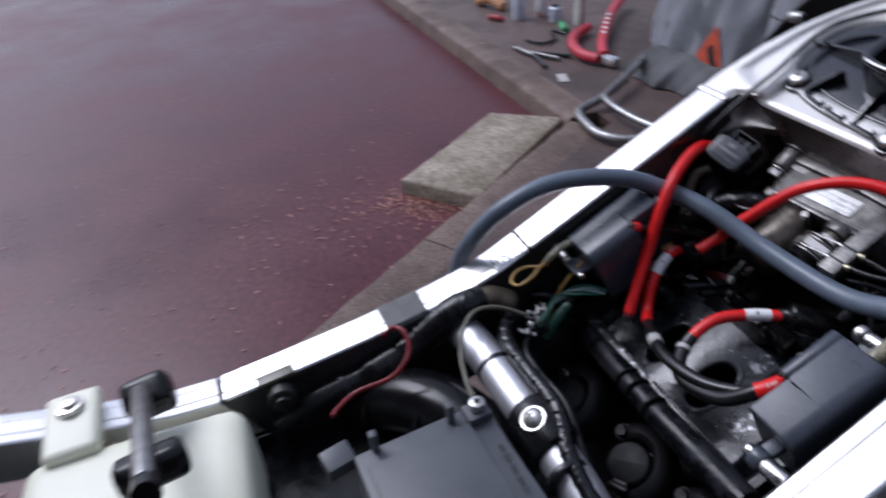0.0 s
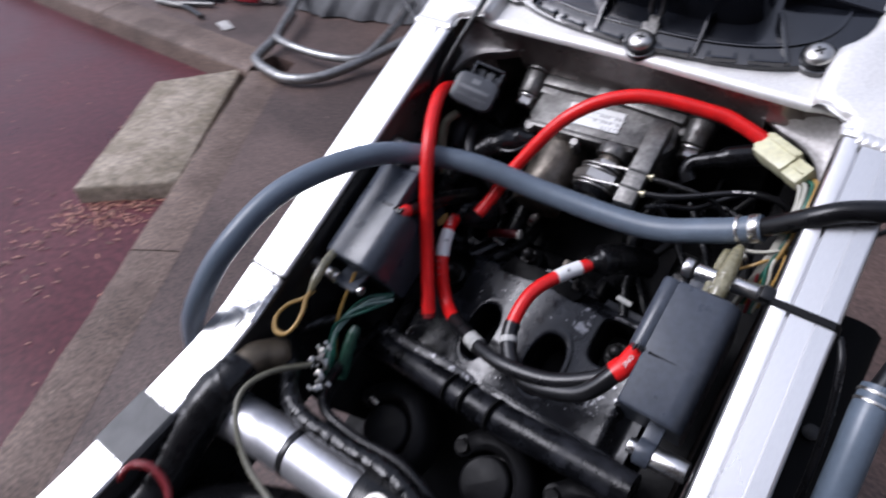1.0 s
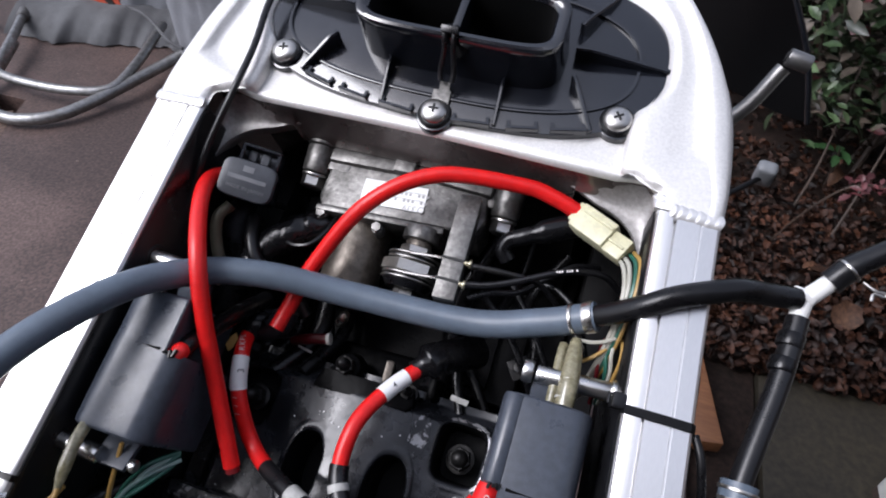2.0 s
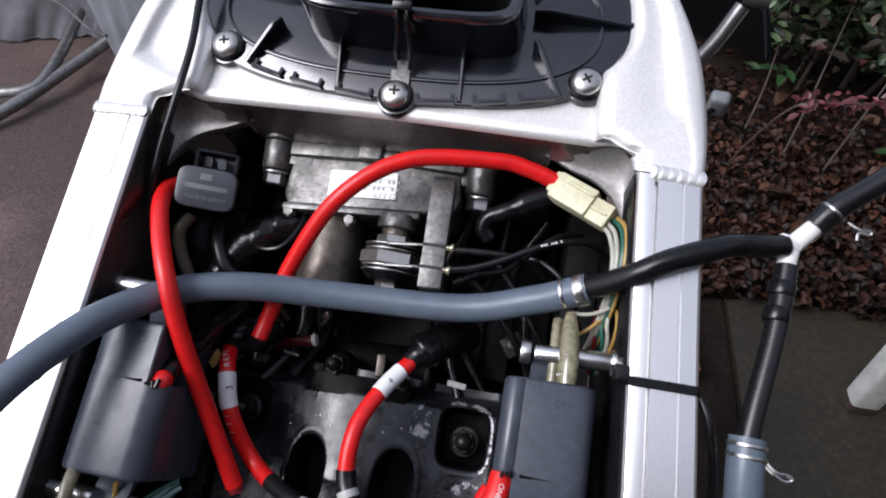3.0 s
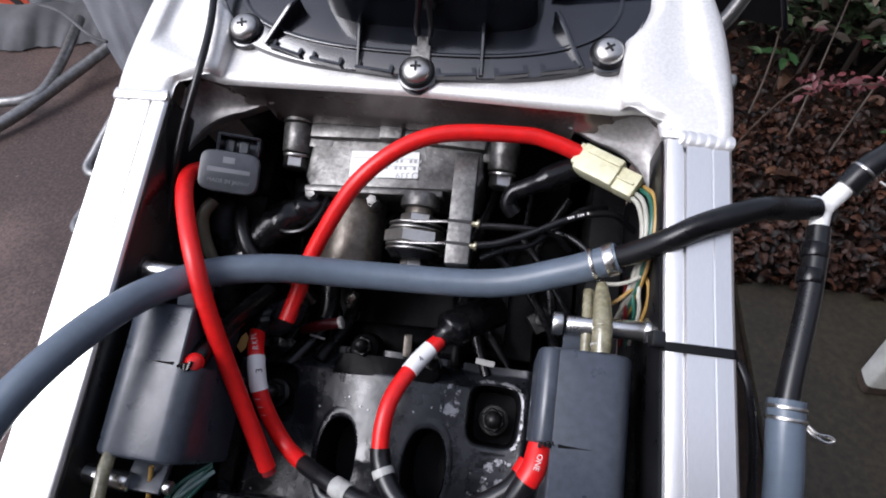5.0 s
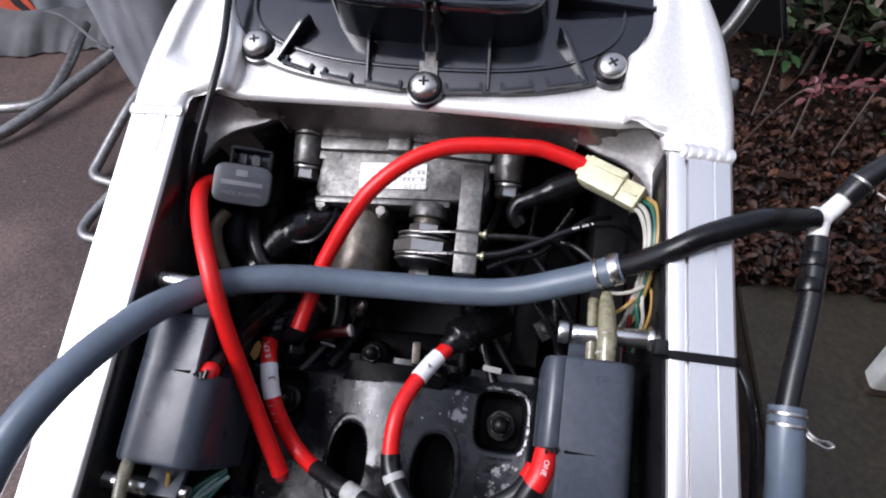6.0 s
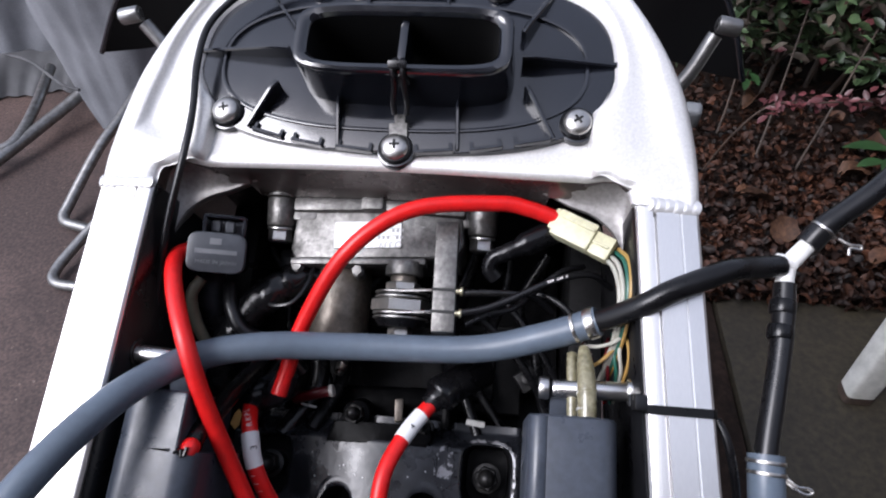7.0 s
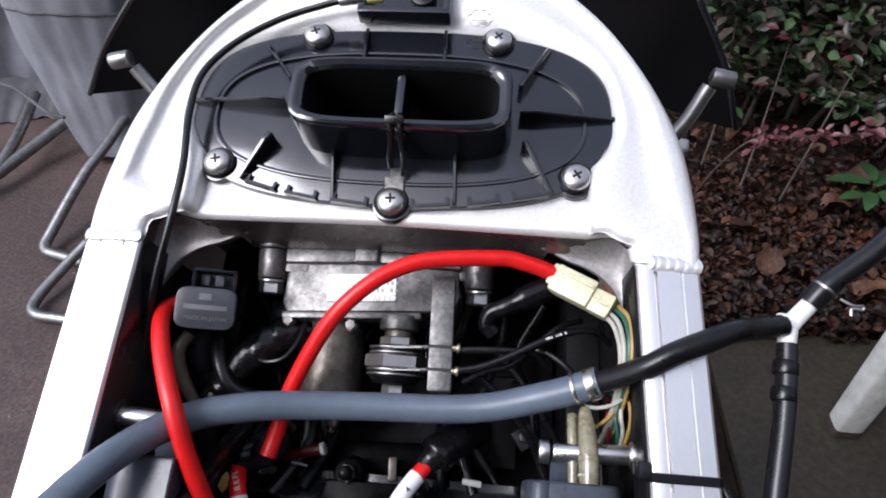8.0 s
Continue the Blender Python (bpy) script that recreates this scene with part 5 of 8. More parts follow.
REDA = [(-0.0945, -0.0525, -0.0240), (-0.0965, -0.0580, -0.0180), (-0.0914, -0.0690, -0.0095), (-0.0830, -0.0840, -0.0030), (-0.0740, -0.1010, -0.0010), (-0.0668, -0.1210, -0.0105), (-0.0560, -0.1496, -0.0310), (-0.0424, -0.1792, -0.0476)]
lead("red_lead", REDA, ((0, 0.998, "sheath", RED, 0.0037, ""), (0.98, 1, "core", W_DKRED, 0.0031, "darker cut core")), "bright red silicone plug lead with a cut end hanging loose")
REDB = [(0.0750, -0.0275, -0.0262), (0.0620, -0.0245, -0.0230), (0.0477, -0.0238, -0.0200), (0.0100, -0.0315, -0.0132), (-0.0170, -0.0517, -0.0158), (-0.0372, -0.0801, -0.0331), (-0.0449, -0.1038, -0.0417), (-0.0474, -0.1140, -0.0430)]
lead("red_lead", REDB, ((0.006, 1, "sheath", RED, 0.0037, ""), (0, 0.03, "core", W_DKRED, 0.0031, "darker cut core")), "bright red silicone plug lead arched over the servo motor")
L1 = [(-0.0623, -0.1193, -0.0495), (-0.0566, -0.1306, -0.0396), (-0.0513, -0.1481, -0.0426), (-0.0392, -0.1672, -0.0527), (-0.0160, -0.1770, -0.0400), (0.0100, -0.1830, -0.0290), (0.0380, -0.1800, -0.0230), (0.0580, -0.1690, -0.0200), (0.0655, -0.1580, -0.0200)]
lead1, LL, made = lead("labelled_lead", L1, ((0, 0.44, "red_sheath", RED, 0.0036, "red printed sheath"), (0.44, 1, "black_sheath", SLEEVE, 0.0038, "shiny black sheath"), (0.135, 0.235, "number_sleeve", LABEL, 0.0039, "white sleeve with a number"), (0.535, 0.565, "ring", PALE_RING, 0.0043, "pale worn sleeve"), (0.95, 1.0, "red_end", RED, 0.0042, "red sleeve end")), "plug lead, red then black, with a white number sleeve")


def lead_words(L, at, text, size, parent, material, lift, roll=0.0, flip=1):
    """Print along a lead, on its upper side."""
    i = int(at * (len(L) - 1))
    p, t = L[i], (L[i + 1] - L[i - 1]).normalized() * flip
    up = Vector((0, -0.45, 1.0))
    up = (up - t * up.dot(t)).normalized()
    up = Matrix.Rotation(radians(roll), 3, t) @ up
    side = up.cross(t)
    m = Matrix((t, side, up)).transposed().to_4x4()
    m.translation = p + up * lift
    words("print", text, size, m, material, parent, thick=0.00004)


for q in (0.252, 0.270, 0.288):
    lead_words(LL, q, "/", 0.0030, lead1, INK_WHITE, 0.0037, flip=-1)
lead_words(LL, 0.185, "3", 0.0042, lead1, INK, 0.0040, roll=42, flip=-1)
for q, letter in ((0.124, "R"), (0.107, "K"), (0.081, "P"), (0.065, "L")):
    lead_words(LL, q, letter, 0.0036, lead1, INK_WHITE, 0.00375, roll=34, flip=-1)
L2 = [(0.0250, -0.1085, -0.0515), (0.0131, -0.1262, -0.0431), (0.0059, -0.1459, -0.0355), (0.0079, -0.1693, -0.0359), (0.0250, -0.1843, -0.0309), (0.0530, -0.1791, -0.0218), (0.0655, -0.1630, -0.0150), (0.0688, -0.1510, -0.0165)]
lead2, LL2, made = lead("labelled_lead", L2, ((0, 0.386, "red_sheath", RED, 0.0036, "red sheath"), (0.386, 1, "black_sheath", SLEEVE, 0.0042, "shiny black sheath"), (0.077, 0.171, "number_sleeve", LABEL, 0.0039, "white number sleeve"), (0.43, 0.459, "ring", PALE_RING, 0.0046, "pale worn sleeve"), (0.855, 1.0, "red_end", RED, 0.0046, "red lettered sleeve end")), "red and black plug lead with number sleeve and cap")
lead_words(LL2, 0.925, "ONE", 0.0029, lead2, INK_WHITE, 0.0047, flip=-1)
lead_words(LL2, 0.124, "4", 0.0036, lead2, INK, 0.0040, flip=-1)
bm = bmesh.new()
tube(bm, spline([(0.0205, -0.1135, -0.0500), (0.0250, -0.1085, -0.0515), (0.0275, -0.1060, -0.0525), (0.0310, -0.1030, -0.0550), (0.0360, -0.0990, -0.0600), (0.044, -0.093, -0.070)], 4),
     [0.0044, 0.0046, 0.0050, 0.0056, 0.0078, 0.0086, 0.0088, 0.0084, 0.0086, 0.0080, 0.0084, 0.0078, 0.0080, 0.0080, 0.0080, 0.0080, 0.0080, 0.0080, 0.0080, 0.0080, 0.0080], 22)
part("plug_cap", bm, RUBBER, lead2, "ribbed black rubber plug cap")
bm = bmesh.new()
tube(bm, spline([(-0.0500, -0.1060, -0.0640), (-0.0565, -0.1115, -0.0560), (-0.0605, -0.1160, -0.0505), (-0.0618, -0.1204, -0.0484)], 4), [0.0074, 0.0078, 0.0080, 0.0074, 0.0080, 0.0082, 0.0082, 0.0080, 0.0074, 0.0066, 0.0056, 0.0046, 0.0042], 22)
tube(bm, spline([(-0.0440, -0.1030, -0.0440), (-0.0490, -0.1110, -0.0480), (-0.0560, -0.1140, -0.0520), (-0.0650, -0.1100, -0.060)], 4), [0.0044, 0.0050, 0.0056, 0.0060] + [0.0062] * 9, 18)
part("plug_cap", bm, PIPE, lead1, "black rubber plug cap")
line_thing("coil_lead", [(-0.0690, -0.1415, -0.0105), (-0.0690, -0.1340, -0.0155), (-0.0675, -0.1250, -0.0250), (-0.0655, -0.1130, -0.0380), (-0.063, -0.100, -0.055)], 0.0042, RUBBER, "short black lead leaving an ignition coil", "plug lead")
bm = bmesh.new()
tube(bm, [(-0.0682, -0.1425, -0.0085), (-0.0680, -0.1418, -0.0080), (-0.0680, -0.1404, -0.0084), (-0.0680, -0.1390, -0.0092), (-0.0681, -0.1380, -0.0100), (-0.0682, -0.1374, -0.0106)], [0.0020, 0.0031, 0.0038, 0.0039, 0.0036, 0.0028], 18)
solo("lead_seal", bm, RED, (-0.0655, -0.138, -0.009), "red rubber seal where the lead enters the coil", "seal")

# ---- engine ----
engine = thing("engine", (0, -0.16, -0.30), "oily black motorcycle engine with chipped paint on its head cover", "engine")
bm = bmesh.new()
# head cover: a crowned plate with the well openings cut as recessed rings
gu, gv = 150, 84
U0, U1, V0, V1 = -0.080, 0.078, -0.200, -0.118
WELLS = ((-0.0205, -0.1690, 0.0092, 0.0175, 0.035), (0.0205, -0.1690, 0.0098, 0.0180, 0.035), (0.0490, -0.1415, 0.0118, 0.0140, 0.034), (-0.0580, -0.1450, 0.011, 0.014, 0.014))


def cover_height(u, v):
    h = -0.0690 - 0.10 * max(0, -0.170 - v) + 0.004 * math.cos(u * 60)
    h -= 0.010 * max(0.0, min(1.0, (v + 0.130) / 0.008)) * 1.0
    if abs(u) > 0.064:
        h -= 0.012 * min(1.0, (abs(u) - 0.064) / 0.008)
    return h


vs = [[bm.verts.new((U0 + (U1 - U0) * i / gu, V0 + (V1 - V0) * j / gv, cover_height(U0 + (U1 - U0) * i / gu, V0 + (V1 - V0) * j / gv))) for j in range(gv + 1)] for i in range(gu + 1)]
for i in range(gu):
    for j in range(gv):
        c = (vs[i][j].co + vs[i + 1][j + 1].co) / 2
        if all((abs(c.x - cu) / ru) ** (2.3 if ru < 0.0105 else 4.0) + (abs(c.y - cv) / rv) ** (2.3 if ru < 0.0105 else 4.0) > 1.14 ** (2.3 if ru < 0.0105 else 4.0) for cu, cv, ru, rv, deep in WELLS):
            bm.faces.new((vs[i][j], vs[i + 1][j], vs[i + 1][j + 1], vs[i][j + 1]))
part("head_cover", bm, ENGINE, engine, "black painted head cover with chipped patches", 50)
for k, (cu, cv, ru, rv, deep) in enumerate(WELLS):
    bm = bmesh.new()
    rings = []
    for g, w in ((1.32, -0.0006), (1.24, 0.00006), (1.14, 0.00008), (1.04, 0.00004), (1.00, -0.0008), (0.98, -0.0024)):
        rings.append([(u, v, cover_height(cu + (u - cu) * 0.8 / g * g, v) + w) for u, v in oval(cu, cv, ru * g, rv * g, 2.3 if k < 2 else 4.0, 48)])
    skin(bm, rings, True, False)
    part("well_rim", bm, ENGINE, engine, sharp=60)
    bm = bmesh.new()
    rings = []
    # wall and floor get a darker black than the rim, as shade in the well
    for g, w in ((0.982, -0.0020), (0.96, -0.008), (0.90, -deep)):
        rings.append([(u, v, cover_height(cu, cv) + w) for u, v in oval(cu, cv, ru * g, rv * g, 2.3 if k < 2 else 4.0, 48)])
    vs = skin(bm, rings, True, False)
    bm.faces.new(vs[-1])
    part("well_lining", bm, GRIMY, engine, "inside of the well, in a darker black for its shade")
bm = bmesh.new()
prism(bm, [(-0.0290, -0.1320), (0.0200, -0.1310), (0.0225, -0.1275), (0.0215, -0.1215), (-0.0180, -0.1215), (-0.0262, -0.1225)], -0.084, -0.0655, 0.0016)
part("cover_step", bm, OILY_SHADED, engine, "oily black step at the cover's front, blackened further for shade", 40)
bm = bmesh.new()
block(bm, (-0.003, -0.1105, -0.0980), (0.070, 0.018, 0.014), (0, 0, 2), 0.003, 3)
part("front_flange", bm, OILY_SHADED, engine)
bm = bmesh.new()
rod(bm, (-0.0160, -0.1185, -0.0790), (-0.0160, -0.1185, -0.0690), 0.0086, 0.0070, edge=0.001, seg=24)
part("bolt_boss", bm, OILY_SHADED, engine)
for u, v, h, lean, m in ((0.0035, -0.1150, 0.020, 8, DULL_BROWN), (0.0290, -0.1160, 0.014, -12, OILY_SHADED)):
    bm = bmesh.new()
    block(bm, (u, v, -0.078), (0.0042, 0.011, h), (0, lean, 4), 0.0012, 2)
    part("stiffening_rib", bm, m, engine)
bm = bmesh.new()
block(bm, (0.0345, -0.1962, -0.0738), (0.079, 0.0066, 0.0120), (0, 0, 0), 0.0016)
part("cover_edge", bm, ENGINE, engine, "black rear edge of the cover")
bm = bmesh.new()
block(bm, (-0.0420, -0.1962, -0.0738), (0.074, 0.0066, 0.0120), (0, 0, 0), 0.0016)
part("cover_edge", bm, ENGINE_WORN, engine, "rear edge of the cover with flaked paint")
for o in (-0.0022, 0.0020):
    bm = bmesh.new()
    rod(bm, (-0.004, -0.1962 + o, -0.0676), (0.072, -0.1962 + o, -0.0676), 0.0011, edge=0.0004, seg=12)
    part("edge_ridge", bm, ENGINE, engine)
rnd = random.Random(21)
bm = bmesh.new()
for k in range(13):
    u = -0.040 + 0.0042 * k + rnd.uniform(-0.001, 0.001)
    block(bm, (u, -0.1965 + rnd.uniform(-0.0022, 0.0022), -0.0690), (rnd.uniform(0.0008, 0.0036), rnd.uniform(0.0003, 0.0008), 0.0006), (0, 0, rnd.uniform(-12, 12)), 0.0002, 1)
part("worn_edge", bm, DULL, engine, "bright worn chips along the edge")
engine.children[-1]["kind"] = "stuff"
for u, v, w, r in ((-0.0160, -0.1185, -0.0680, 0.0048), (0.0490, -0.1430, -0.0875, 0.0060), (-0.0580, -0.1450, -0.0760, 0.0056), (0.018, -0.122, -0.068, 0.0036)):
    bm = bmesh.new()
    rod(bm, (u, v, w - 0.014), (u, v, w - 0.0018), r * 1.15, edge=0.0005)
    rod(bm, (u, v, w - 0.0030), (u, v, w - 0.0016), r * 1.22, edge=0.0004)
    hexagon(bm, (u, v, w - 0.0018), (u, v, w + 0.0050), r)
    tube(bm, [(u, v, w + 0.0046), (u, v, w + 0.0082), (u, v, w + 0.0106), (u, v, w + 0.0116)], [r * 0.75, r * 0.70, r * 0.45, r * 0.1], 16)
    part("cap_nut", bm, DARK_STEEL, engine, "darkened domed nut")
for cu, cv, ru, rv, deep in WELLS[:2]:
    bm = bmesh.new()
    rod(bm, (cu, cv, -0.124), (cu, cv - 0.002, -0.106), 0.0046, edge=0.001)
    part("plug_top", bm, ENGINE_DARK, engine)
# paint flaked off round the nut well and along the cover's front
rnd = random.Random(33)


def flake(bm, u, v, size, stretch=1.0, turn=0.0):
    """One ragged patch of bare metal lying on the cover."""
    n = 11
    ring = []
    for j in range(n):
        a = 2 * math.pi * j / n
        q = size * rnd.uniform(0.45, 1.15)
        x, y = q * stretch * math.cos(a), q * math.sin(a)
        uu, vv = u + x * math.cos(turn) - y * math.sin(turn), v + x * math.sin(turn) + y * math.cos(turn)
        ring.append((uu, vv, cover_height(uu, vv) + 0.0010))
    top = bm.verts.new((u, v, cover_height(u, v) + 0.0011))
    vs_ = [bm.verts.new(p) for p in ring]
    for j in range(n):
        bm.faces.new((vs_[j], vs_[(j + 1) % n], top))


bm = bmesh.new()
for k in range(60):
    u, v = rnd.uniform(-0.06, 0.07), rnd.uniform(-0.19, -0.135)
    if any((abs(u - a) / c) ** 2 + (abs(v - b) / d) ** 2 < 1.9 for a, b, c, d, _ in WELLS):
        continue
    flake(bm, u, v, rnd.uniform(0.0002, 0.0005), rnd.uniform(1, 1.8), rnd.uniform(0, 3))
part("flaked_paint", bm, CHIPPED, engine, "bare metal where paint has flaked off")["kind"] = "stuff"
cu, cv, ru, rv, deep = WELLS[2]
bm = bmesh.new()
rings = []
for k in range(41):
    a = -0.95 + (2.05 + 0.95) * k / 40
    thin = 0.25 + max(0.0, 0.55 + 1.1 * noise.noise((k * 0.62, 2.0, 0.0)))
    ring = []
    for g, h in ((1.07, 0.0002), (1.09, 0.0009), (1.09 + 0.09 * thin, 0.0009), (1.11 + 0.09 * thin, 0.0001)):
        c_, s_ = math.cos(a), math.sin(a)
        u, v = cu + ru * g * math.copysign(abs(c_) ** 0.6, c_), cv + rv * g * math.copysign(abs(s_) ** 0.6, s_)
        ring.append((u, v, cover_height(u, v) + h))
    rings.append(ring)
skin(bm, rings, False, False)
part("worn_well_rim", bm, FLAKED, engine, "paint flaked to bare metal round the nut", 60)
bm = bmesh.new()
n_ = 24
vs = [[bm.verts.new((0.0240 + 0.0100 * i / n_, -0.152 + 0.024 * j / n_, cover_height(0.0240 + 0.0100 * i / n_, -0.152 + 0.024 * j / n_) + (0.0006 if 0 < i < n_ and 0 < j < n_ else -0.0004))) for j in range(n_ + 1)] for i in range(n_ + 1)]
for i in range(n_):
    for j in range(n_):
        q = math.hypot((i - n_ / 2) / (n_ / 2), (j - n_ / 2) / (n_ / 2)) + 0.3 * noise.noise((i * 0.4, j * 0.4, 1.0))
        if q < 0.85:
            bm.faces.new((vs[i][j], vs[i + 1][j], vs[i + 1][j + 1], vs[i][j + 1]))
part("worn_patch", bm, ENGINE_WORN, engine, "patch of flaked paint", 60)
bm = bmesh.new()
vs = [[bm.verts.new((0.036 + 0.030 * i / n_, -0.183 + 0.024 * j / n_, cover_height(0.036 + 0.030 * i / n_, -0.183 + 0.024 * j / n_) + 0.0006)) for j in range(n_ + 1)] for i in range(n_ + 1)]
for i in range(n_):
    for j in range(n_):
        q = math.hypot((i - n_ / 2) / (n_ / 2), (j - n_ / 2) / (n_ / 2)) + 0.4 * noise.noise((i * 0.3, j * 0.3, 5.0))
        if q < 0.8:
            bm.faces.new((vs[i][j], vs[i + 1][j], vs[i + 1][j + 1], vs[i][j + 1]))
part("worn_patch", bm, ENGINE_WORN, engine, "patch of flaked paint", 60)
# block, barrels and the dark mass below
bm = bmesh.new()
block(bm, (0.0, -0.160, -0.150), (0.150, 0.078, 0.060), bevel=0.004)
part("cylinder_head", bm, ENGINE_DARK, engine)
bm = bmesh.new()
block(bm, (0.0, -0.175, -0.235), (0.180, 0.17, 0.13), (8, 0, 0), 0.01)
part("crankcase", bm, ENGINE_DARK, engine)
for k in range(6):
    bm = bmesh.new()
    block(bm, (0.0, -0.085, -0.118 - 0.012 * k), (0.13, 0.05, 0.004), (0, 0, 0), 0.001, 1)
    part("cooling_fin", bm, ENGINE_DARK, engine)
bm = bmesh.new()
block(bm, (0.0, -0.085, -0.155), (0.10, 0.04, 0.09), bevel=0.004)
part("front_barrel", bm, ENGINE_DARK, engine)
bm = bmesh.new()
block(bm, (0, -0.05, -0.135), (0.17, 0.09, 0.02), (-10, 0, 0), 0.004)
part("inner_tray", bm, ENGINE_DARK, engine, "dark tray deep in the bay")
for u in (-0.095, 0.095):
    bm = bmesh.new()
    block(bm, (u, -0.13, -0.13), (0.018, 0.25, 0.10), (0, 0, 0), 0.004)
    part("side_plate", bm, ENGINE_DARK, engine, "dark side plate of the bay")



bm = bmesh.new()
block(bm, (0, -0.215, -0.152), (0.214, 0.42, 0.006), (0, 0, 0), 0.002)
solo("under_tray", bm, ENGINE_DARK, (0, -0.215, -0.155), "dark oily tray under the engine bay", "tray")


def wrapped(name, pts, r, pitch, label, material=TAPE_BLACK):
    """A loom wound with tape: each turn laps over the last in a slanting ridge."""
    L = spline(pts, 24)
    up = (L[1] - L[0]).orthogonal().normalized()
    run = 0.0
    rings = []
    for i, p in enumerate(L):
        t = (L[min(i + 1, len(L) - 1)] - L[max(i - 1, 0)]).normalized()
        up = (up - t * up.dot(t)).normalized()
        q = t.cross(up)
        if i:
            run += (p - L[i - 1]).length
        ring = []
        for k in range(20):
            a = 2 * math.pi * k / 20
            lap = (run / pitch + k / 20 + 0.25 * noise.noise((run * 120, k * 0.4, 0))) % 1.0
            rr = r * (0.93 + 0.10 * lap + 0.07 * noise.noise((run * 260, math.cos(a) * 1.5, math.sin(a) * 1.5)))
            ring.append(p + up * (rr * math.cos(a)) + q * (rr * math.sin(a)))
        rings.append((int(run / (3 * pitch)), ring))
    ob = thing(name, pts[0], label, "wiring loom")
    for turn in range(rings[-1][0] + 1):
        here = [k for k, (n, _) in enumerate(rings) if n == turn]
        stretch = [ring for _, ring in rings[here[0]:here[-1] + 2]]
        if len(stretch) > 1:
            bm = bmesh.new()
            skin(bm, stretch, True, turn in (0, rings[-1][0]))
            part("tape_turn", bm, material, ob, sharp=60)
    return ob


def loom_tape(ob, pts, r, turns):
    """Single turns of tape, slightly askew, round a loom."""
    L = spline(pts, 12)
    rnd_t = random.Random(int(r * 1e5))
    for k in range(turns):
        i = int((k + 0.5 + rnd_t.uniform(-0.3, 0.3)) / turns * (len(L) - 3)) + 1
        d = ((L[i + 1] - L[i - 1]).normalized() + Vector((rnd_t.uniform(-0.3, 0.3), rnd_t.uniform(-0.3, 0.3), 0))).normalized()
        bm = bmesh.new()
        rod(bm, L[i] - d * 0.0016, L[i] + d * 0.0016, r, r * 1.02, 16, 0.0004)
        part("tape_turn", bm, SLEEVE, ob)


# clutter deep in the bay
rnd = random.Random(11)
for k in range(9):
    u0 = -0.085 + 0.020 * k
    pts = [(u0, -0.030 + 0.01 * rnd.random(), -0.085 - 0.02 * rnd.random())]
    for j in range(4):
        p = Vector(pts[-1]) + Vector((rnd.uniform(-0.015, 0.018), -0.022 - 0.006 * rnd.random(), rnd.uniform(-0.010, 0.012)))
        pts.append(tuple(p))
    line_thing("bay_hose", pts, rnd.choice((0.0028, 0.0036, 0.0050, 0.0062)), RUBBER, "black rubber hose deep in the bay", "hose", 12, 6, "deep bay hoses")
wrapped("taped_loom", [(-0.0400, -0.0540, -0.0560), (-0.0520, -0.0580, -0.0500), (-0.0640, -0.0690, -0.0470), (-0.0740, -0.0800, -0.0500), (-0.0830, -0.0960, -0.0560), (-0.088, -0.12, -0.07)], 0.0084, 0.0115, "black tape-wrapped wiring loom below the relay")
line_thing("bay_hose", [(-0.0930, -0.0560, -0.0450), (-0.0900, -0.0700, -0.0480), (-0.0870, -0.0900, -0.0620), (-0.08, -0.11, -0.08)], 0.0075, PIPE, "black rubber hose below the relay", "hose", 16)
line_thing("bay_hose", [(-0.0900, -0.0640, -0.0330), (-0.0935, -0.0720, -0.0330), (-0.0930, -0.0820, -0.0400), (-0.0880, -0.0930, -0.0480), (-0.080, -0.105, -0.06)], 0.0030, W_OLIVE, "dull grey tube bent below the relay", "hose", 12)
line_thing("bay_hose", [(-0.0800, -0.0640, -0.0420), (-0.0760, -0.0760, -0.0400), (-0.0690, -0.0860, -0.0430), (-0.0560, -0.0900, -0.0520), (-0.045, -0.10, -0.066)], 0.0034, SLEEVE, "shiny black tube below the relay", "hose", 12)
line_thing("wire", [(-0.0410, -0.0520, -0.0460), (-0.0420, -0.0620, -0.0420), (-0.0470, -0.0710, -0.0400), (-0.0560, -0.0730, -0.0410), (-0.0640, -0.0690, -0.0440)], 0.0011, SLEEVE, "thin black wire looped over the taped loom", "wire", 8)
line_thing("wire", [(-0.0500, -0.0640, -0.0560), (-0.0540, -0.0645, -0.0540), (-0.0580, -0.0640, -0.0550)], 0.0009, W_DKRED, "short dark red wire by the taped loom", "wire", 8)
bm = bmesh.new()
block(bm, (-0.0530, -0.0530, -0.0680), (0.016, 0.026, 0.030), (0, 0, 6), 0.002)
solo("plug_housing", bm, RUBBER, (-0.053, -0.053, -0.083), "black plug housing beside the servo", "connector")
bm = bmesh.new()
block(bm, (0.0660, -0.0960, -0.0640), (0.0100, 0.0095, 0.0040), (10, 0, 35), 0.0006)
rod(bm, (0.0660, -0.0960, -0.0620), (0.0660, -0.0960, -0.0605), 0.0028, edge=0.0003)
solo("small_bracket", bm, DARK_STEEL, (0.066, -0.096, -0.066), "small dark screw bracket", "bracket")
bm = bmesh.new()
block(bm, (0.0425, -0.1180, -0.0690), (0.0090, 0.0028, 0.0020), (10, 0, -6), 0.0005)
solo("white_tab", bm, PALE_RING, (0.0425, -0.118, -0.071), "small white plastic tab at the head cover", "tab")
bm = bmesh.new()
block(bm, (-0.0410, -0.1160, -0.0720), (0.0080, 0.0012, 0.0010), (0, 10, -8), 0.0004)
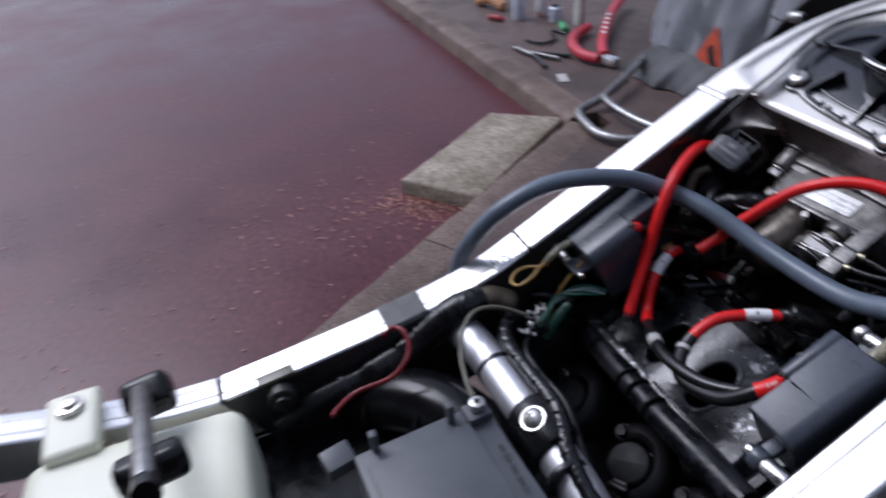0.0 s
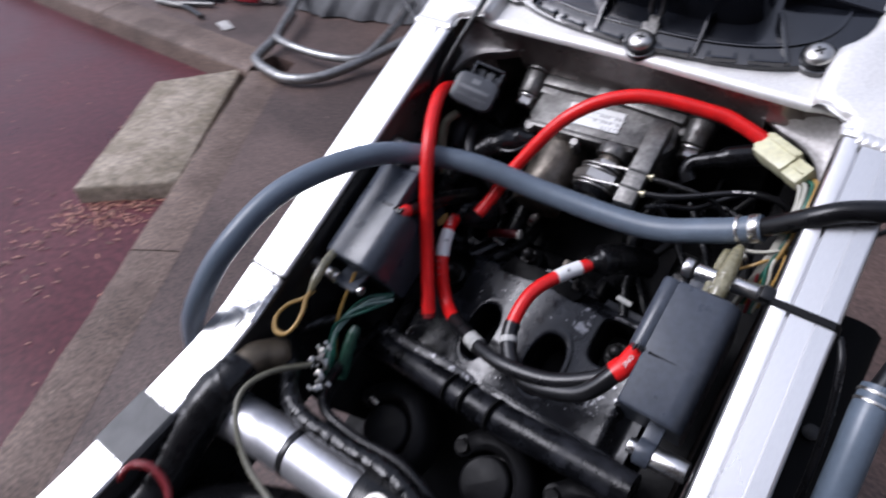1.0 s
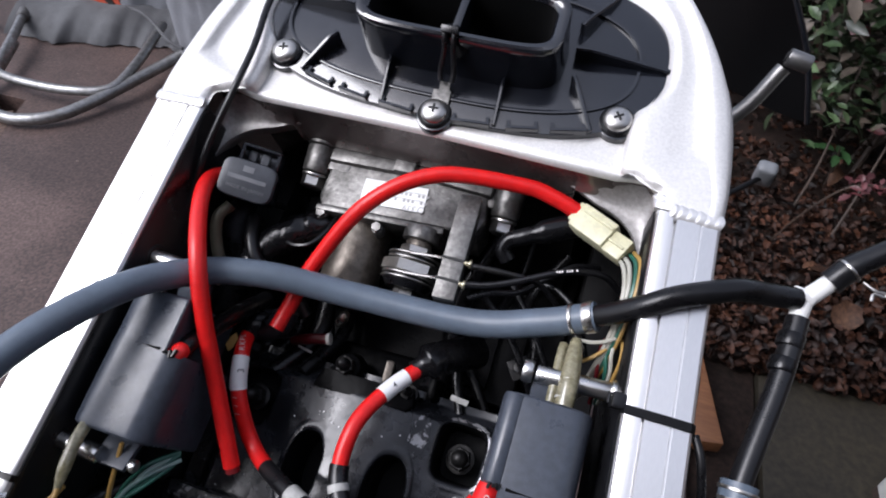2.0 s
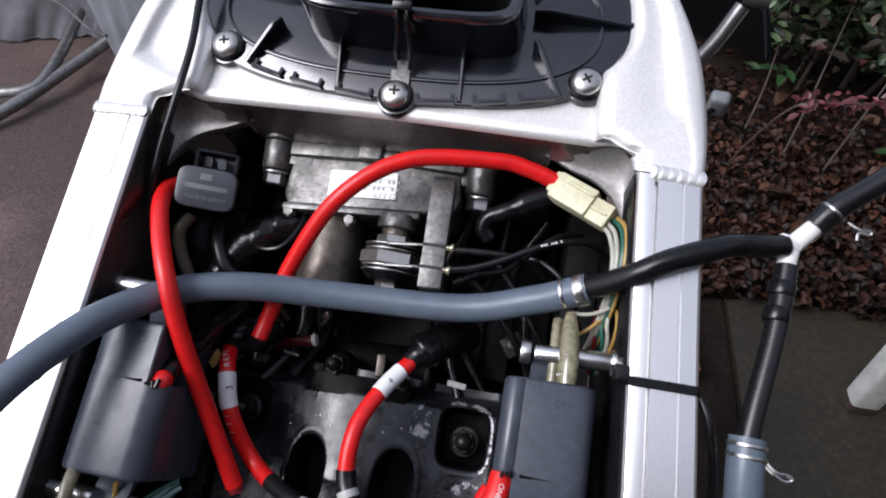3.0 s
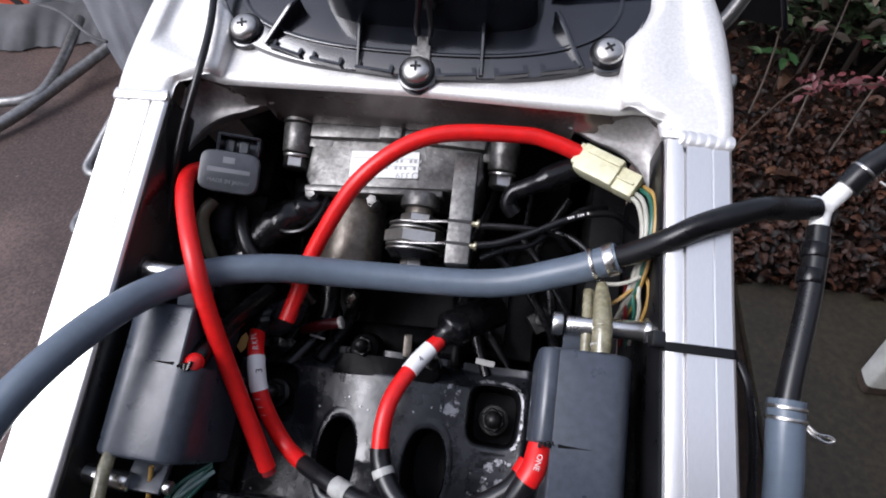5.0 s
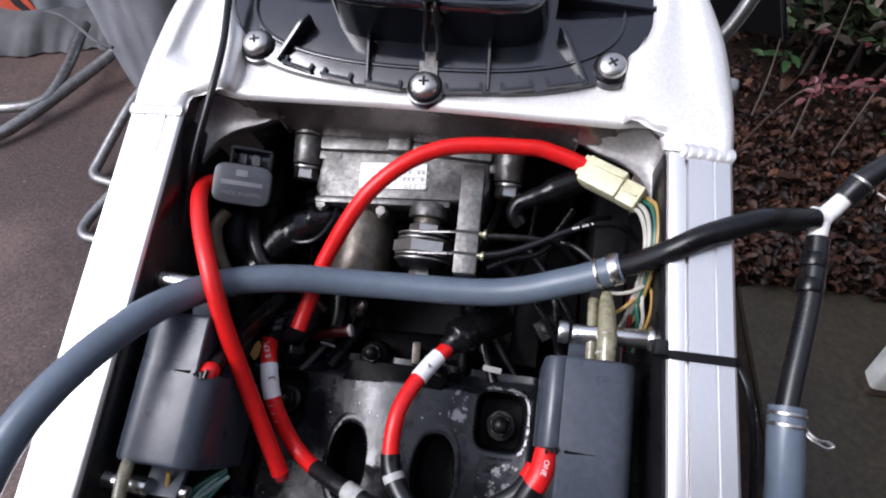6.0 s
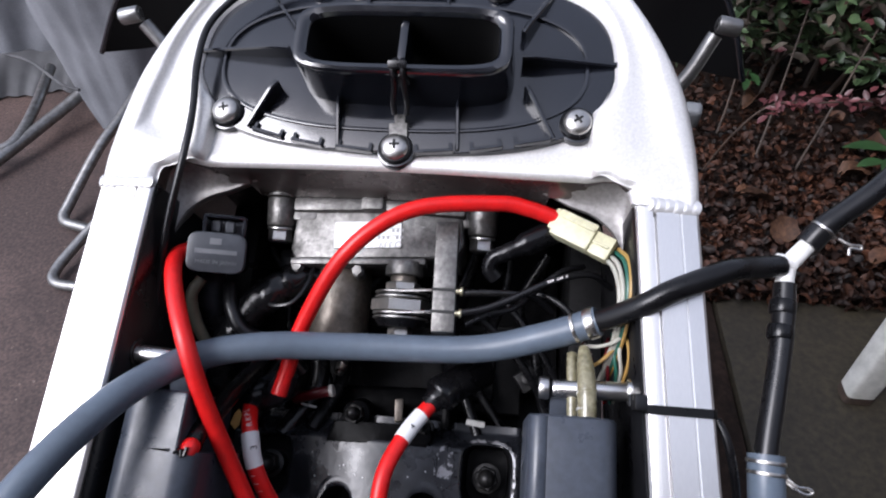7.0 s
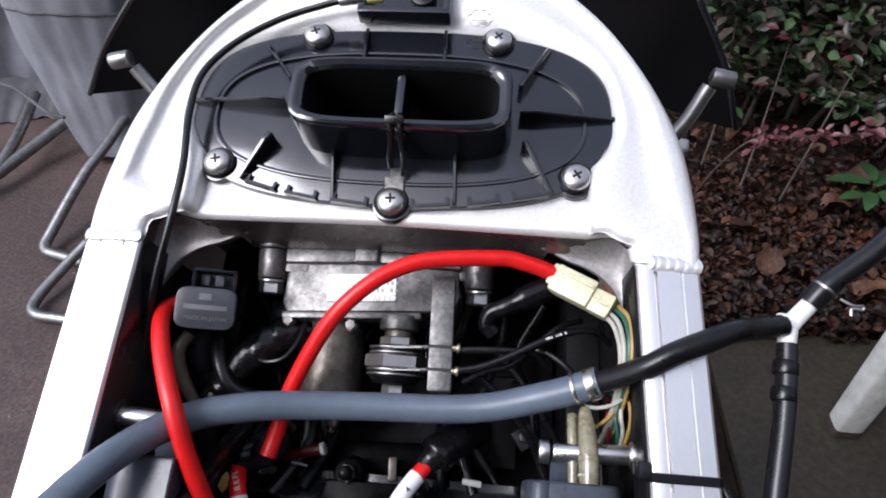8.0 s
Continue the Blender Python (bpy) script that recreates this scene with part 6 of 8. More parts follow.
solo("small_white_tag", bm, PALE_RING, (-0.044, -0.118, -0.066), "small white tag deep in the bay", "tag")
bm = bmesh.new()
tube(bm, [(-0.0270, -0.0985, -0.0680), (-0.0250, -0.0960, -0.0640), (-0.0230, -0.0945, -0.0620)], [0.0026, 0.0030, 0.0018], 12)
solo("bleed_nipple", bm, STEEL, (-0.026, -0.097, -0.068), "bright steel nipple deep in the bay", "nipple")
bm = bmesh.new()
vsl = [(-0.0640 + 0.72 * a, -0.1265 + 0.85 * b, -0.0405 + c) for a, b, c in ((-0.0042, -0.0020, -0.0015), (-0.0018, 0.0030, 0.0), (0.0012, 0.0055, 0.0008), (0.0030, 0.0030, 0.0), (0.0020, -0.0025, -0.0010), (-0.0010, -0.0050, -0.0020))]
skin(bm, [[(u, v, w) for u, v, w in vsl], [(u, v, w + 0.0005) for u, v, w in vsl]])
solo("fallen_leaf", bm, mat("tan_leaf", (0.60, 0.36, 0.12), 0.5, 0, (0.42, 0.23, 0.07), 60), (-0.0640, -0.1262, -0.0440), "small tan leaf fallen into the bay", "leaf")

# coolant pipe behind the head
pipe = thing("coolant_pipe", (0, -0.204, -0.08), "black coolant pipe with rubber joints behind the cylinder head", "pipe")
bm = bmesh.new()
tube(bm, spline([(-0.092, -0.2055, -0.080), (-0.0661, -0.2045, -0.0765), (-0.0300, -0.2050, -0.0730), (0.0075, -0.2060, -0.0690), (0.0500, -0.2045, -0.0640), (0.0900, -0.2030, -0.0590)], 8), 0.0091, 22)
part("pipe", bm, PIPE, pipe)
for u in (-0.018, -0.006, 0.012):
    bm = bmesh.new()
    w = -0.0765 + 0.142 * (u + 0.0661)
    rod(bm, (u - 0.0007, -0.2055, w), (u + 0.0007, -0.2056, w + 0.0002), 0.0095, edge=0.0003, seg=26)
    part("joint_band", bm, DUCT_DARK, pipe, "dark joint ring")

# carburettor bodies further back
for k, (u, v) in enumerate(((-0.050, -0.246), (0.018, -0.240), (0.075, -0.236))):
    ob = thing("carburettor", (u, v, -0.13), "grimy black carburettor top between pipe and cross tube", "carburettor", group="carburettors")
    bm = bmesh.new()
    tube(bm, [(u, v, -0.14), (u, v, -0.108), (u, v, -0.1065), (u, v, -0.1035), (u, v, -0.102), (u, v, -0.094), (u, v, -0.0900), (u, v, -0.0893), (u, v, -0.0895), (u, v, -0.0925)], [0.0150, 0.0150, 0.0138, 0.0138, 0.0150, 0.0150, 0.0144, 0.0128, 0.0108, 0.0098], 30)
    part("rubber_stub", bm, GRIMY, ob, sharp=60)
    bm = bmesh.new()
    rings = []
    for j in range(29):
        a = math.pi * (-0.22 + 1.02 * j / 28)
        lift = 0.006 * math.sin(math.pi * j / 28) ** 0.7
        grow = 0.0022 * math.sin(math.pi * j / 28)
        rings.append([(u + r * math.cos(a), v + r * math.sin(a), -0.098 + w + lift) for r, w in ((0.0168, -0.016), (0.0168, 0.003), (0.0178, 0.0058), (0.0205, 0.0072 + grow), (0.0258, 0.0060 + grow), (0.0292, 0.0024), (0.0302, -0.016))])
    skin(bm, rings)
    part("flange", bm, GRIMY, ob, "thick rubber saddle flange", 50)
    for a in (-0.85, math.pi - 0.45):
        bm = bmesh.new()
        c = Vector((u + 0.0245 * math.cos(a), v + 0.0245 * math.sin(a), -0.0965))
        rod(bm, c + Vector((0, 0, -0.014)), c, 0.0066, edge=0.001, seg=14)
        part("flange_ear", bm, GRIMY, ob)
        bm = bmesh.new()
        hexagon(bm, c, c + Vector((0, -0.001, 0.0046)), 0.0044)
        part("flange_bolt", bm, DARK_STEEL, ob, "worn hexagon bolt")
    bm = bmesh.new()
    tube(bm, [(u, v, -0.1062), (u, v, -0.1038)], [0.0158, 0.0158], 30)
    part("band", bm, DARK_STEEL, ob, "darkened clamp band")
    bm = bmesh.new()
    block(bm, (u + 0.0080, v - 0.0130, -0.0930), (0.0100, 0.0060, 0.0070), (10, 0, 30), 0.0012)
    rod(bm, (u + 0.0040, v - 0.0180, -0.0900), (u + 0.0160, v - 0.0120, -0.0890), 0.0030, edge=0.0006, seg=12)
    part("linkage", bm, DARK_STEEL, ob, "dark throttle linkage")
    if k == 0:
        bm = bmesh.new()
        block(bm, (u - 0.0150, v + 0.0100, -0.0880), (0.0075, 0.0024, 0.0022), (0, 0, -8), 0.0006)
        part("tab", bm, STEEL, ob, "small bright tab")

# short dark red lead end with a pale tag, low beside the cover's step
collar = thing("plug_lead_end", (-0.034, -0.108, -0.070), "dark red lead end with a pale tag low in the bay", "lead")
bm = bmesh.new()
tube(bm, spline([(-0.0490, -0.1130, -0.0730), (-0.0400, -0.1110, -0.0690), (-0.0300, -0.1085, -0.0672)], 6), 0.0027, 14)
part("sheath", bm, RED_DARK, collar)
bm = bmesh.new()
rod(bm, (-0.0302, -0.1086, -0.0672), (-0.0282, -0.1080, -0.0670), 0.0031, edge=0.0005, seg=16)
part("tag", bm, OFF_WHITE, collar, "pale tag")

# ---- cross tube, its clamp and loom ----
cross = thing("cross_tube", (0, -0.27, -0.03), "satin silver cross tube bolted between the rails", "cross tube")
bm = bmesh.new()
tube(bm, spline([(-0.1040, -0.2770, -0.0150), (-0.0862, -0.2745, -0.0150), (-0.0450, -0.2715, -0.0155), (-0.0043, -0.2700, -0.0165), (0.0200, -0.2695, -0.0185), (0.0481, -0.2700, -0.0220), (0.08, -0.2740, -0.0290), (0.110, -0.28, -0.04)], 6), 0.0125, 26)
part("tube", bm, SATIN_TUBE, cross)
bm = bmesh.new()
rod(bm, (-0.0100, -0.2690, -0.0160), (0.0250, -0.2670, -0.0172), 0.0162, edge=0.0040, seg=26)
part("rubber_bush", bm, RUBBER, cross, "black rubber bush")
bm = bmesh.new()
tube(bm, [(0.0072, -0.2676, -0.0040), (0.0072, -0.2677, -0.0008), (0.0072, -0.2677, 0.0002), (0.0072, -0.2677, 0.0004), (0.0072, -0.2677, -0.0004)], [0.0081, 0.0081, 0.0078, 0.0073, 0.0066], 28)
part("cup_washer", bm, SCREW, cross, "bright cup washer")
bm = bmesh.new()
tube(bm, [(0.0072, -0.2677, -0.0004), (0.0072, -0.2678, 0.0014), (0.0072, -0.2678, 0.0027), (0.0072, -0.2679, 0.0036), (0.0072, -0.2679, 0.0039)], [0.0066, 0.0062, 0.0048, 0.0026, 0.0006], 24)
bolt_ = part("bolt", bm, SCREW, cross, "domed cross-head bolt")
bm = bmesh.new()
for e in (15, 105):
    block(bm, (0.0072, -0.2679, 0.0037), (0.0050, 0.0012, 0.0008), (0, 0, e), 0.0002, 1)
part("cross_recess", bm, RECESS, bolt_)
for u in (-0.050, 0.040):
    bm = bmesh.new()
    rod(bm, (u - 0.0020, -0.2716, -0.0157), (u + 0.0020, -0.2714, -0.0158), 0.0132, edge=0.0006, seg=26)
    part("tie_band", bm, SLEEVE, cross, "black cable tie")
LOOM_LINE = [(-0.0930, -0.1980, -0.0600), (-0.1064, -0.2234, -0.0400), (-0.0868, -0.2375, -0.0240), (-0.0701, -0.2501, -0.0120), (-0.0536, -0.2552, -0.0090), (-0.0324, -0.2547, -0.0080), (0.0020, -0.2530, -0.0070), (0.0160, -0.2560, -0.0080), (0.0300, -0.2620, -0.0090), (0.0500, -0.2660, -0.0120), (0.08, -0.268, -0.02)]
wrapped("taped_loom", LOOM_LINE, 0.0050, 0.0085, "black tape-wrapped wiring loom along the cross tube")
line_thing("loom_branch", [(-0.0820, -0.1950, -0.0750), (-0.0700, -0.2260, -0.0400), (-0.0560, -0.2460, -0.0220), (-0.0300, -0.2500, -0.0180), (0.0, -0.2480, -0.0180), (0.03, -0.2560, -0.0200), (0.06, -0.2650, -0.0300), (0.085, -0.27, -0.05)], 0.0028, RUBBER, "thin black loom branch", "wiring loom", 12)
rnd = random.Random(4)
for k in range(26):
    bm = bmesh.new()
    t = k / 25
    c = Vector((-0.0765 + 0.0135 * t + rnd.uniform(-0.0035, 0.0035), -0.2205 - 0.0215 * t + rnd.uniform(-0.004, 0.004), -0.021 + rnd.uniform(-0.006, 0.002)))
    block(bm, c, (rnd.uniform(0.0014, 0.0030), rnd.uniform(0.002, 0.0042), 0.0016), (rnd.uniform(0, 40), rnd.uniform(0, 40), rnd.uniform(0, 90)), 0.0004, 1)
    solo("wire_terminal", bm, SCREW, c, "tiny bright wire terminal", "terminal", group="wire terminals")

# thick sleeved loom along the left rail
loom = thing("sleeved_loom", (-0.105, -0.29, -0.02), "thick black taped loom with a dull elbow along the rail", "wiring loom")
bm = bmesh.new()
tube(bm, spline([(-0.0990, -0.2520, -0.0062), (-0.0980, -0.2600, -0.0020), (-0.0995, -0.2740, 0.0000), (-0.1005, -0.2950, -0.0010), (-0.0990, -0.3200, -0.0010), (-0.0980, -0.3500, 0.005), (-0.0985, -0.3850, 0.015), (-0.0980, -0.4150, 0.018)], 6),
     [0.0104] * 4 + [0.0112] * 4 + [0.0118 + 0.0002 * (k % 3) for k in range(10)] + [0.0114 + 0.0002 * (k % 4 < 2) for k in range(12)] + [0.0096] * 13, 20)
part("sleeve", bm, RUBBER, loom)
bm = bmesh.new()
tube(bm, spline([(-0.0925, -0.2370, -0.0220), (-0.0975, -0.2440, -0.0110), (-0.0995, -0.2530, -0.0060)], 5), [0.0088, 0.0098, 0.0098, 0.0092, 0.0090, 0.0090, 0.0094, 0.0094, 0.0092, 0.0090, 0.0086], 18)
part("elbow", bm, mat("dull_brown_elbow", (0.13, 0.105, 0.075), 0.4, 0.5, (0.07, 0.057, 0.042), 90, bump=0.3, bump_scale=260), loom, "dull brown metal elbow")
loom_tape(loom, [(-0.0950, -0.2580, -0.0010), (-0.1000, -0.2740, 0.0005), (-0.1010, -0.2950, -0.0010), (-0.0990, -0.3200, -0.0010), (-0.0980, -0.3500, 0.005), (-0.0985, -0.3850, 0.015)], 0.0117, 5)
line_thing("vent_tube", [(-0.0720, -0.2330, -0.0180), (-0.0790, -0.2450, -0.0020), (-0.0820, -0.2580, 0.0060), (-0.0760, -0.2700, 0.0080), (-0.0600, -0.2830, 0.0060), (-0.0400, -0.2890, 0.0060), (-0.0250, -0.2905, 0.0075)], 0.0015, W_OLIVE, "thin olive-grey cable to the battery terminal", "cable", 10)
line_thing("red_wire", [(-0.1045, -0.3218, 0.018), (-0.0972, -0.3134, 0.027), (-0.0915, -0.3075, 0.03), (-0.0837, -0.3047, 0.028), (-0.074, -0.3083, 0.024), (-0.0683, -0.3165, 0.022), (-0.0678, -0.3298, 0.02), (-0.0761, -0.3539, 0.02), (-0.0678, -0.3676, 0.027), (-0.0619, -0.3709, 0.03)], 0.0017, W_DKRED, "dark red wire beside the battery", "wire", 10)

# ---- battery ----
battery = thing("battery", (0.045, -0.293, 0.56), "grey plastic battery with a screwed terminal behind the cross tube", "battery", WORLD)
bm = bmesh.new()
block(bm, (0.047, -0.295, 0.625), (0.146, 0.086, 0.150), (0, 0, 3), 0.003)
part("case", bm, BATTERY, battery)
bm = bmesh.new()
block(bm, (0.052, -0.300, 0.7025), (0.128, 0.064, 0.004), (0, 0, 3), 0.0012)
part("lid", bm, BATTERY, battery)
bm = bmesh.new()
block(bm, (-0.0185, -0.2640, 0.7020), (0.0130, 0.0150, 0.0080), (0, 0, 3), 0.001)
part("terminal_block", bm, BATTERY, battery)
for y in (-0.2800, -0.3280):
    bm = bmesh.new()
    block(bm, (-0.0220, y, 0.7060), (0.0055, 0.0045, 0.0180), (0, 0, 3), 0.001)
    part("lid_post", bm, BATTERY, battery)
bm = bmesh.new()
rod(bm, (-0.0195, -0.2630, 0.7060), (-0.0195, -0.2630, 0.7120), 0.0050, edge=0.0014)
part("terminal_screw", bm, SCREW, battery, "bright terminal screw")
bm = bmesh.new()
for e in (0, 90):
    block(bm, (-0.0195, -0.2630, 0.7121), (0.0044, 0.0013, 0.0006), (0, 0, e + 20))
part("cross_recess", bm, RECESS, battery)
bm = bmesh.new()
for k in range(4):
    block(bm, (0.012 + 0.008 * k, -0.262, 0.7047), (0.005, 0.003, 0.0004), (0, 0, 3))
part("moulded_bars", bm, INK, battery)
bm = bmesh.new()
block(bm, (-0.0290, -0.3500, 0.6935), (0.0150, 0.0180, 0.0120), (0, 8, 12), 0.0015)
solo("battery_connector", bm, BATTERY, (-0.048, -0.348, 0.691), "grey plug beside the battery", "connector", WORLD)
bm = bmesh.new()
tube(bm, spline([(-0.110, -0.320, 0.648), (-0.070, -0.285, 0.668), (-0.030, -0.262, 0.670), (0.01, -0.25, 0.660)], 6), 0.024, 24)
solo("airbox_tube", bm, GLOSS, (-0.05, -0.27, 0.65), "shiny black moulded tube beside the battery", "tube", WORLD)
for q in (0.25, 0.7):
    bm = bmesh.new()
    rod(bm, (-0.110 + 0.08 * q, -0.320 + 0.058 * q - 0.002, 0.648 + 0.022 * q), (-0.107 + 0.08 * q, -0.3178 + 0.058 * q - 0.002, 0.6488 + 0.022 * q), 0.0252, edge=0.0008, seg=26)
    part("moulded_ring", bm, GLOSS, bpy.context.scene.objects["airbox_tube"])
tray = thing("battery_tray", (0, -0.36, 0.48), "black rubber-lined battery tray under the seat", "tray", WORLD)
bm = bmesh.new()
block(bm, (0.0, -0.448, 0.56), (0.232, 0.404, 0.17), bevel=0.01)
part("tray_floor", bm, RUBBER, tray)
for e in (-1, 1):
    bm = bmesh.new()
    block(bm, (e * 0.1125, -0.448, 0.652), (0.006, 0.396, 0.014), bevel=0.002)
    part("side_lip", bm, RUBBER, tray)

# ---- coolant tank at the rear ----
tank = thing("coolant_tank", (-0.05, -0.46, 0.66), "milky plastic coolant tank bolted to the rail", "coolant tank", WORLD)
bm = bmesh.new()
block(bm, (-0.030, -0.462, 0.678), (0.118, 0.128, 0.070), (0, 0, -4), 0.016, 4)
part("tank_body", bm, TANK, tank)
bm = bmesh.new()
block(bm, (-0.1065, -0.4930, 0.7145), (0.050, 0.032, 0.012), (0, 3, 0), 0.0054, 4)
part("mounting_ear", bm, TANK, tank)
bm = bmesh.new()
rod(bm, (-0.1165, -0.4930, 0.7200), (-0.1168, -0.4930, 0.7240), 0.0085, edge=0.0014)
rod(bm, (-0.1168, -0.4930, 0.7235), (-0.1170, -0.4930, 0.7268), 0.0052, edge=0.0014)
part("mounting_bolt", bm, STEEL, tank, "bright mounting bolt")
stay = thing("rubber_stay", (-0.09, -0.44, 0.71), "steel stay rod with black rubber ends over the tank", "stay", WORLD)
bm = bmesh.new()
block(bm, (-0.0940, -0.4440, 0.731), (0.022, 0.028, 0.020), (6, 20, 4), 0.006, 3)
part("rubber_end", bm, RUBBER, stay)
bm = bmesh.new()
rod(bm, (-0.0872, -0.4450, 0.742), (0.0060, -0.4335, 0.774), 0.0055, edge=0.001)
part("rod", bm, GALV, stay)
bm = bmesh.new()
block(bm, (-0.0150, -0.4350, 0.758), (0.016, 0.034, 0.018), (0, -15, 6), 0.006, 3)
tube(bm, [(-0.020, -0.4370, 0.7630), (0.014, -0.4325, 0.7748)], 0.0066, 20)
part("rubber_clamp", bm, RUBBER, stay)

# ---- small things on the rails ----


def rail_band(name, side, v, w, inner, width, r, material, label, category, slope=0.0):
    """A band wrapped round a rail."""
    bm = bmesh.new()
    prof = [(-0.0008, -0.03), (-0.0009, -0.001), (0.0004, 0.0009), (0.012, 0.0012), (0.019, 0.0012), (0.0240, 0.0010), (0.0257, -0.0006), (0.0265, -0.0034), (0.0266, -0.05)]
    rings = []
    for o in (-width / 2, -width / 2 + 0.0003, width / 2 - 0.0003, width / 2):
        g = 0.0 if abs(o) < width / 2 - 0.0001 else -0.0004
        rings.append([(side * (inner + q), v + o, w + slope * o + h + g) for q, h in prof])
    vs = skin(bm, rings, False, False)
    r_ = bmesh.ops.solidify(bm, geom=bm.faces[:], thickness=-0.0007)
    return solo(name, bm, material, (side * (inner + 0.012), v, w), label, category)


rail_band("tape_wrap", -1, -0.3010, 0.0168, 0.1045, 0.0300, 0, TAPE, "grey tape wrapped round the rail", "tape", -0.30)
rail_band("rail_tie", -1, -0.2030, 0.0000, 0.1045, 0.0026, 0, SLEEVE, "thin black cable tie round the rail", "cable tie")
rail_band("rail_tie", -1, -0.4265, 0.0606, 0.1045, 0.0026, 0, SLEEVE, "thin black cable tie at the end of the rail", "cable tie", -0.37)
rt = rail_band("rail_tie", 1, -0.1110, 0.0000, 0.1074, 0.0034, 0, SLEEVE, "black cable tie round the rail with its head", "cable tie")
bm = bmesh.new()
block(bm, (0.1052, -0.1088, -0.0010), (0.0050, 0.0060, 0.0052), (0, 10, 0), 0.0010)
block(bm, (0.1030, -0.1080, -0.0035), (0.0030, 0.0044, 0.0014), (0, 40, 0), 0.0004)
part("tie_head", bm, SLEEVE, rt)
bm = bmesh.new()
gu, gv = 12, 16
vs = []
for i in range(gu + 1):
    row = []
    for j in range(gv + 1):
        u, v = -(0.1040 + 0.0265 * i / gu), -0.2080 - 0.024 * j / gv
        edge = min(i, gu - i, j, gv - j)
        h = 0.0009 + (0.0010 * abs(noise.noise((i * 0.6, j * 0.5, 2.0))) if edge else -0.0012)
        if i > gu - 3:
            h -= 0.0035 * (i - gu + 3) / 3
        row.append(bm.verts.new((u, v, h)))
    vs.append(row)
for i in range(gu):
    for j in range(gv):
        bm.faces.new((vs[i][j], vs[i + 1][j], vs[i + 1][j + 1], vs[i][j + 1]))
solo("foil_wrap", bm, FOIL, (-0.117, -0.22, 0), "creased shiny foil patch on the rail", "foil", sharp=20)
clipt = thing("rail_clip", (-0.105, -0.392, 0.046), "grey clip and dark bolt inside the rail", "clip")
bm = bmesh.new()
block(bm, (-0.1055, -0.3920, 0.0492), (0.0085, 0.026, 0.0030), (-20, 0, 0), 0.0008)
part("plate", bm, W_OLIVE, clipt)
bm = bmesh.new()
rod(bm, (-0.1040, -0.3960, 0.0380), (-0.0900, -0.3960, 0.0400), 0.0098, edge=0.002)
rod(bm, (-0.0900, -0.3960, 0.0400), (-0.0860, -0.3960, 0.0405), 0.0058, edge=0.001)
part("bolt", bm, DARK_STEEL, clipt)
# added black panel and screws stand in for the deep shadow beside the rail
side = thing("side_cover", (0.148, -0.21, -0.125), "made-up black panel standing in for deep shadow outside the rail", "side cover")
bm = bmesh.new()
skin(bm, [[(0.1365, v, w - 0.012), (0.1365, v, w), (0.1480, v, w + 0.001), (0.1570, v, w - 0.003), (0.1620, v, w - 0.012), (0.1625, v, w - 0.030)] for v, w in ((-0.060, -0.118), (-0.110, -0.112), (-0.180, -0.106), (-0.250, -0.096), (-0.320, -0.078), (-0.390, -0.052))])
part("panel", bm, DUCT_DARK, side, sharp=60)
for v, w in ((-0.130, -0.1085), (-0.290, -0.0845)):
    bm = bmesh.new()
    rod(bm, (0.1480, v, w - 0.002), (0.1480, v, w + 0.003), 0.0045, edge=0.001)
    part("cover_screw", bm, DARK_STEEL, side, "made-up screw on the shadow panel")
line_thing("drain_tube", [(0.1345, -0.1120, -0.0060), (0.1385, -0.1220, -0.0060), (0.1430, -0.1420, -0.0140), (0.1462, -0.1720, -0.0280), (0.1470, -0.2150, -0.0480), (0.1465, -0.2600, -0.0640)], 0.0016, RUBBER, "thin black drain tube beside the rail", "tube", 10)
# front left spigot flange
bm = bmesh.new()
rod(bm, (-0.1048, -0.1030, -0.0165), (-0.1015, -0.1030, -0.0162), 0.0062, edge=0.001)
solo("tank_spigot", bm, DARK_STEEL, (-0.103, -0.103, -0.017), "dark flanged spigot on the inside of a rail", "spigot")

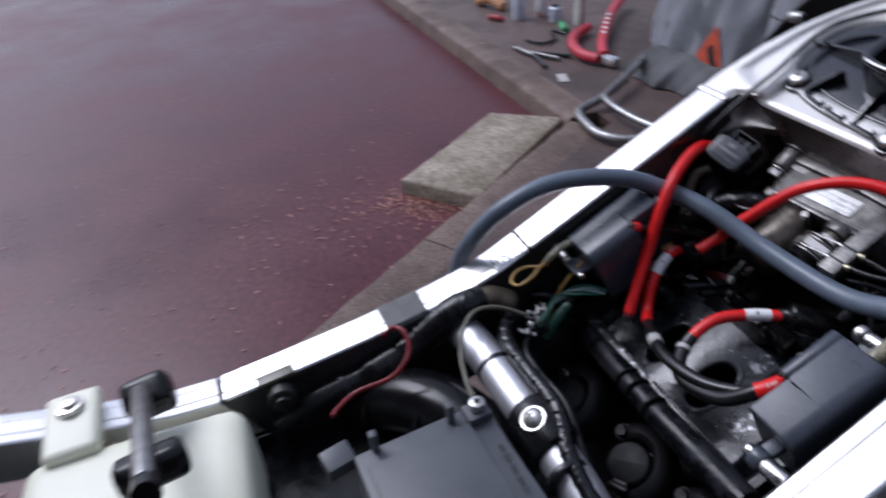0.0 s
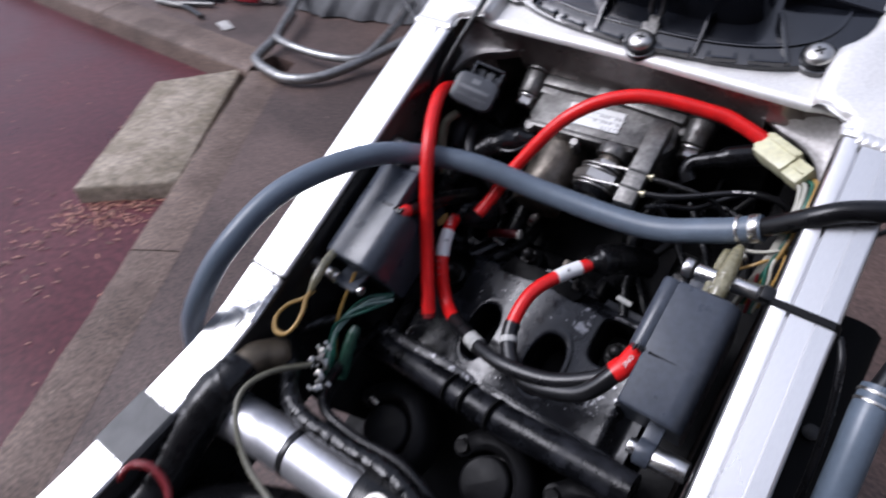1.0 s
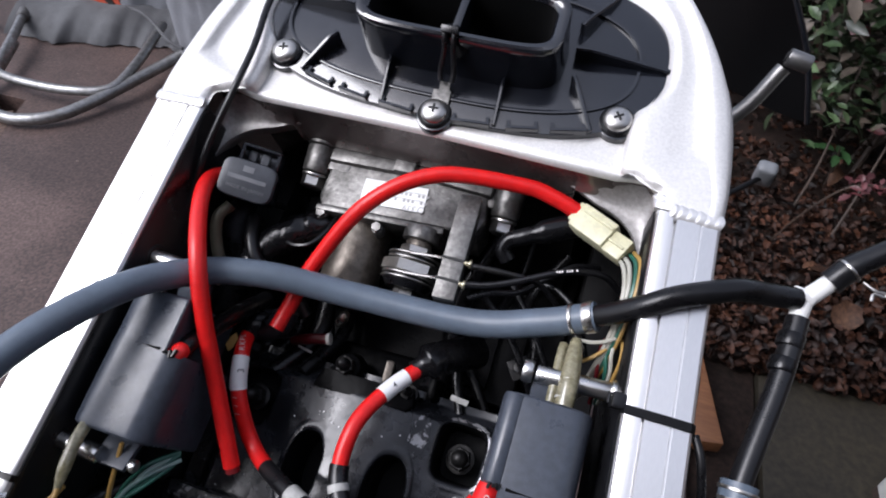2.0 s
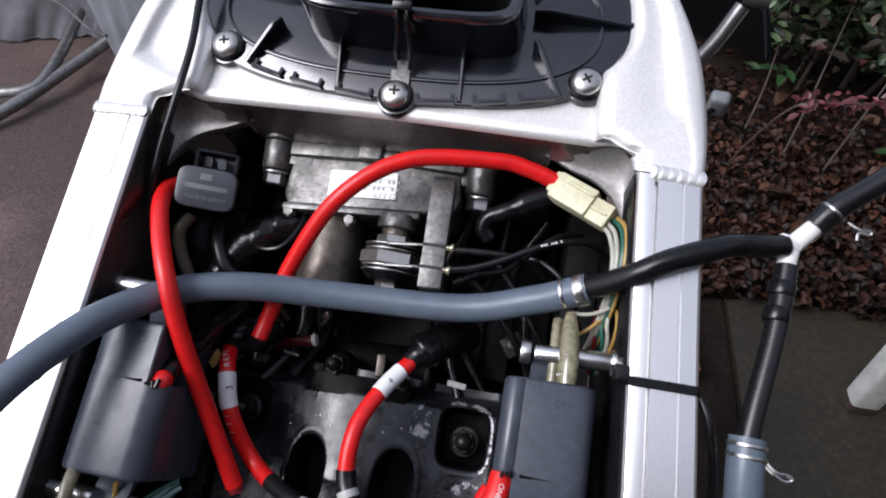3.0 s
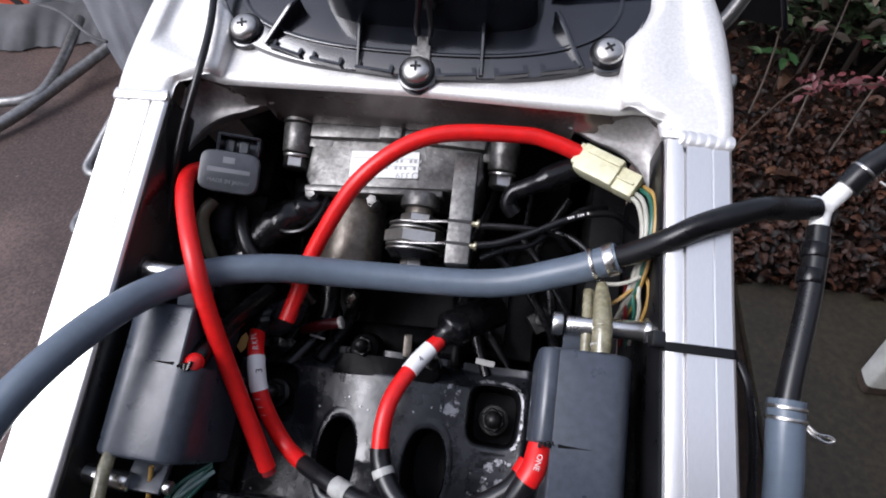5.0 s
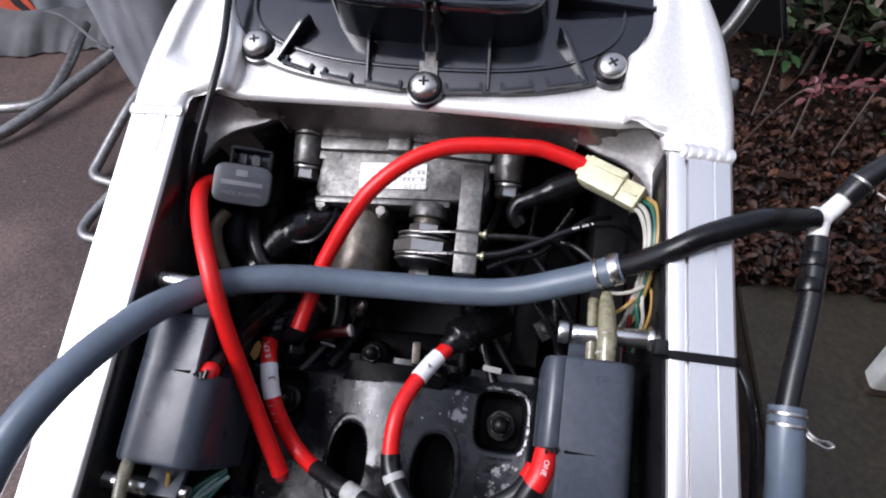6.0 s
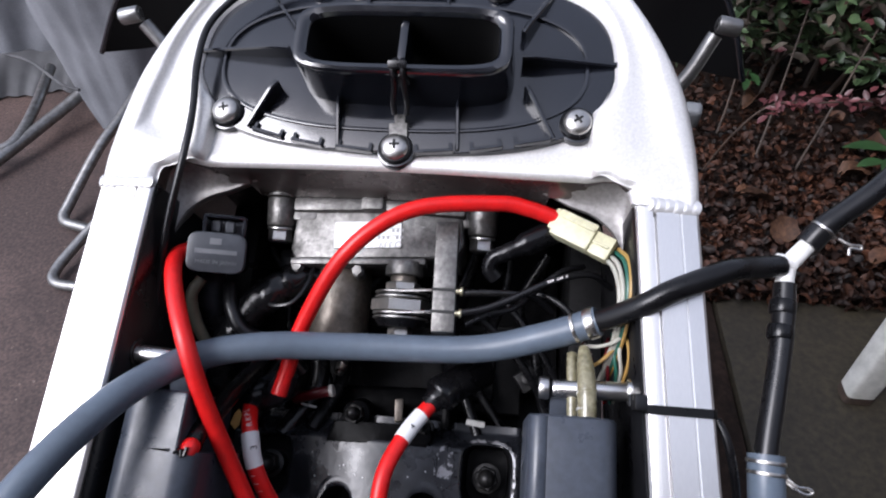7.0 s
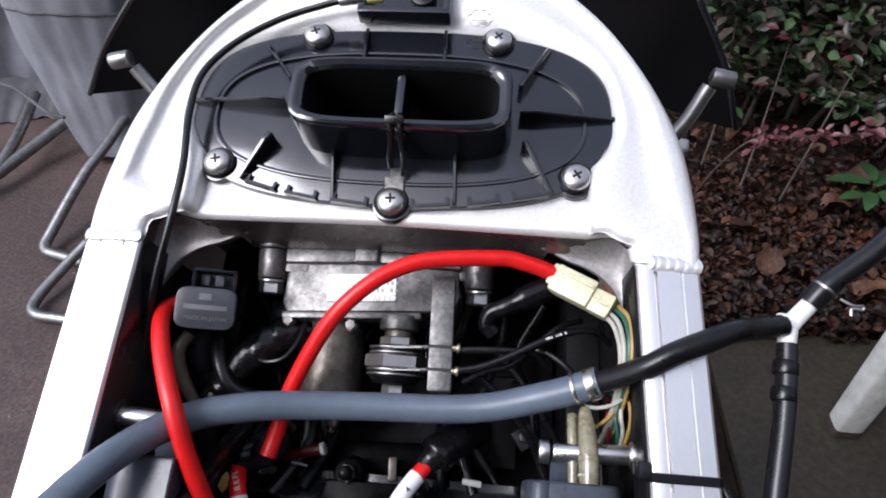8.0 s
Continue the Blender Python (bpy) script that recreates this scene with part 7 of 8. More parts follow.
# ---- black fairing and its stays ahead of the head ----
for side in (-1, 1):
    fairing = thing("fairing", (side * 0.17, 0.16, 0.80), "glossy black fairing shell beside the steering head", "fairing", WORLD, group="fairing panels")
    bm = bmesh.new()
    tip = Vector((side * 0.2177, 0.125, 0.7985)) if side < 0 else Vector((0.1855, 0.122, 0.7925))
    top = Vector((side * (0.160 if side < 0 else 0.146), 0.125, 0.868))
    rings = []
    for k in range(11):
        t = k / 10
        e = tip.lerp(top, t) + Vector((side * 0.004 * math.sin(math.pi * t), 0, 0))
        inner = Vector((side * 0.045, 0.155, 0.760 + 0.12 * t))
        row = []
        for j in range(9):
            s = j / 8
            p = e.lerp(inner, s)
            p.y += 0.10 * math.sin(math.pi * s * 0.5) ** 1.3
            row.append(p)
        back = [q + Vector((0, 0.003, -0.001)) for q in row[::-1]]
        rings.append(row + back)
    skin(bm, rings)
    part("shell", bm, FAIRING, fairing, sharp=50)
    bm = bmesh.new()
    tube(bm, spline([tip, tip.lerp(top, 0.5) + Vector((side * 0.004, 0, 0)), top], 8), 0.0016, 8)
    part("rim", bm, PLASTIC, fairing)
    stay = thing("fairing_stay", (side * 0.15, 0.095, 0.80), "satin silver fairing stay with a drilled end", "stay", WORLD, group="fairing stays")
    lug = Vector((side * (0.168 if side < 0 else 0.1600), 0.103, 0.835))
    bm = bmesh.new()
    tube(bm, spline([(side * 0.110, 0.080, 0.775), (side * 0.142, 0.092, 0.806), lug + Vector((-side * 0.004, -0.002, -0.004))], 5), 0.0040, 16)
    part("arm", bm, GALV, stay)
    bm = bmesh.new()
    rod(bm, lug + Vector((side * 0.0065, -0.0055, 0.0012)), lug + Vector((-side * 0.0050, -0.004, 0.003)), 0.0046, edge=0.0008)
    part("eye", bm, GALV, stay)
    bm = bmesh.new()
    d = Vector((-side * 0.014, 0.002, 0.002)).normalized()
    rod(bm, lug + Vector((-side * 0.0050, -0.004, 0.003)), lug + Vector((-side * 0.0050, -0.004, 0.003)) + d * 0.0008, 0.0026)
    part("hole", bm, RECESS, stay)
# headstock filler under the casting, so that no ground shows through
bm = bmesh.new()
block(bm, (0, 0.10, 0.74), (0.16, 0.16, 0.16), bevel=0.02)
solo("headstock_tube", bm, ENGINE_DARK, (0, 0.1, 0.66), "dark steering head tube inside the frame", "headstock", WORLD)
bm = bmesh.new()
tube(bm, spline([(0, 0.20, 0.62), (0, 0.30, 0.30), (0, 0.36, 0.05)], 4), 0.05, 18)
solo("front_fork", bm, ENGINE_DARK, (0, 0.3, 0), "dark front fork standing on the patio", "fork", WORLD)
lamp = thing("front_indicator", (0.05, 0.29, 0.42), "pale plastic indicator on a black stalk beside the fork", "indicator", WORLD)
bm = bmesh.new()
tube(bm, spline([(0.02, 0.25, 0.42), (0.14, 0.40, 0.44), (0.30, 0.580, 0.465)], 5), 0.004, 12)
part("stalk", bm, FAIRING, lamp)
bm = bmesh.new()
block(bm, (0.304, 0.585, 0.470), (0.027, 0.022, 0.038), (20, 0, -10), 0.008, 3)
part("lens", bm, mat("dusty_lens", (0.17, 0.177, 0.185), 0.45, 0, (0.13, 0.137, 0.145), 30), lamp, "pale dusty lens")
bm = bmesh.new()
block(bm, (0, -0.16, 0.24), (0.20, 0.34, 0.46), bevel=0.03)
solo("lower_engine", bm, ENGINE_DARK, (0, -0.16, 0.01), "dark lower engine case standing over the patio", "engine case", WORLD)

# ---- things on the patio and the driveway ----


stand = thing("paddock_stand", (-1.5, 0.95, 0), "bent galvanised tube paddock stand lying on the patio", "paddock stand", WORLD)
bm = bmesh.new()
tube(bm, spline([(-1.12, 1.26, 0.10), (-1.20, 1.12, 0.06), (-1.30, 0.88, 0.03), (-1.395, 0.800, 0.025), (-1.50, 0.800, 0.025), (-1.585, 0.825, 0.025), (-1.612, 0.87, 0.027), (-1.63, 0.96, 0.04), (-1.70, 1.10, 0.05)], 8), 0.0160, 16)
part("outer_bow", bm, GALV, stand)
bm = bmesh.new()
tube(bm, spline([(-1.30, 1.30, 0.10), (-1.255, 1.10, 0.07), (-1.26, 0.985, 0.05), (-1.36, 0.935, 0.05), (-1.50, 0.925, 0.05), (-1.595, 0.94, 0.05), (-1.635, 0.98, 0.05), (-1.72, 1.12, 0.055), (-1.84, 1.31, 0.06)], 8), 0.0135, 16)
part("inner_bow", bm, GALV, stand)
bm = bmesh.new()
rod(bm, (-1.79, 1.235, 0.058), (-1.85, 1.325, 0.062), 0.0175, edge=0.002)
part("sleeve_end", bm, DULL, stand)
stand2 = thing("stand_foot", (-0.93, 0.68, 0), "bent galvanised stand foot beside the motorcycle", "stand", WORLD)
bm = bmesh.new()
tube(bm, spline([(-0.905, 1.14, 0.17), (-0.93, 1.02, 0.13), (-0.955, 0.93, 0.10), (-0.985, 0.80, 0.04), (-0.985, 0.752, 0.022), (-0.93, 0.732, 0.02), (-0.80, 0.70, 0.02)], 8), 0.0125, 14)
part("front_bow", bm, GALV, stand2)
bm = bmesh.new()
tube(bm, spline([(-0.86, 0.74, 0.06), (-0.89, 0.68, 0.04), (-0.915, 0.60, 0.022), (-0.90, 0.565, 0.018), (-0.84, 0.556, 0.018), (-0.74, 0.55, 0.018)], 8), 0.0115, 14)
part("rear_bow", bm, GALV, stand2)


def drape(bm, center, rx, ry, z0, z1, folds, seed, lean=(0, 0), taper=0.55, n=96, m=34, crease=0.03, depth=1.0):
    """Hanging cloth round something upright: wide above, drawn in at the hem, with folds."""
    rings = []
    for j in range(m + 1):
        t = j / m
        zz = z0 + (z1 - z0) * t
        k = taper + (1 - taper) * (1 - (1 - t) ** 1.7)
        top = 1.0 if t < 0.8 else math.sqrt(max(0.02, 1 - ((t - 0.8) / 0.2) ** 2 * 0.98))
        ring = []
        for i in range(n):
            a = 2 * math.pi * i / n
            f = 1 + depth * (0.06 * (1 - t * 0.7) * math.sin(folds * a + 2.2 * t + seed) + 0.05 * abs(math.sin(folds * 1.7 * a - 5.0 * t + seed))) + crease * noise.noise((math.cos(a) * 11 + seed, math.sin(a) * 11, t * 5)) + 0.05 * noise.noise((math.cos(a) * 5 + seed, math.sin(a) * 5, t * 7)) + 0.08 * noise.noise((math.cos(a) * 1.6 + seed, math.sin(a) * 1.6, t * 2.6))
            ring.append((center[0] + lean[0] * t + rx * k * top * f * math.cos(a), center[1] + lean[1] * t + ry * k * top * f * math.sin(a), zz + 0.012 * math.sin(3 * a + seed) * (1 - t)))
        rings.append(ring)
    skin(bm, rings)
    return bm


cover = thing("covered_motorcycle", (-1.3, 1.5, 0), "another motorcycle under a creased grey woven cover", "covered motorcycle", WORLD)
bm = bmesh.new()
drape(bm, (-0.99, 1.20), 0.25, 0.20, 0.02, 0.95, 5, 0.4, (0.05, 0.10), 0.50, depth=0.25)
part("cover_front", bm, CLOTH, cover, "grey woven cover over the front wheel", 60)
bm = bmesh.new()
seam = []
for i in range(97):
    a = 2 * math.pi * i / 96
    t = 0.44
    k_ = 0.50 + 0.50 * (1 - (1 - t) ** 1.7)
    f = 1 + 0.25 * (0.06 * (1 - t * 0.7) * math.sin(5 * a + 2.2 * t + 0.4) + 0.05 * abs(math.sin(5 * 1.7 * a - 5.0 * t + 0.4))) + 0.03 * noise.noise((math.cos(a) * 11 + 0.4, math.sin(a) * 11, t * 5)) + 0.05 * noise.noise((math.cos(a) * 5 + 0.4, math.sin(a) * 5, t * 7)) + 0.08 * noise.noise((math.cos(a) * 1.6 + 0.4, math.sin(a) * 1.6, t * 2.6))
    seam.append((-0.99 + 0.05 * t + 0.25 * k_ * f * math.cos(a), 1.20 + 0.10 * t + 0.20 * k_ * f * math.sin(a), 0.02 + 0.93 * t + 0.012 * math.sin(3 * a + 0.4) * (1 - t)))
tube(bm, seam, 0.0035, 6)
part("seam", bm, CLOTH_DARK, cover, "stitched seam of the cover")
bm = bmesh.new()
drape(bm, (-1.60, 1.62), 0.55, 0.27, 0.0, 1.05, 9, 2.0, (0.08, 0.12), 0.90, 128, 40, 0.075)
part("cover_body", bm, CLOTH, cover, "creased grey cover over the body", 60)
bm = bmesh.new()
tube(bm, spline([(-1.45, 1.33, 0.12), (-1.28, 1.22, 0.16), (-1.12, 1.10, 0.17), (-1.06, 1.08, 0.165)], 6), 0.0045, 10)
part("strap", bm, CLOTH_DARK, cover, "grey tie strap")
# real hem, its dark cloth colour also standing for the shadow under the cover
bm = bmesh.new()
hem = spline([(-1.86, 1.20, 0), (-1.70, 1.22, 0), (-1.573, 1.253, 0), (-1.446, 1.275, 0), (-1.323, 1.3165, 0), (-1.25, 1.36, 0)], 40)
rings = []
for i, p in enumerate(hem):
    fold = 0.050 * noise.noise((i * 0.030, 3.0, 0.0)) + 0.014 * noise.noise((i * 0.075, 5.0, 0.0))
    high = 1.0 + 0.5 * noise.noise((i * 0.025, 9.0, 0.0))
    tuck = 0.004 + 0.004 * noise.noise((i * 0.16, 7.0, 0.0))
    rings.append([(p.x, p.y + 0.030 + fold, 0.001), (p.x, p.y + fold, 0.002 + tuck), (p.x + 0.004, p.y + 0.008 + fold * 1.2, 0.020), (p.x + 0.010, p.y + 0.034 + fold * 0.8, 0.050 * high), (p.x + 0.02, p.y + 0.075 + fold * 0.5, 0.085 * high), (p.x + 0.03, p.y + 0.150, 0.100), (p.x + 0.03, p.y + 0.155, 0.080)])
skin(bm, rings, True, True)
part("hem", bm, CLOTH_DARK, cover, "bunched hem of the cover on the ground, darkened for shadow", 60)
bm = bmesh.new()
tri = [(-1.640, 0.110), (-1.600, 0.175), (-1.560, 0.240), (-1.535, 0.160), (-1.510, 0.085), (-1.488, 0.020), (-1.540, 0.055), (-1.590, 0.085)]
skin(bm, [[(x, 1.368 + 0.006 * math.sin(40 * x), z) for x, z in tri], [(x, 1.371 + 0.006 * math.sin(40 * x), z) for x, z in tri]])
print_ = part("orange_print", bm, ORANGE, cover, "worn orange triangle printed on the cover")
bm = bmesh.new()
slit = [(-1.585, 0.150), (-1.566, 0.172), (-1.548, 0.120), (-1.522, 0.072), (-1.545, 0.078), (-1.572, 0.110)]
skin(bm, [[(x, 1.3645 + 0.006 * math.sin(40 * x), z) for x, z in slit], [(x, 1.3675 + 0.006 * math.sin(40 * x), z) for x, z in slit]])
part("dark_mark", bm, INK, print_, "dark mark within the print")

lock = thing("chain_lock", (-2.0, 1.24, 0), "red sleeved chain lock lying on the patio", "chain lock", WORLD)
bm = bmesh.new()
tube(bm, spline([(-2.60, 1.72, 0.06), (-2.448, 1.553, 0.05), (-2.272, 1.396, 0.04), (-2.109, 1.269, 0.035), (-2.006, 1.213, 0.03)], 8), 0.022, 14)
part("sleeve", bm, mat("red_lock_sleeve", (0.45, 0.02, 0.035), 0.5, 0, (0.36, 0.015, 0.03), 30, bump=0.3, bump_scale=150), lock)
bm = bmesh.new()
tube(bm, spline([(-2.36, 1.36, 0.03), (-2.295, 1.249, 0.03), (-2.194, 1.174, 0.03), (-2.071, 1.145, 0.03), (-1.986, 1.170, 0.03)], 8), 0.022, 14)
part("sleeve", bm, mat("red_lock_sleeve_worn", (0.42, 0.02, 0.035), 0.5, 0, (0.34, 0.015, 0.03), 30, bump=0.3, bump_scale=150), lock)
bm = bmesh.new()
block(bm, (-1.955, 1.205, 0.025), (0.075, 0.045, 0.036), (0, 0, 15), 0.010)
part("lock_body", bm, CHROME, lock, "bright lock body")
bm = bmesh.new()
for k in range(5):
    block(bm, (-2.370 + 0.045 * k, 1.476 - 0.037 * k, 0.068 - 0.0025 * k), (0.016, 0.026, 0.004), (0, 0, 35))
part("print_bars", bm, INK_WHITE, lock)

pliers = thing("pliers", (-2.25, 1.0, 0), "dull steel pliers with dark handles on the patio", "pliers", WORLD)
bm = bmesh.new()
tube(bm, spline([(-2.36, 0.985, 0.012), (-2.30, 0.975, 0.014), (-2.22, 0.99, 0.014)], 5), [0.006, 0.008, 0.010, 0.011, 0.012, 0.012, 0.012, 0.012, 0.011, 0.010, 0.009], 10)
part("jaw", bm, DULL, pliers)
bm = bmesh.new()
tube(bm, spline([(-2.36, 0.965, 0.012), (-2.28, 0.985, 0.014), (-2.12, 1.06, 0.014)], 5), 0.009, 10)
part("jaw", bm, DULL, pliers)
bm = bmesh.new()
tube(bm, spline([(-2.22, 0.99, 0.012), (-2.16, 0.985, 0.012), (-2.07, 0.965, 0.012)], 5), 0.010, 10)
part("handle", bm, RUBBER, pliers)
bm = bmesh.new()
tube(bm, spline([(-2.24, 1.00, 0.012), (-2.20, 1.05, 0.012), (-2.12, 1.12, 0.012)], 5), 0.009, 10)
part("handle", bm, RUBBER, pliers)
bm = bmesh.new()
block(bm, (-1.945, 0.975, 0.003), (0.085, 0.040, 0.003), (0, 0, -20), 0.001)
solo("paper_scrap", bm, mat("pale_paper", (0.42, 0.41, 0.39), 0.7, 0, (0.34, 0.33, 0.31), 40), (-1.945, 0.975, 0), "pale scrap of paper on the patio", "paper", WORLD)


def spray_can(x, y, r, h, body, capm, label):
    ob = thing("spray_can", (x, y, 0), label, "spray can", WORLD, "spray cans")
    bm = bmesh.new()
    tube(bm, [(x, y, 0.0), (x, y, 0.004), (x, y, h * 0.80), (x, y, h * 0.84), (x, y, h * 0.87)], [r * 0.94, r, r, r * 0.9, r * 0.55], 24)
    part("can", bm, body, ob)
    bm = bmesh.new()
    rod(bm, (x, y, h * 0.86), (x, y, h), r * 0.62, edge=0.004)
    part("cap", bm, capm, ob)
    return ob


BLUECAN = mat("pale_blue_print", (0.45, 0.50, 0.60), 0.35, 0.2, (0.60, 0.62, 0.66), 25)
WHITECAN = mat("white_print_can", (0.65, 0.63, 0.62), 0.35, 0.2, (0.45, 0.10, 0.10), 20, mix=(0.55, 0.6))
GREENM = mat("green_plastic", (0.04, 0.26, 0.09), 0.45, 0, (0.03, 0.2, 0.07), 30)
spray_can(-2.76, 1.20, 0.033, 0.19, BLUECAN, WHITE, "pale blue spray can standing on the patio")
spray_can(-2.74, 1.325, 0.033, 0.17, WHITECAN, GREENM, "white and red spray can standing on the patio")
spray_can(-2.615, 1.33, 0.030, 0.085, BLUECAN, INK, "small pale blue tin standing on the patio")
bm = bmesh.new()
tube(bm, spline([(-2.84, 1.065, 0.016), (-2.80, 1.09, 0.018), (-2.76, 1.115, 0.014)], 5), [0.010, 0.014, 0.016, 0.014, 0.012, 0.014, 0.016, 0.016, 0.014, 0.011, 0.008], 12)
solo("red_tool", bm, mat("faded_red_plastic", (0.30, 0.02, 0.02), 0.5, 0, (0.2, 0.015, 0.015), 30), (-2.6, 1.03, 0), "small red handled tool on the patio", "tool", WORLD)
bm = bmesh.new()
tube(bm, spline([(-3.12, 1.14, 0.02), (-3.03, 1.165, 0.05), (-2.94, 1.20, 0.02)], 5), 0.028, 12)
solo("tan_glove", bm, mat("tan_leather", (0.45, 0.22, 0.10), 0.6), (-2.85, 1.06, 0), "tan leather scrap on the patio", "leather", WORLD)
bm = bmesh.new()
rod(bm, (-2.50, 1.30, 0.02), (-2.41, 1.265, 0.02), 0.018, edge=0.006)
solo("green_tin", bm, GREENM, (-2.38, 1.34, 0), "small green plastic tin on the patio", "tin", WORLD)
bm = bmesh.new()
block(bm, (-2.49, 1.39, 0.22), (0.045, 0.035, 0.44), (0, 0, 10), 0.006)
solo("pale_post", bm, mat("pale_painted_post", (0.5, 0.5, 0.46), 0.6, 0, (0.4, 0.4, 0.36), 20), (-2.49, 1.39, 0), "pale painted wooden post", "post", WORLD)
line_thing("dark_cord", [(-2.42, 1.06, 0.010), (-2.34, 1.10, 0.010), (-2.36, 1.18, 0.010), (-2.46, 1.22, 0.010), (-2.40, 1.26, 0.010), (-2.30, 1.22, 0.010)], 0.007, RUBBER, "dark cord tangled among the tools", "cord", 8, 6, space=WORLD)

# ---- right side: stool leg, wood, leaves and shrubs ----
stool = thing("plastic_stool", (0.85, 0.28, -0.005), "white plastic garden stool standing on the paving", "stool", WORLD)
for k, (x, y, ox, oy) in enumerate(((0.672, 0.446, 0.10, 0.11), (1.16, 0.448, -0.06, 0.11), (0.70, 0.10, 0.06, 0.03), (1.16, 0.10, -0.06, 0.03))):
    bm = bmesh.new()
    rings = []
    for t in (0.035, 0.05, 0.09, 0.3, 0.6, 1.0):
        c = Vector((x + ox * t, y + oy * t, -0.004 + 0.43 * t))
        hw = (0.017 if t < 0.01 else 0.020) + 0.010 * t
        rings.append([c + Vector((q[0] * 1.2, q[1], 0)) for q in oval(0, 0, hw, hw, 5, 24)])
    skin(bm, rings)
    leg = part("leg", bm, OFF_WHITE, stool)
    bm = bmesh.new()
    skin(bm, [[Vector((x + ox * t, y + oy * t, -0.004 + 0.43 * t)) + Vector((q[0] * 1.2, q[1], 0)) for q in oval(0, 0, hw, hw, 5, 24)] for t, hw in ((0.0, 0.0185), (0.004, 0.0205), (0.034, 0.0205), (0.036, 0.0190))])
    part("rubber_foot", bm, STEM, leg, "brown foot at the end of the leg")
bm = bmesh.new()
block(bm, (0.935, 0.34, 0.43), (0.37, 0.46, 0.02), bevel=0.008)
part("seat", bm, OFF_WHITE, stool)
bm = bmesh.new()
block(bm, (0.341, 0.60, 0.02), (0.045, 0.34, 0.030), (0, 0, 12), 0.004)
solo("wood_offcut", bm, WOOD, (0.345, 0.6, 0), "orange-brown wooden offcut lying by the paving", "wood offcut", WORLD)


def leaf_cloud(name, count, place, size, material, seed, aspect=0.45, flat=0.3, curl=0.25, fine_edge=False):
    """Many small pointed, folded leaves as one mesh; place(rng) gives a centre, flat how level they lie; fine_edge: wavy outlines, each leaf curled its own way."""
    rng = np.random.default_rng(seed)
    verts, faces = [], []
    for k in range(count):
        c = np.array(place(rng))
        L = size * rng.uniform(0.6, 1.35)
        yaw = rng.uniform(0, 2 * math.pi)
        pitch, roll = rng.normal(0, flat), rng.normal(0, flat)
        m = Euler((pitch, roll, yaw)).to_matrix()
        W = L * aspect * rng.uniform(0.8, 1.2)
        z = curl * L
        if fine_edge:
            shape = []
            bend, cup, wave = rng.uniform(-0.5, 0.9), rng.uniform(0.2, 1.1), rng.uniform(0, 6.3)
            for j in range(14):
                a = 2 * math.pi * j / 14
                y = -math.cos(a)
                x = math.copysign(abs(math.sin(a)) ** 0.8, math.sin(a)) * (1 + 0.10 * math.sin(5 * a + wave)) * (1.0 - 0.28 * y)
                shape.append((x * W / 2, y * L / 2, z * (cup * x * x - bend * y * y + 0.25 * math.sin(3 * a + wave))))
            shape.append((0, 0, 0))
            ring = [(j, (j + 1) % 14) for j in range(14)]
        else:
            shape = [(0, -L / 2, 0), (W / 2, -L * 0.12, z * 0.35), (W * 0.42, L * 0.2, z * 0.3), (0, L / 2, -z * 0.3), (-W * 0.42, L * 0.2, z * 0.3), (-W / 2, -L * 0.12, z * 0.35), (0, 0.0, 0)]
            ring = [(j, (j + 1) % 6) for j in range(6)]
        i0 = len(verts)
        for p in shape:
            q = m @ Vector(p)
            verts.append((c[0] + q.x, c[1] + q.y, c[2] + q.z))
        for a, b in ring:
            faces.append((i0 + a, i0 + b, i0 + len(shape) - 1))
    return verts, faces


def bed_spot(rng):
    x = rng.uniform(0.36, 3.0)
    return (x, 0.64 + abs(rng.normal(0, 0.42 if x < 0.85 else 0.30)), 0.0 + rng.uniform(0.0, 0.05))


v_, f_ = leaf_cloud("leaf_litter", 20000, bed_spot, 0.0215, LITTER, 5, 0.55, 0.55, 0.30, True)
ob = mesh_from("leaf_litter", v_, f_, LITTER, base=(0.5, 0.8, 0))
tagged(ob, "brown and russet fallen leaves covering the flower bed", "fallen leaves", kind="stuff")
v_, f_ = leaf_cloud("leaf_litter", 26, lambda r: (r.uniform(0.4, 1.3), 0.70 + abs(r.normal(0, 0.26)), r.uniform(0.03, 0.07)), 0.056, LITTER_TAN, 6, 0.62, 0.4, 0.30, True)
ob = mesh_from("tan_leaf_litter", v_, f_, LITTER_TAN, base=(0.5, 0.8, 0))
tagged(ob, "larger tan fallen leaves on the flower bed", "fallen leaves", kind="stuff")


def strewn(rng):
    x, y = rng.uniform(-4.5, -0.4), rng.uniform(-2.2, 0.78)
    return (x, y, DRIVE + 0.003)


v_, f_ = leaf_cloud("needles", 760, strewn, 0.014, RUSSET, 8, 0.28, 0.05, 0.05)
ob = mesh_from("strewn_needles", v_, f_, RUSSET, base=(-1.5, 0, DRIVE))
tagged(ob, "small tan leaf scraps strewn over the driveway", "fallen leaves", kind="stuff")


def beside_slab(rng):
    p = Vector((-1.34, 0.285)).lerp(Vector((-1.55, 0.115)), rng.uniform(0, 1))
    loose = rng.uniform(0, 1) < 0.45
    p = p + Vector((0.35, -0.94)) * abs(rng.normal(0, 0.26 if loose else 0.07)) + Vector((-0.60, -0.30)) * abs(rng.normal(0, 0.30 if loose else 0.03))
    d = p - CORNER
    over = EDGE_DIR.x * d.y - EDGE_DIR.y * d.x
    if over > -0.01:
        p = p + Vector((EDGE_DIR.y, -EDGE_DIR.x)) * (over + 0.02)
    return (p.x, p.y, DRIVE + 0.003)


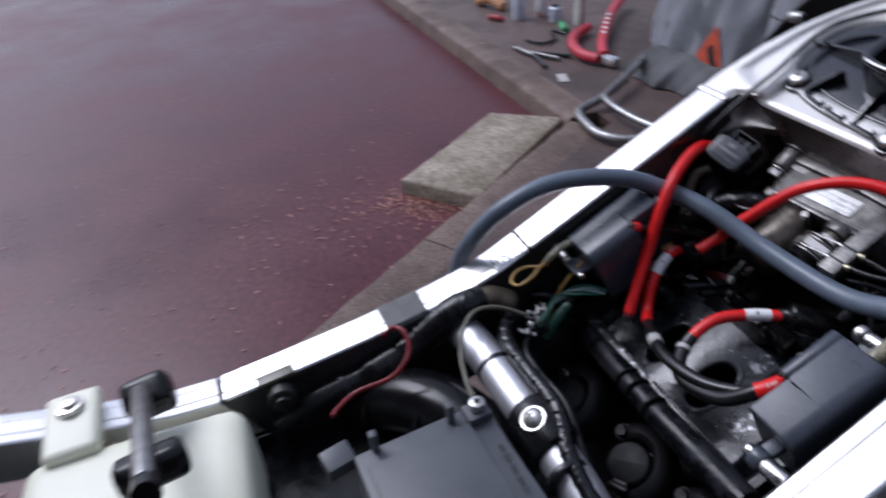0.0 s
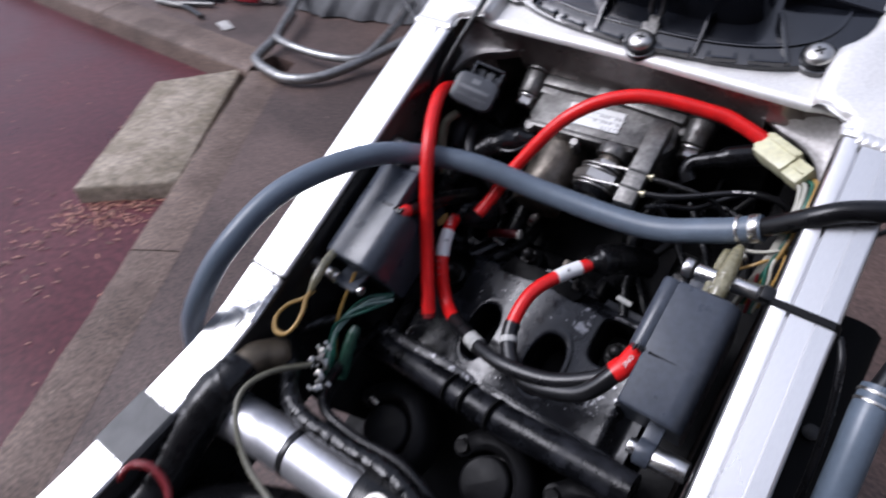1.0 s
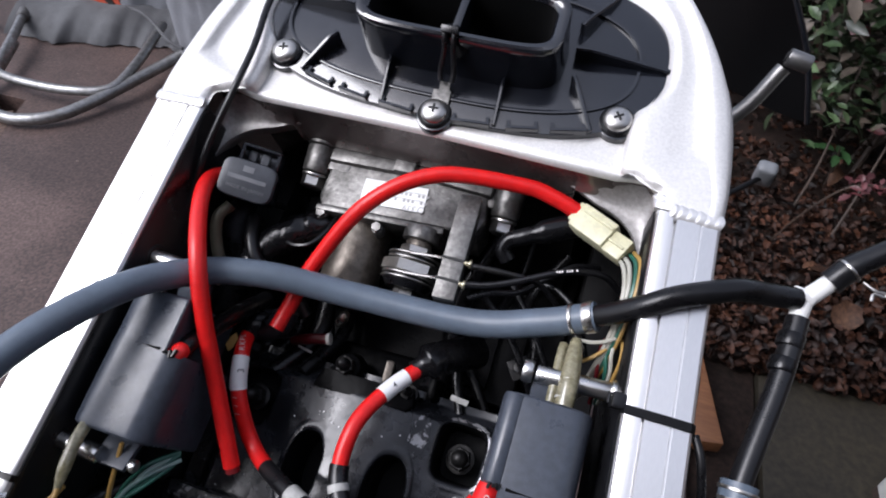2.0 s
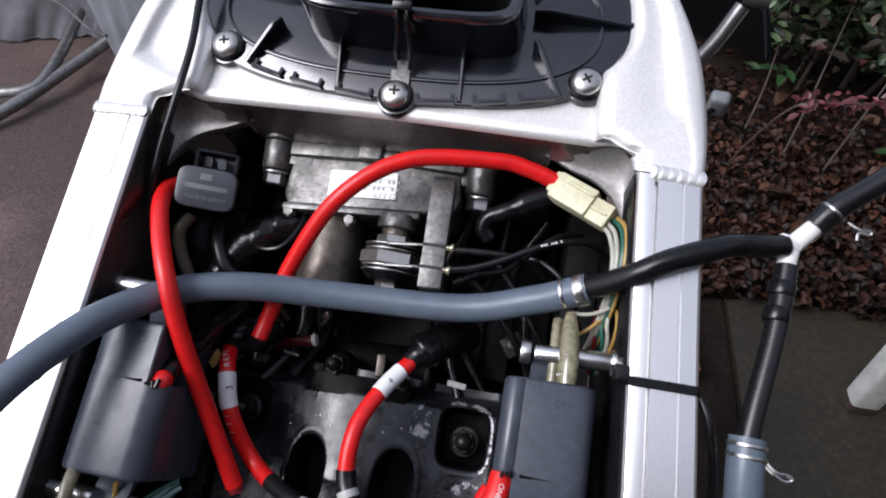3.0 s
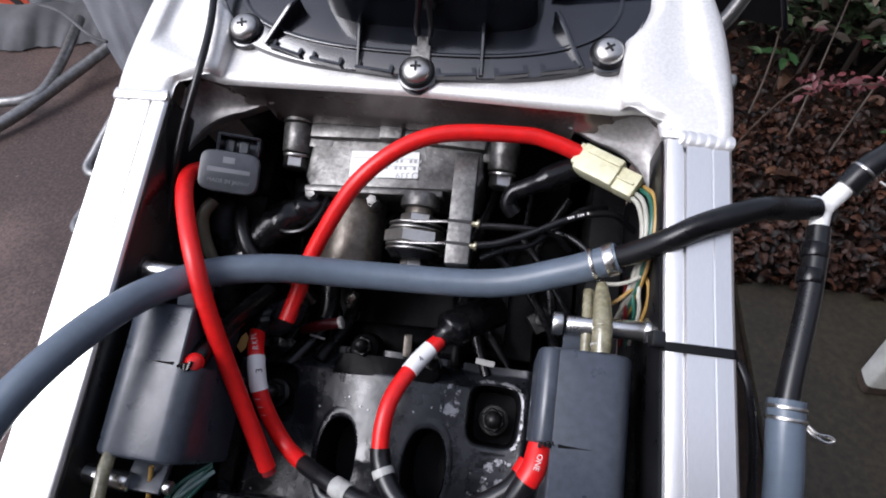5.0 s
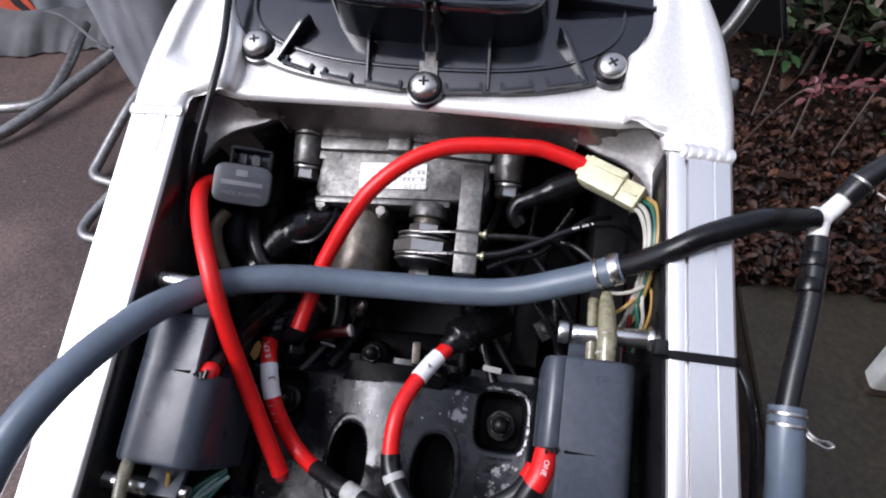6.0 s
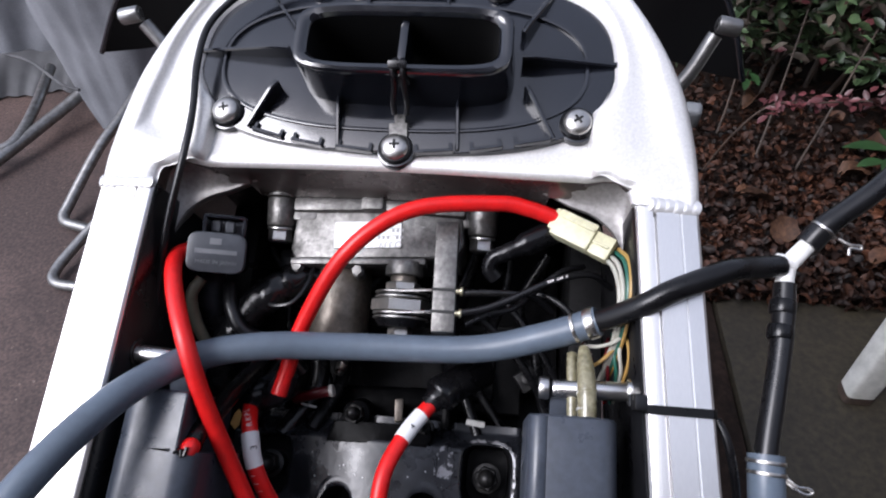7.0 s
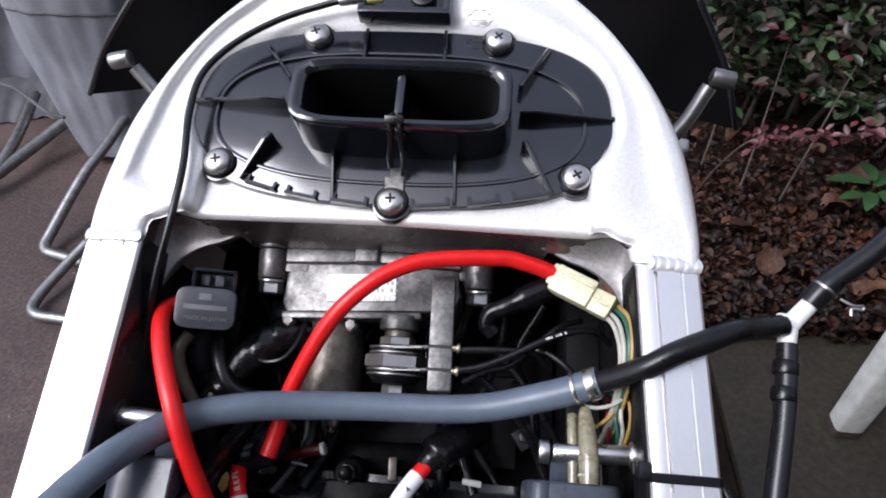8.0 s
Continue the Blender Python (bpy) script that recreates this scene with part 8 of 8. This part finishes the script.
v_, f_ = leaf_cloud("needles", 300, beside_slab, 0.021, RUSSET, 9, 0.22, 0.12, 0.06)
ob = mesh_from("needle_drift", v_, f_, RUSSET, base=(-1.4, 0.1, DRIVE))
tagged(ob, "drift of russet needles against the loose slab", "fallen leaves", kind="stuff")


def shrub(x, y, h, spread, seed, leaves, label, low=0.35):
    """A shrub: bare tapered stems that fork, and crowns of many small leaves in uneven clumps."""
    rnd = random.Random(seed)
    ob = thing("shrub", (x, y, 0), label, "shrub", WORLD, "shrubs")
    tips = []
    for k in range(9):
        bm = bmesh.new()
        a = rnd.uniform(0, 2 * math.pi)
        lean = rnd.uniform(0.2, 1.0) * spread
        end = Vector((x + lean * math.cos(a), y + lean * math.sin(a), h * rnd.uniform(0.6, 1.0)))
        start = Vector((x + rnd.uniform(-0.12, 0.12), y + rnd.uniform(-0.12, 0.12), -0.02))
        mid = start.lerp(end, 0.5) + Vector((rnd.uniform(-0.05, 0.05), rnd.uniform(-0.05, 0.05), 0.03))
        L = spline([start, mid, end], 6)
        tube(bm, L, [0.008 - 0.0055 * i / 12 for i in range(13)], 7)
        for f in range(8):
            s = L[rnd.randrange(2, 12)]
            e = s + Vector((rnd.uniform(-0.22, 0.22), rnd.uniform(-0.22, 0.22), rnd.uniform(-0.04, 0.20)))
            tube(bm, [s, s.lerp(e, 0.5) + Vector((0, 0, 0.01)), e], [0.0035, 0.0025, 0.0015], 5)
            tips.append(e)
        tips.append(end)
        part("stem", bm, STEM, ob)
    for nm, count, size, m, sd in leaves:
        def spot(rng):
            c = tips[int(rng.integers(len(tips)))]
            return (c.x + rng.normal(0, 0.07), c.y + rng.normal(0, 0.07), max(low * h, c.z + rng.normal(0, 0.055)))
        v_, f_ = leaf_cloud(nm, count, spot, size, m, sd, 0.42, 0.55)
        tagged(mesh_from(nm, v_, f_, m, ob, (x, y, 0)), kind="stuff")
    return ob


def leafset(k, n):
    return (("crown", int(n * 1.0), 0.044, LEAF, 20 + k), ("bronze_leaf_mass", int(n * 0.6), 0.042, LEAF_PALE, 60 + k), ("red_leaf_mass", n // 8, 0.038, LEAF_RED, 90 + k))


for k, (x, y, h, sp, n, low) in enumerate(((0.80, 1.50, 0.66, 0.40, 3200, 0.28), (1.15, 1.42, 0.68, 0.42, 3400, 0.28), (1.55, 1.40, 0.72, 0.45, 2800, 0.28), (0.52, 1.90, 0.70, 0.40, 2200, 0.30), (1.02, 1.62, 0.95, 0.45, 2400, 0.40),
                                           (0.95, 2.05, 0.85, 0.45, 2000, 0.20), (1.50, 2.00, 0.90, 0.48, 2000, 0.20), (0.55, 2.60, 1.1, 0.55, 2200, 0.10), (1.20, 2.75, 1.2, 0.6, 2200, 0.10), (1.95, 2.40, 1.2, 0.6, 2200, 0.10))):
    shrub(x, y, h, sp, k + 1, leafset(k, n), "leafy green and bronze shrub over the flower bed", low)

# a young bright plant at the edge of the bed, and a twig of red leaves
def seedling(x, y, h, count, reach, seed, label):
    """A thin stem with a whorl of broad, drooping, folded leaves."""
    rnd_p = random.Random(seed)
    plant = thing("seedling", (x, y, 0.0), label, "plant", WORLD, "young plants")
    bm = bmesh.new()
    top = Vector((x - 0.03, y - 0.05, h))
    tube(bm, spline([(x, y, 0.0), (x - 0.01, y - 0.02, h * 0.5), top], 5), [0.004 - 0.0002 * k for k in range(11)], 7)
    part("stem", bm, STEM, plant)
    for k in range(count):
        a = 2 * math.pi * k / count + rnd_p.uniform(-0.3, 0.3)
        c = top - Vector((0, 0, rnd_p.uniform(0, 0.03)))
        d = Vector((math.cos(a), math.sin(a), rnd_p.uniform(0.0, 0.3)))
        q = Vector((-math.sin(a), math.cos(a), 0))
        long = reach * rnd_p.uniform(0.75, 1.1)
        bm = bmesh.new()
        rows = []
        for j in range(7):
            t = j / 6
            w = long * 0.21 * math.sin(math.pi * (t * 0.92 + 0.06)) ** 0.8
            p = c + d * (0.012 + long * t) + Vector((0, 0, -0.30 * long * t * t))
            rows.append([p - q * w + Vector((0, 0, 0.22 * w)), p, p + q * w + Vector((0, 0, 0.22 * w))])
        skin(bm, rows, False, False)
        part("leaf", bm, LEAF_BRIGHT, plant)


seedling(0.90, 1.03, 0.14, 7, 0.085, 1, "young plant with broad bright green leaves")
seedling(0.66, 1.34, 0.15, 6, 0.055, 2, "small sprig of bright green leaves")
twig = thing("red_twig", (0.52, 1.00, 0.0), "thin twig carrying a row of reddish leaves", "twig", WORLD)
bm = bmesh.new()
L = spline([(0.50, 1.04, 0.0), (0.53, 1.00, 0.15), (0.58, 0.985, 0.24), (0.66, 0.985, 0.25), (0.76, 0.99, 0.255), (0.86, 1.00, 0.26)], 8)
tube(bm, L, 0.0022, 6)
part("stem", bm, STEM, twig)
v_, f_ = leaf_cloud("leaves", 120, lambda r: tuple(L[int(r.integers(16, len(L)))] + Vector((r.normal(0, 0.008), r.normal(0, 0.012), r.normal(0, 0.010)))), 0.024, LEAF_RED, 77, 0.5, 0.5)
tagged(mesh_from("foliage", v_, f_, LEAF_RED, twig, (0.52, 1.00, 0.0)), kind="stuff")
for k, (a, b, c) in enumerate((((0.70, 1.02, 0.0), (0.78, 1.12, 0.18), (0.86, 1.22, 0.40)), ((0.55, 1.15, 0.0), (0.58, 1.22, 0.15), (0.60, 1.35, 0.35)), ((0.62, 1.05, 0.0), (0.66, 1.14, 0.12), (0.72, 1.30, 0.35)), ((0.95, 1.10, 0.0), (1.00, 1.16, 0.2), (1.02, 1.3, 0.4)))):
    bm = bmesh.new()
    tube(bm, spline([a, b, c], 5), [0.0036 - 0.0002 * i for i in range(11)], 7)
    solo("bare_stem", bm, STEM, a, "bare brown stem rising from the bed", "stem", WORLD, "bare stems")
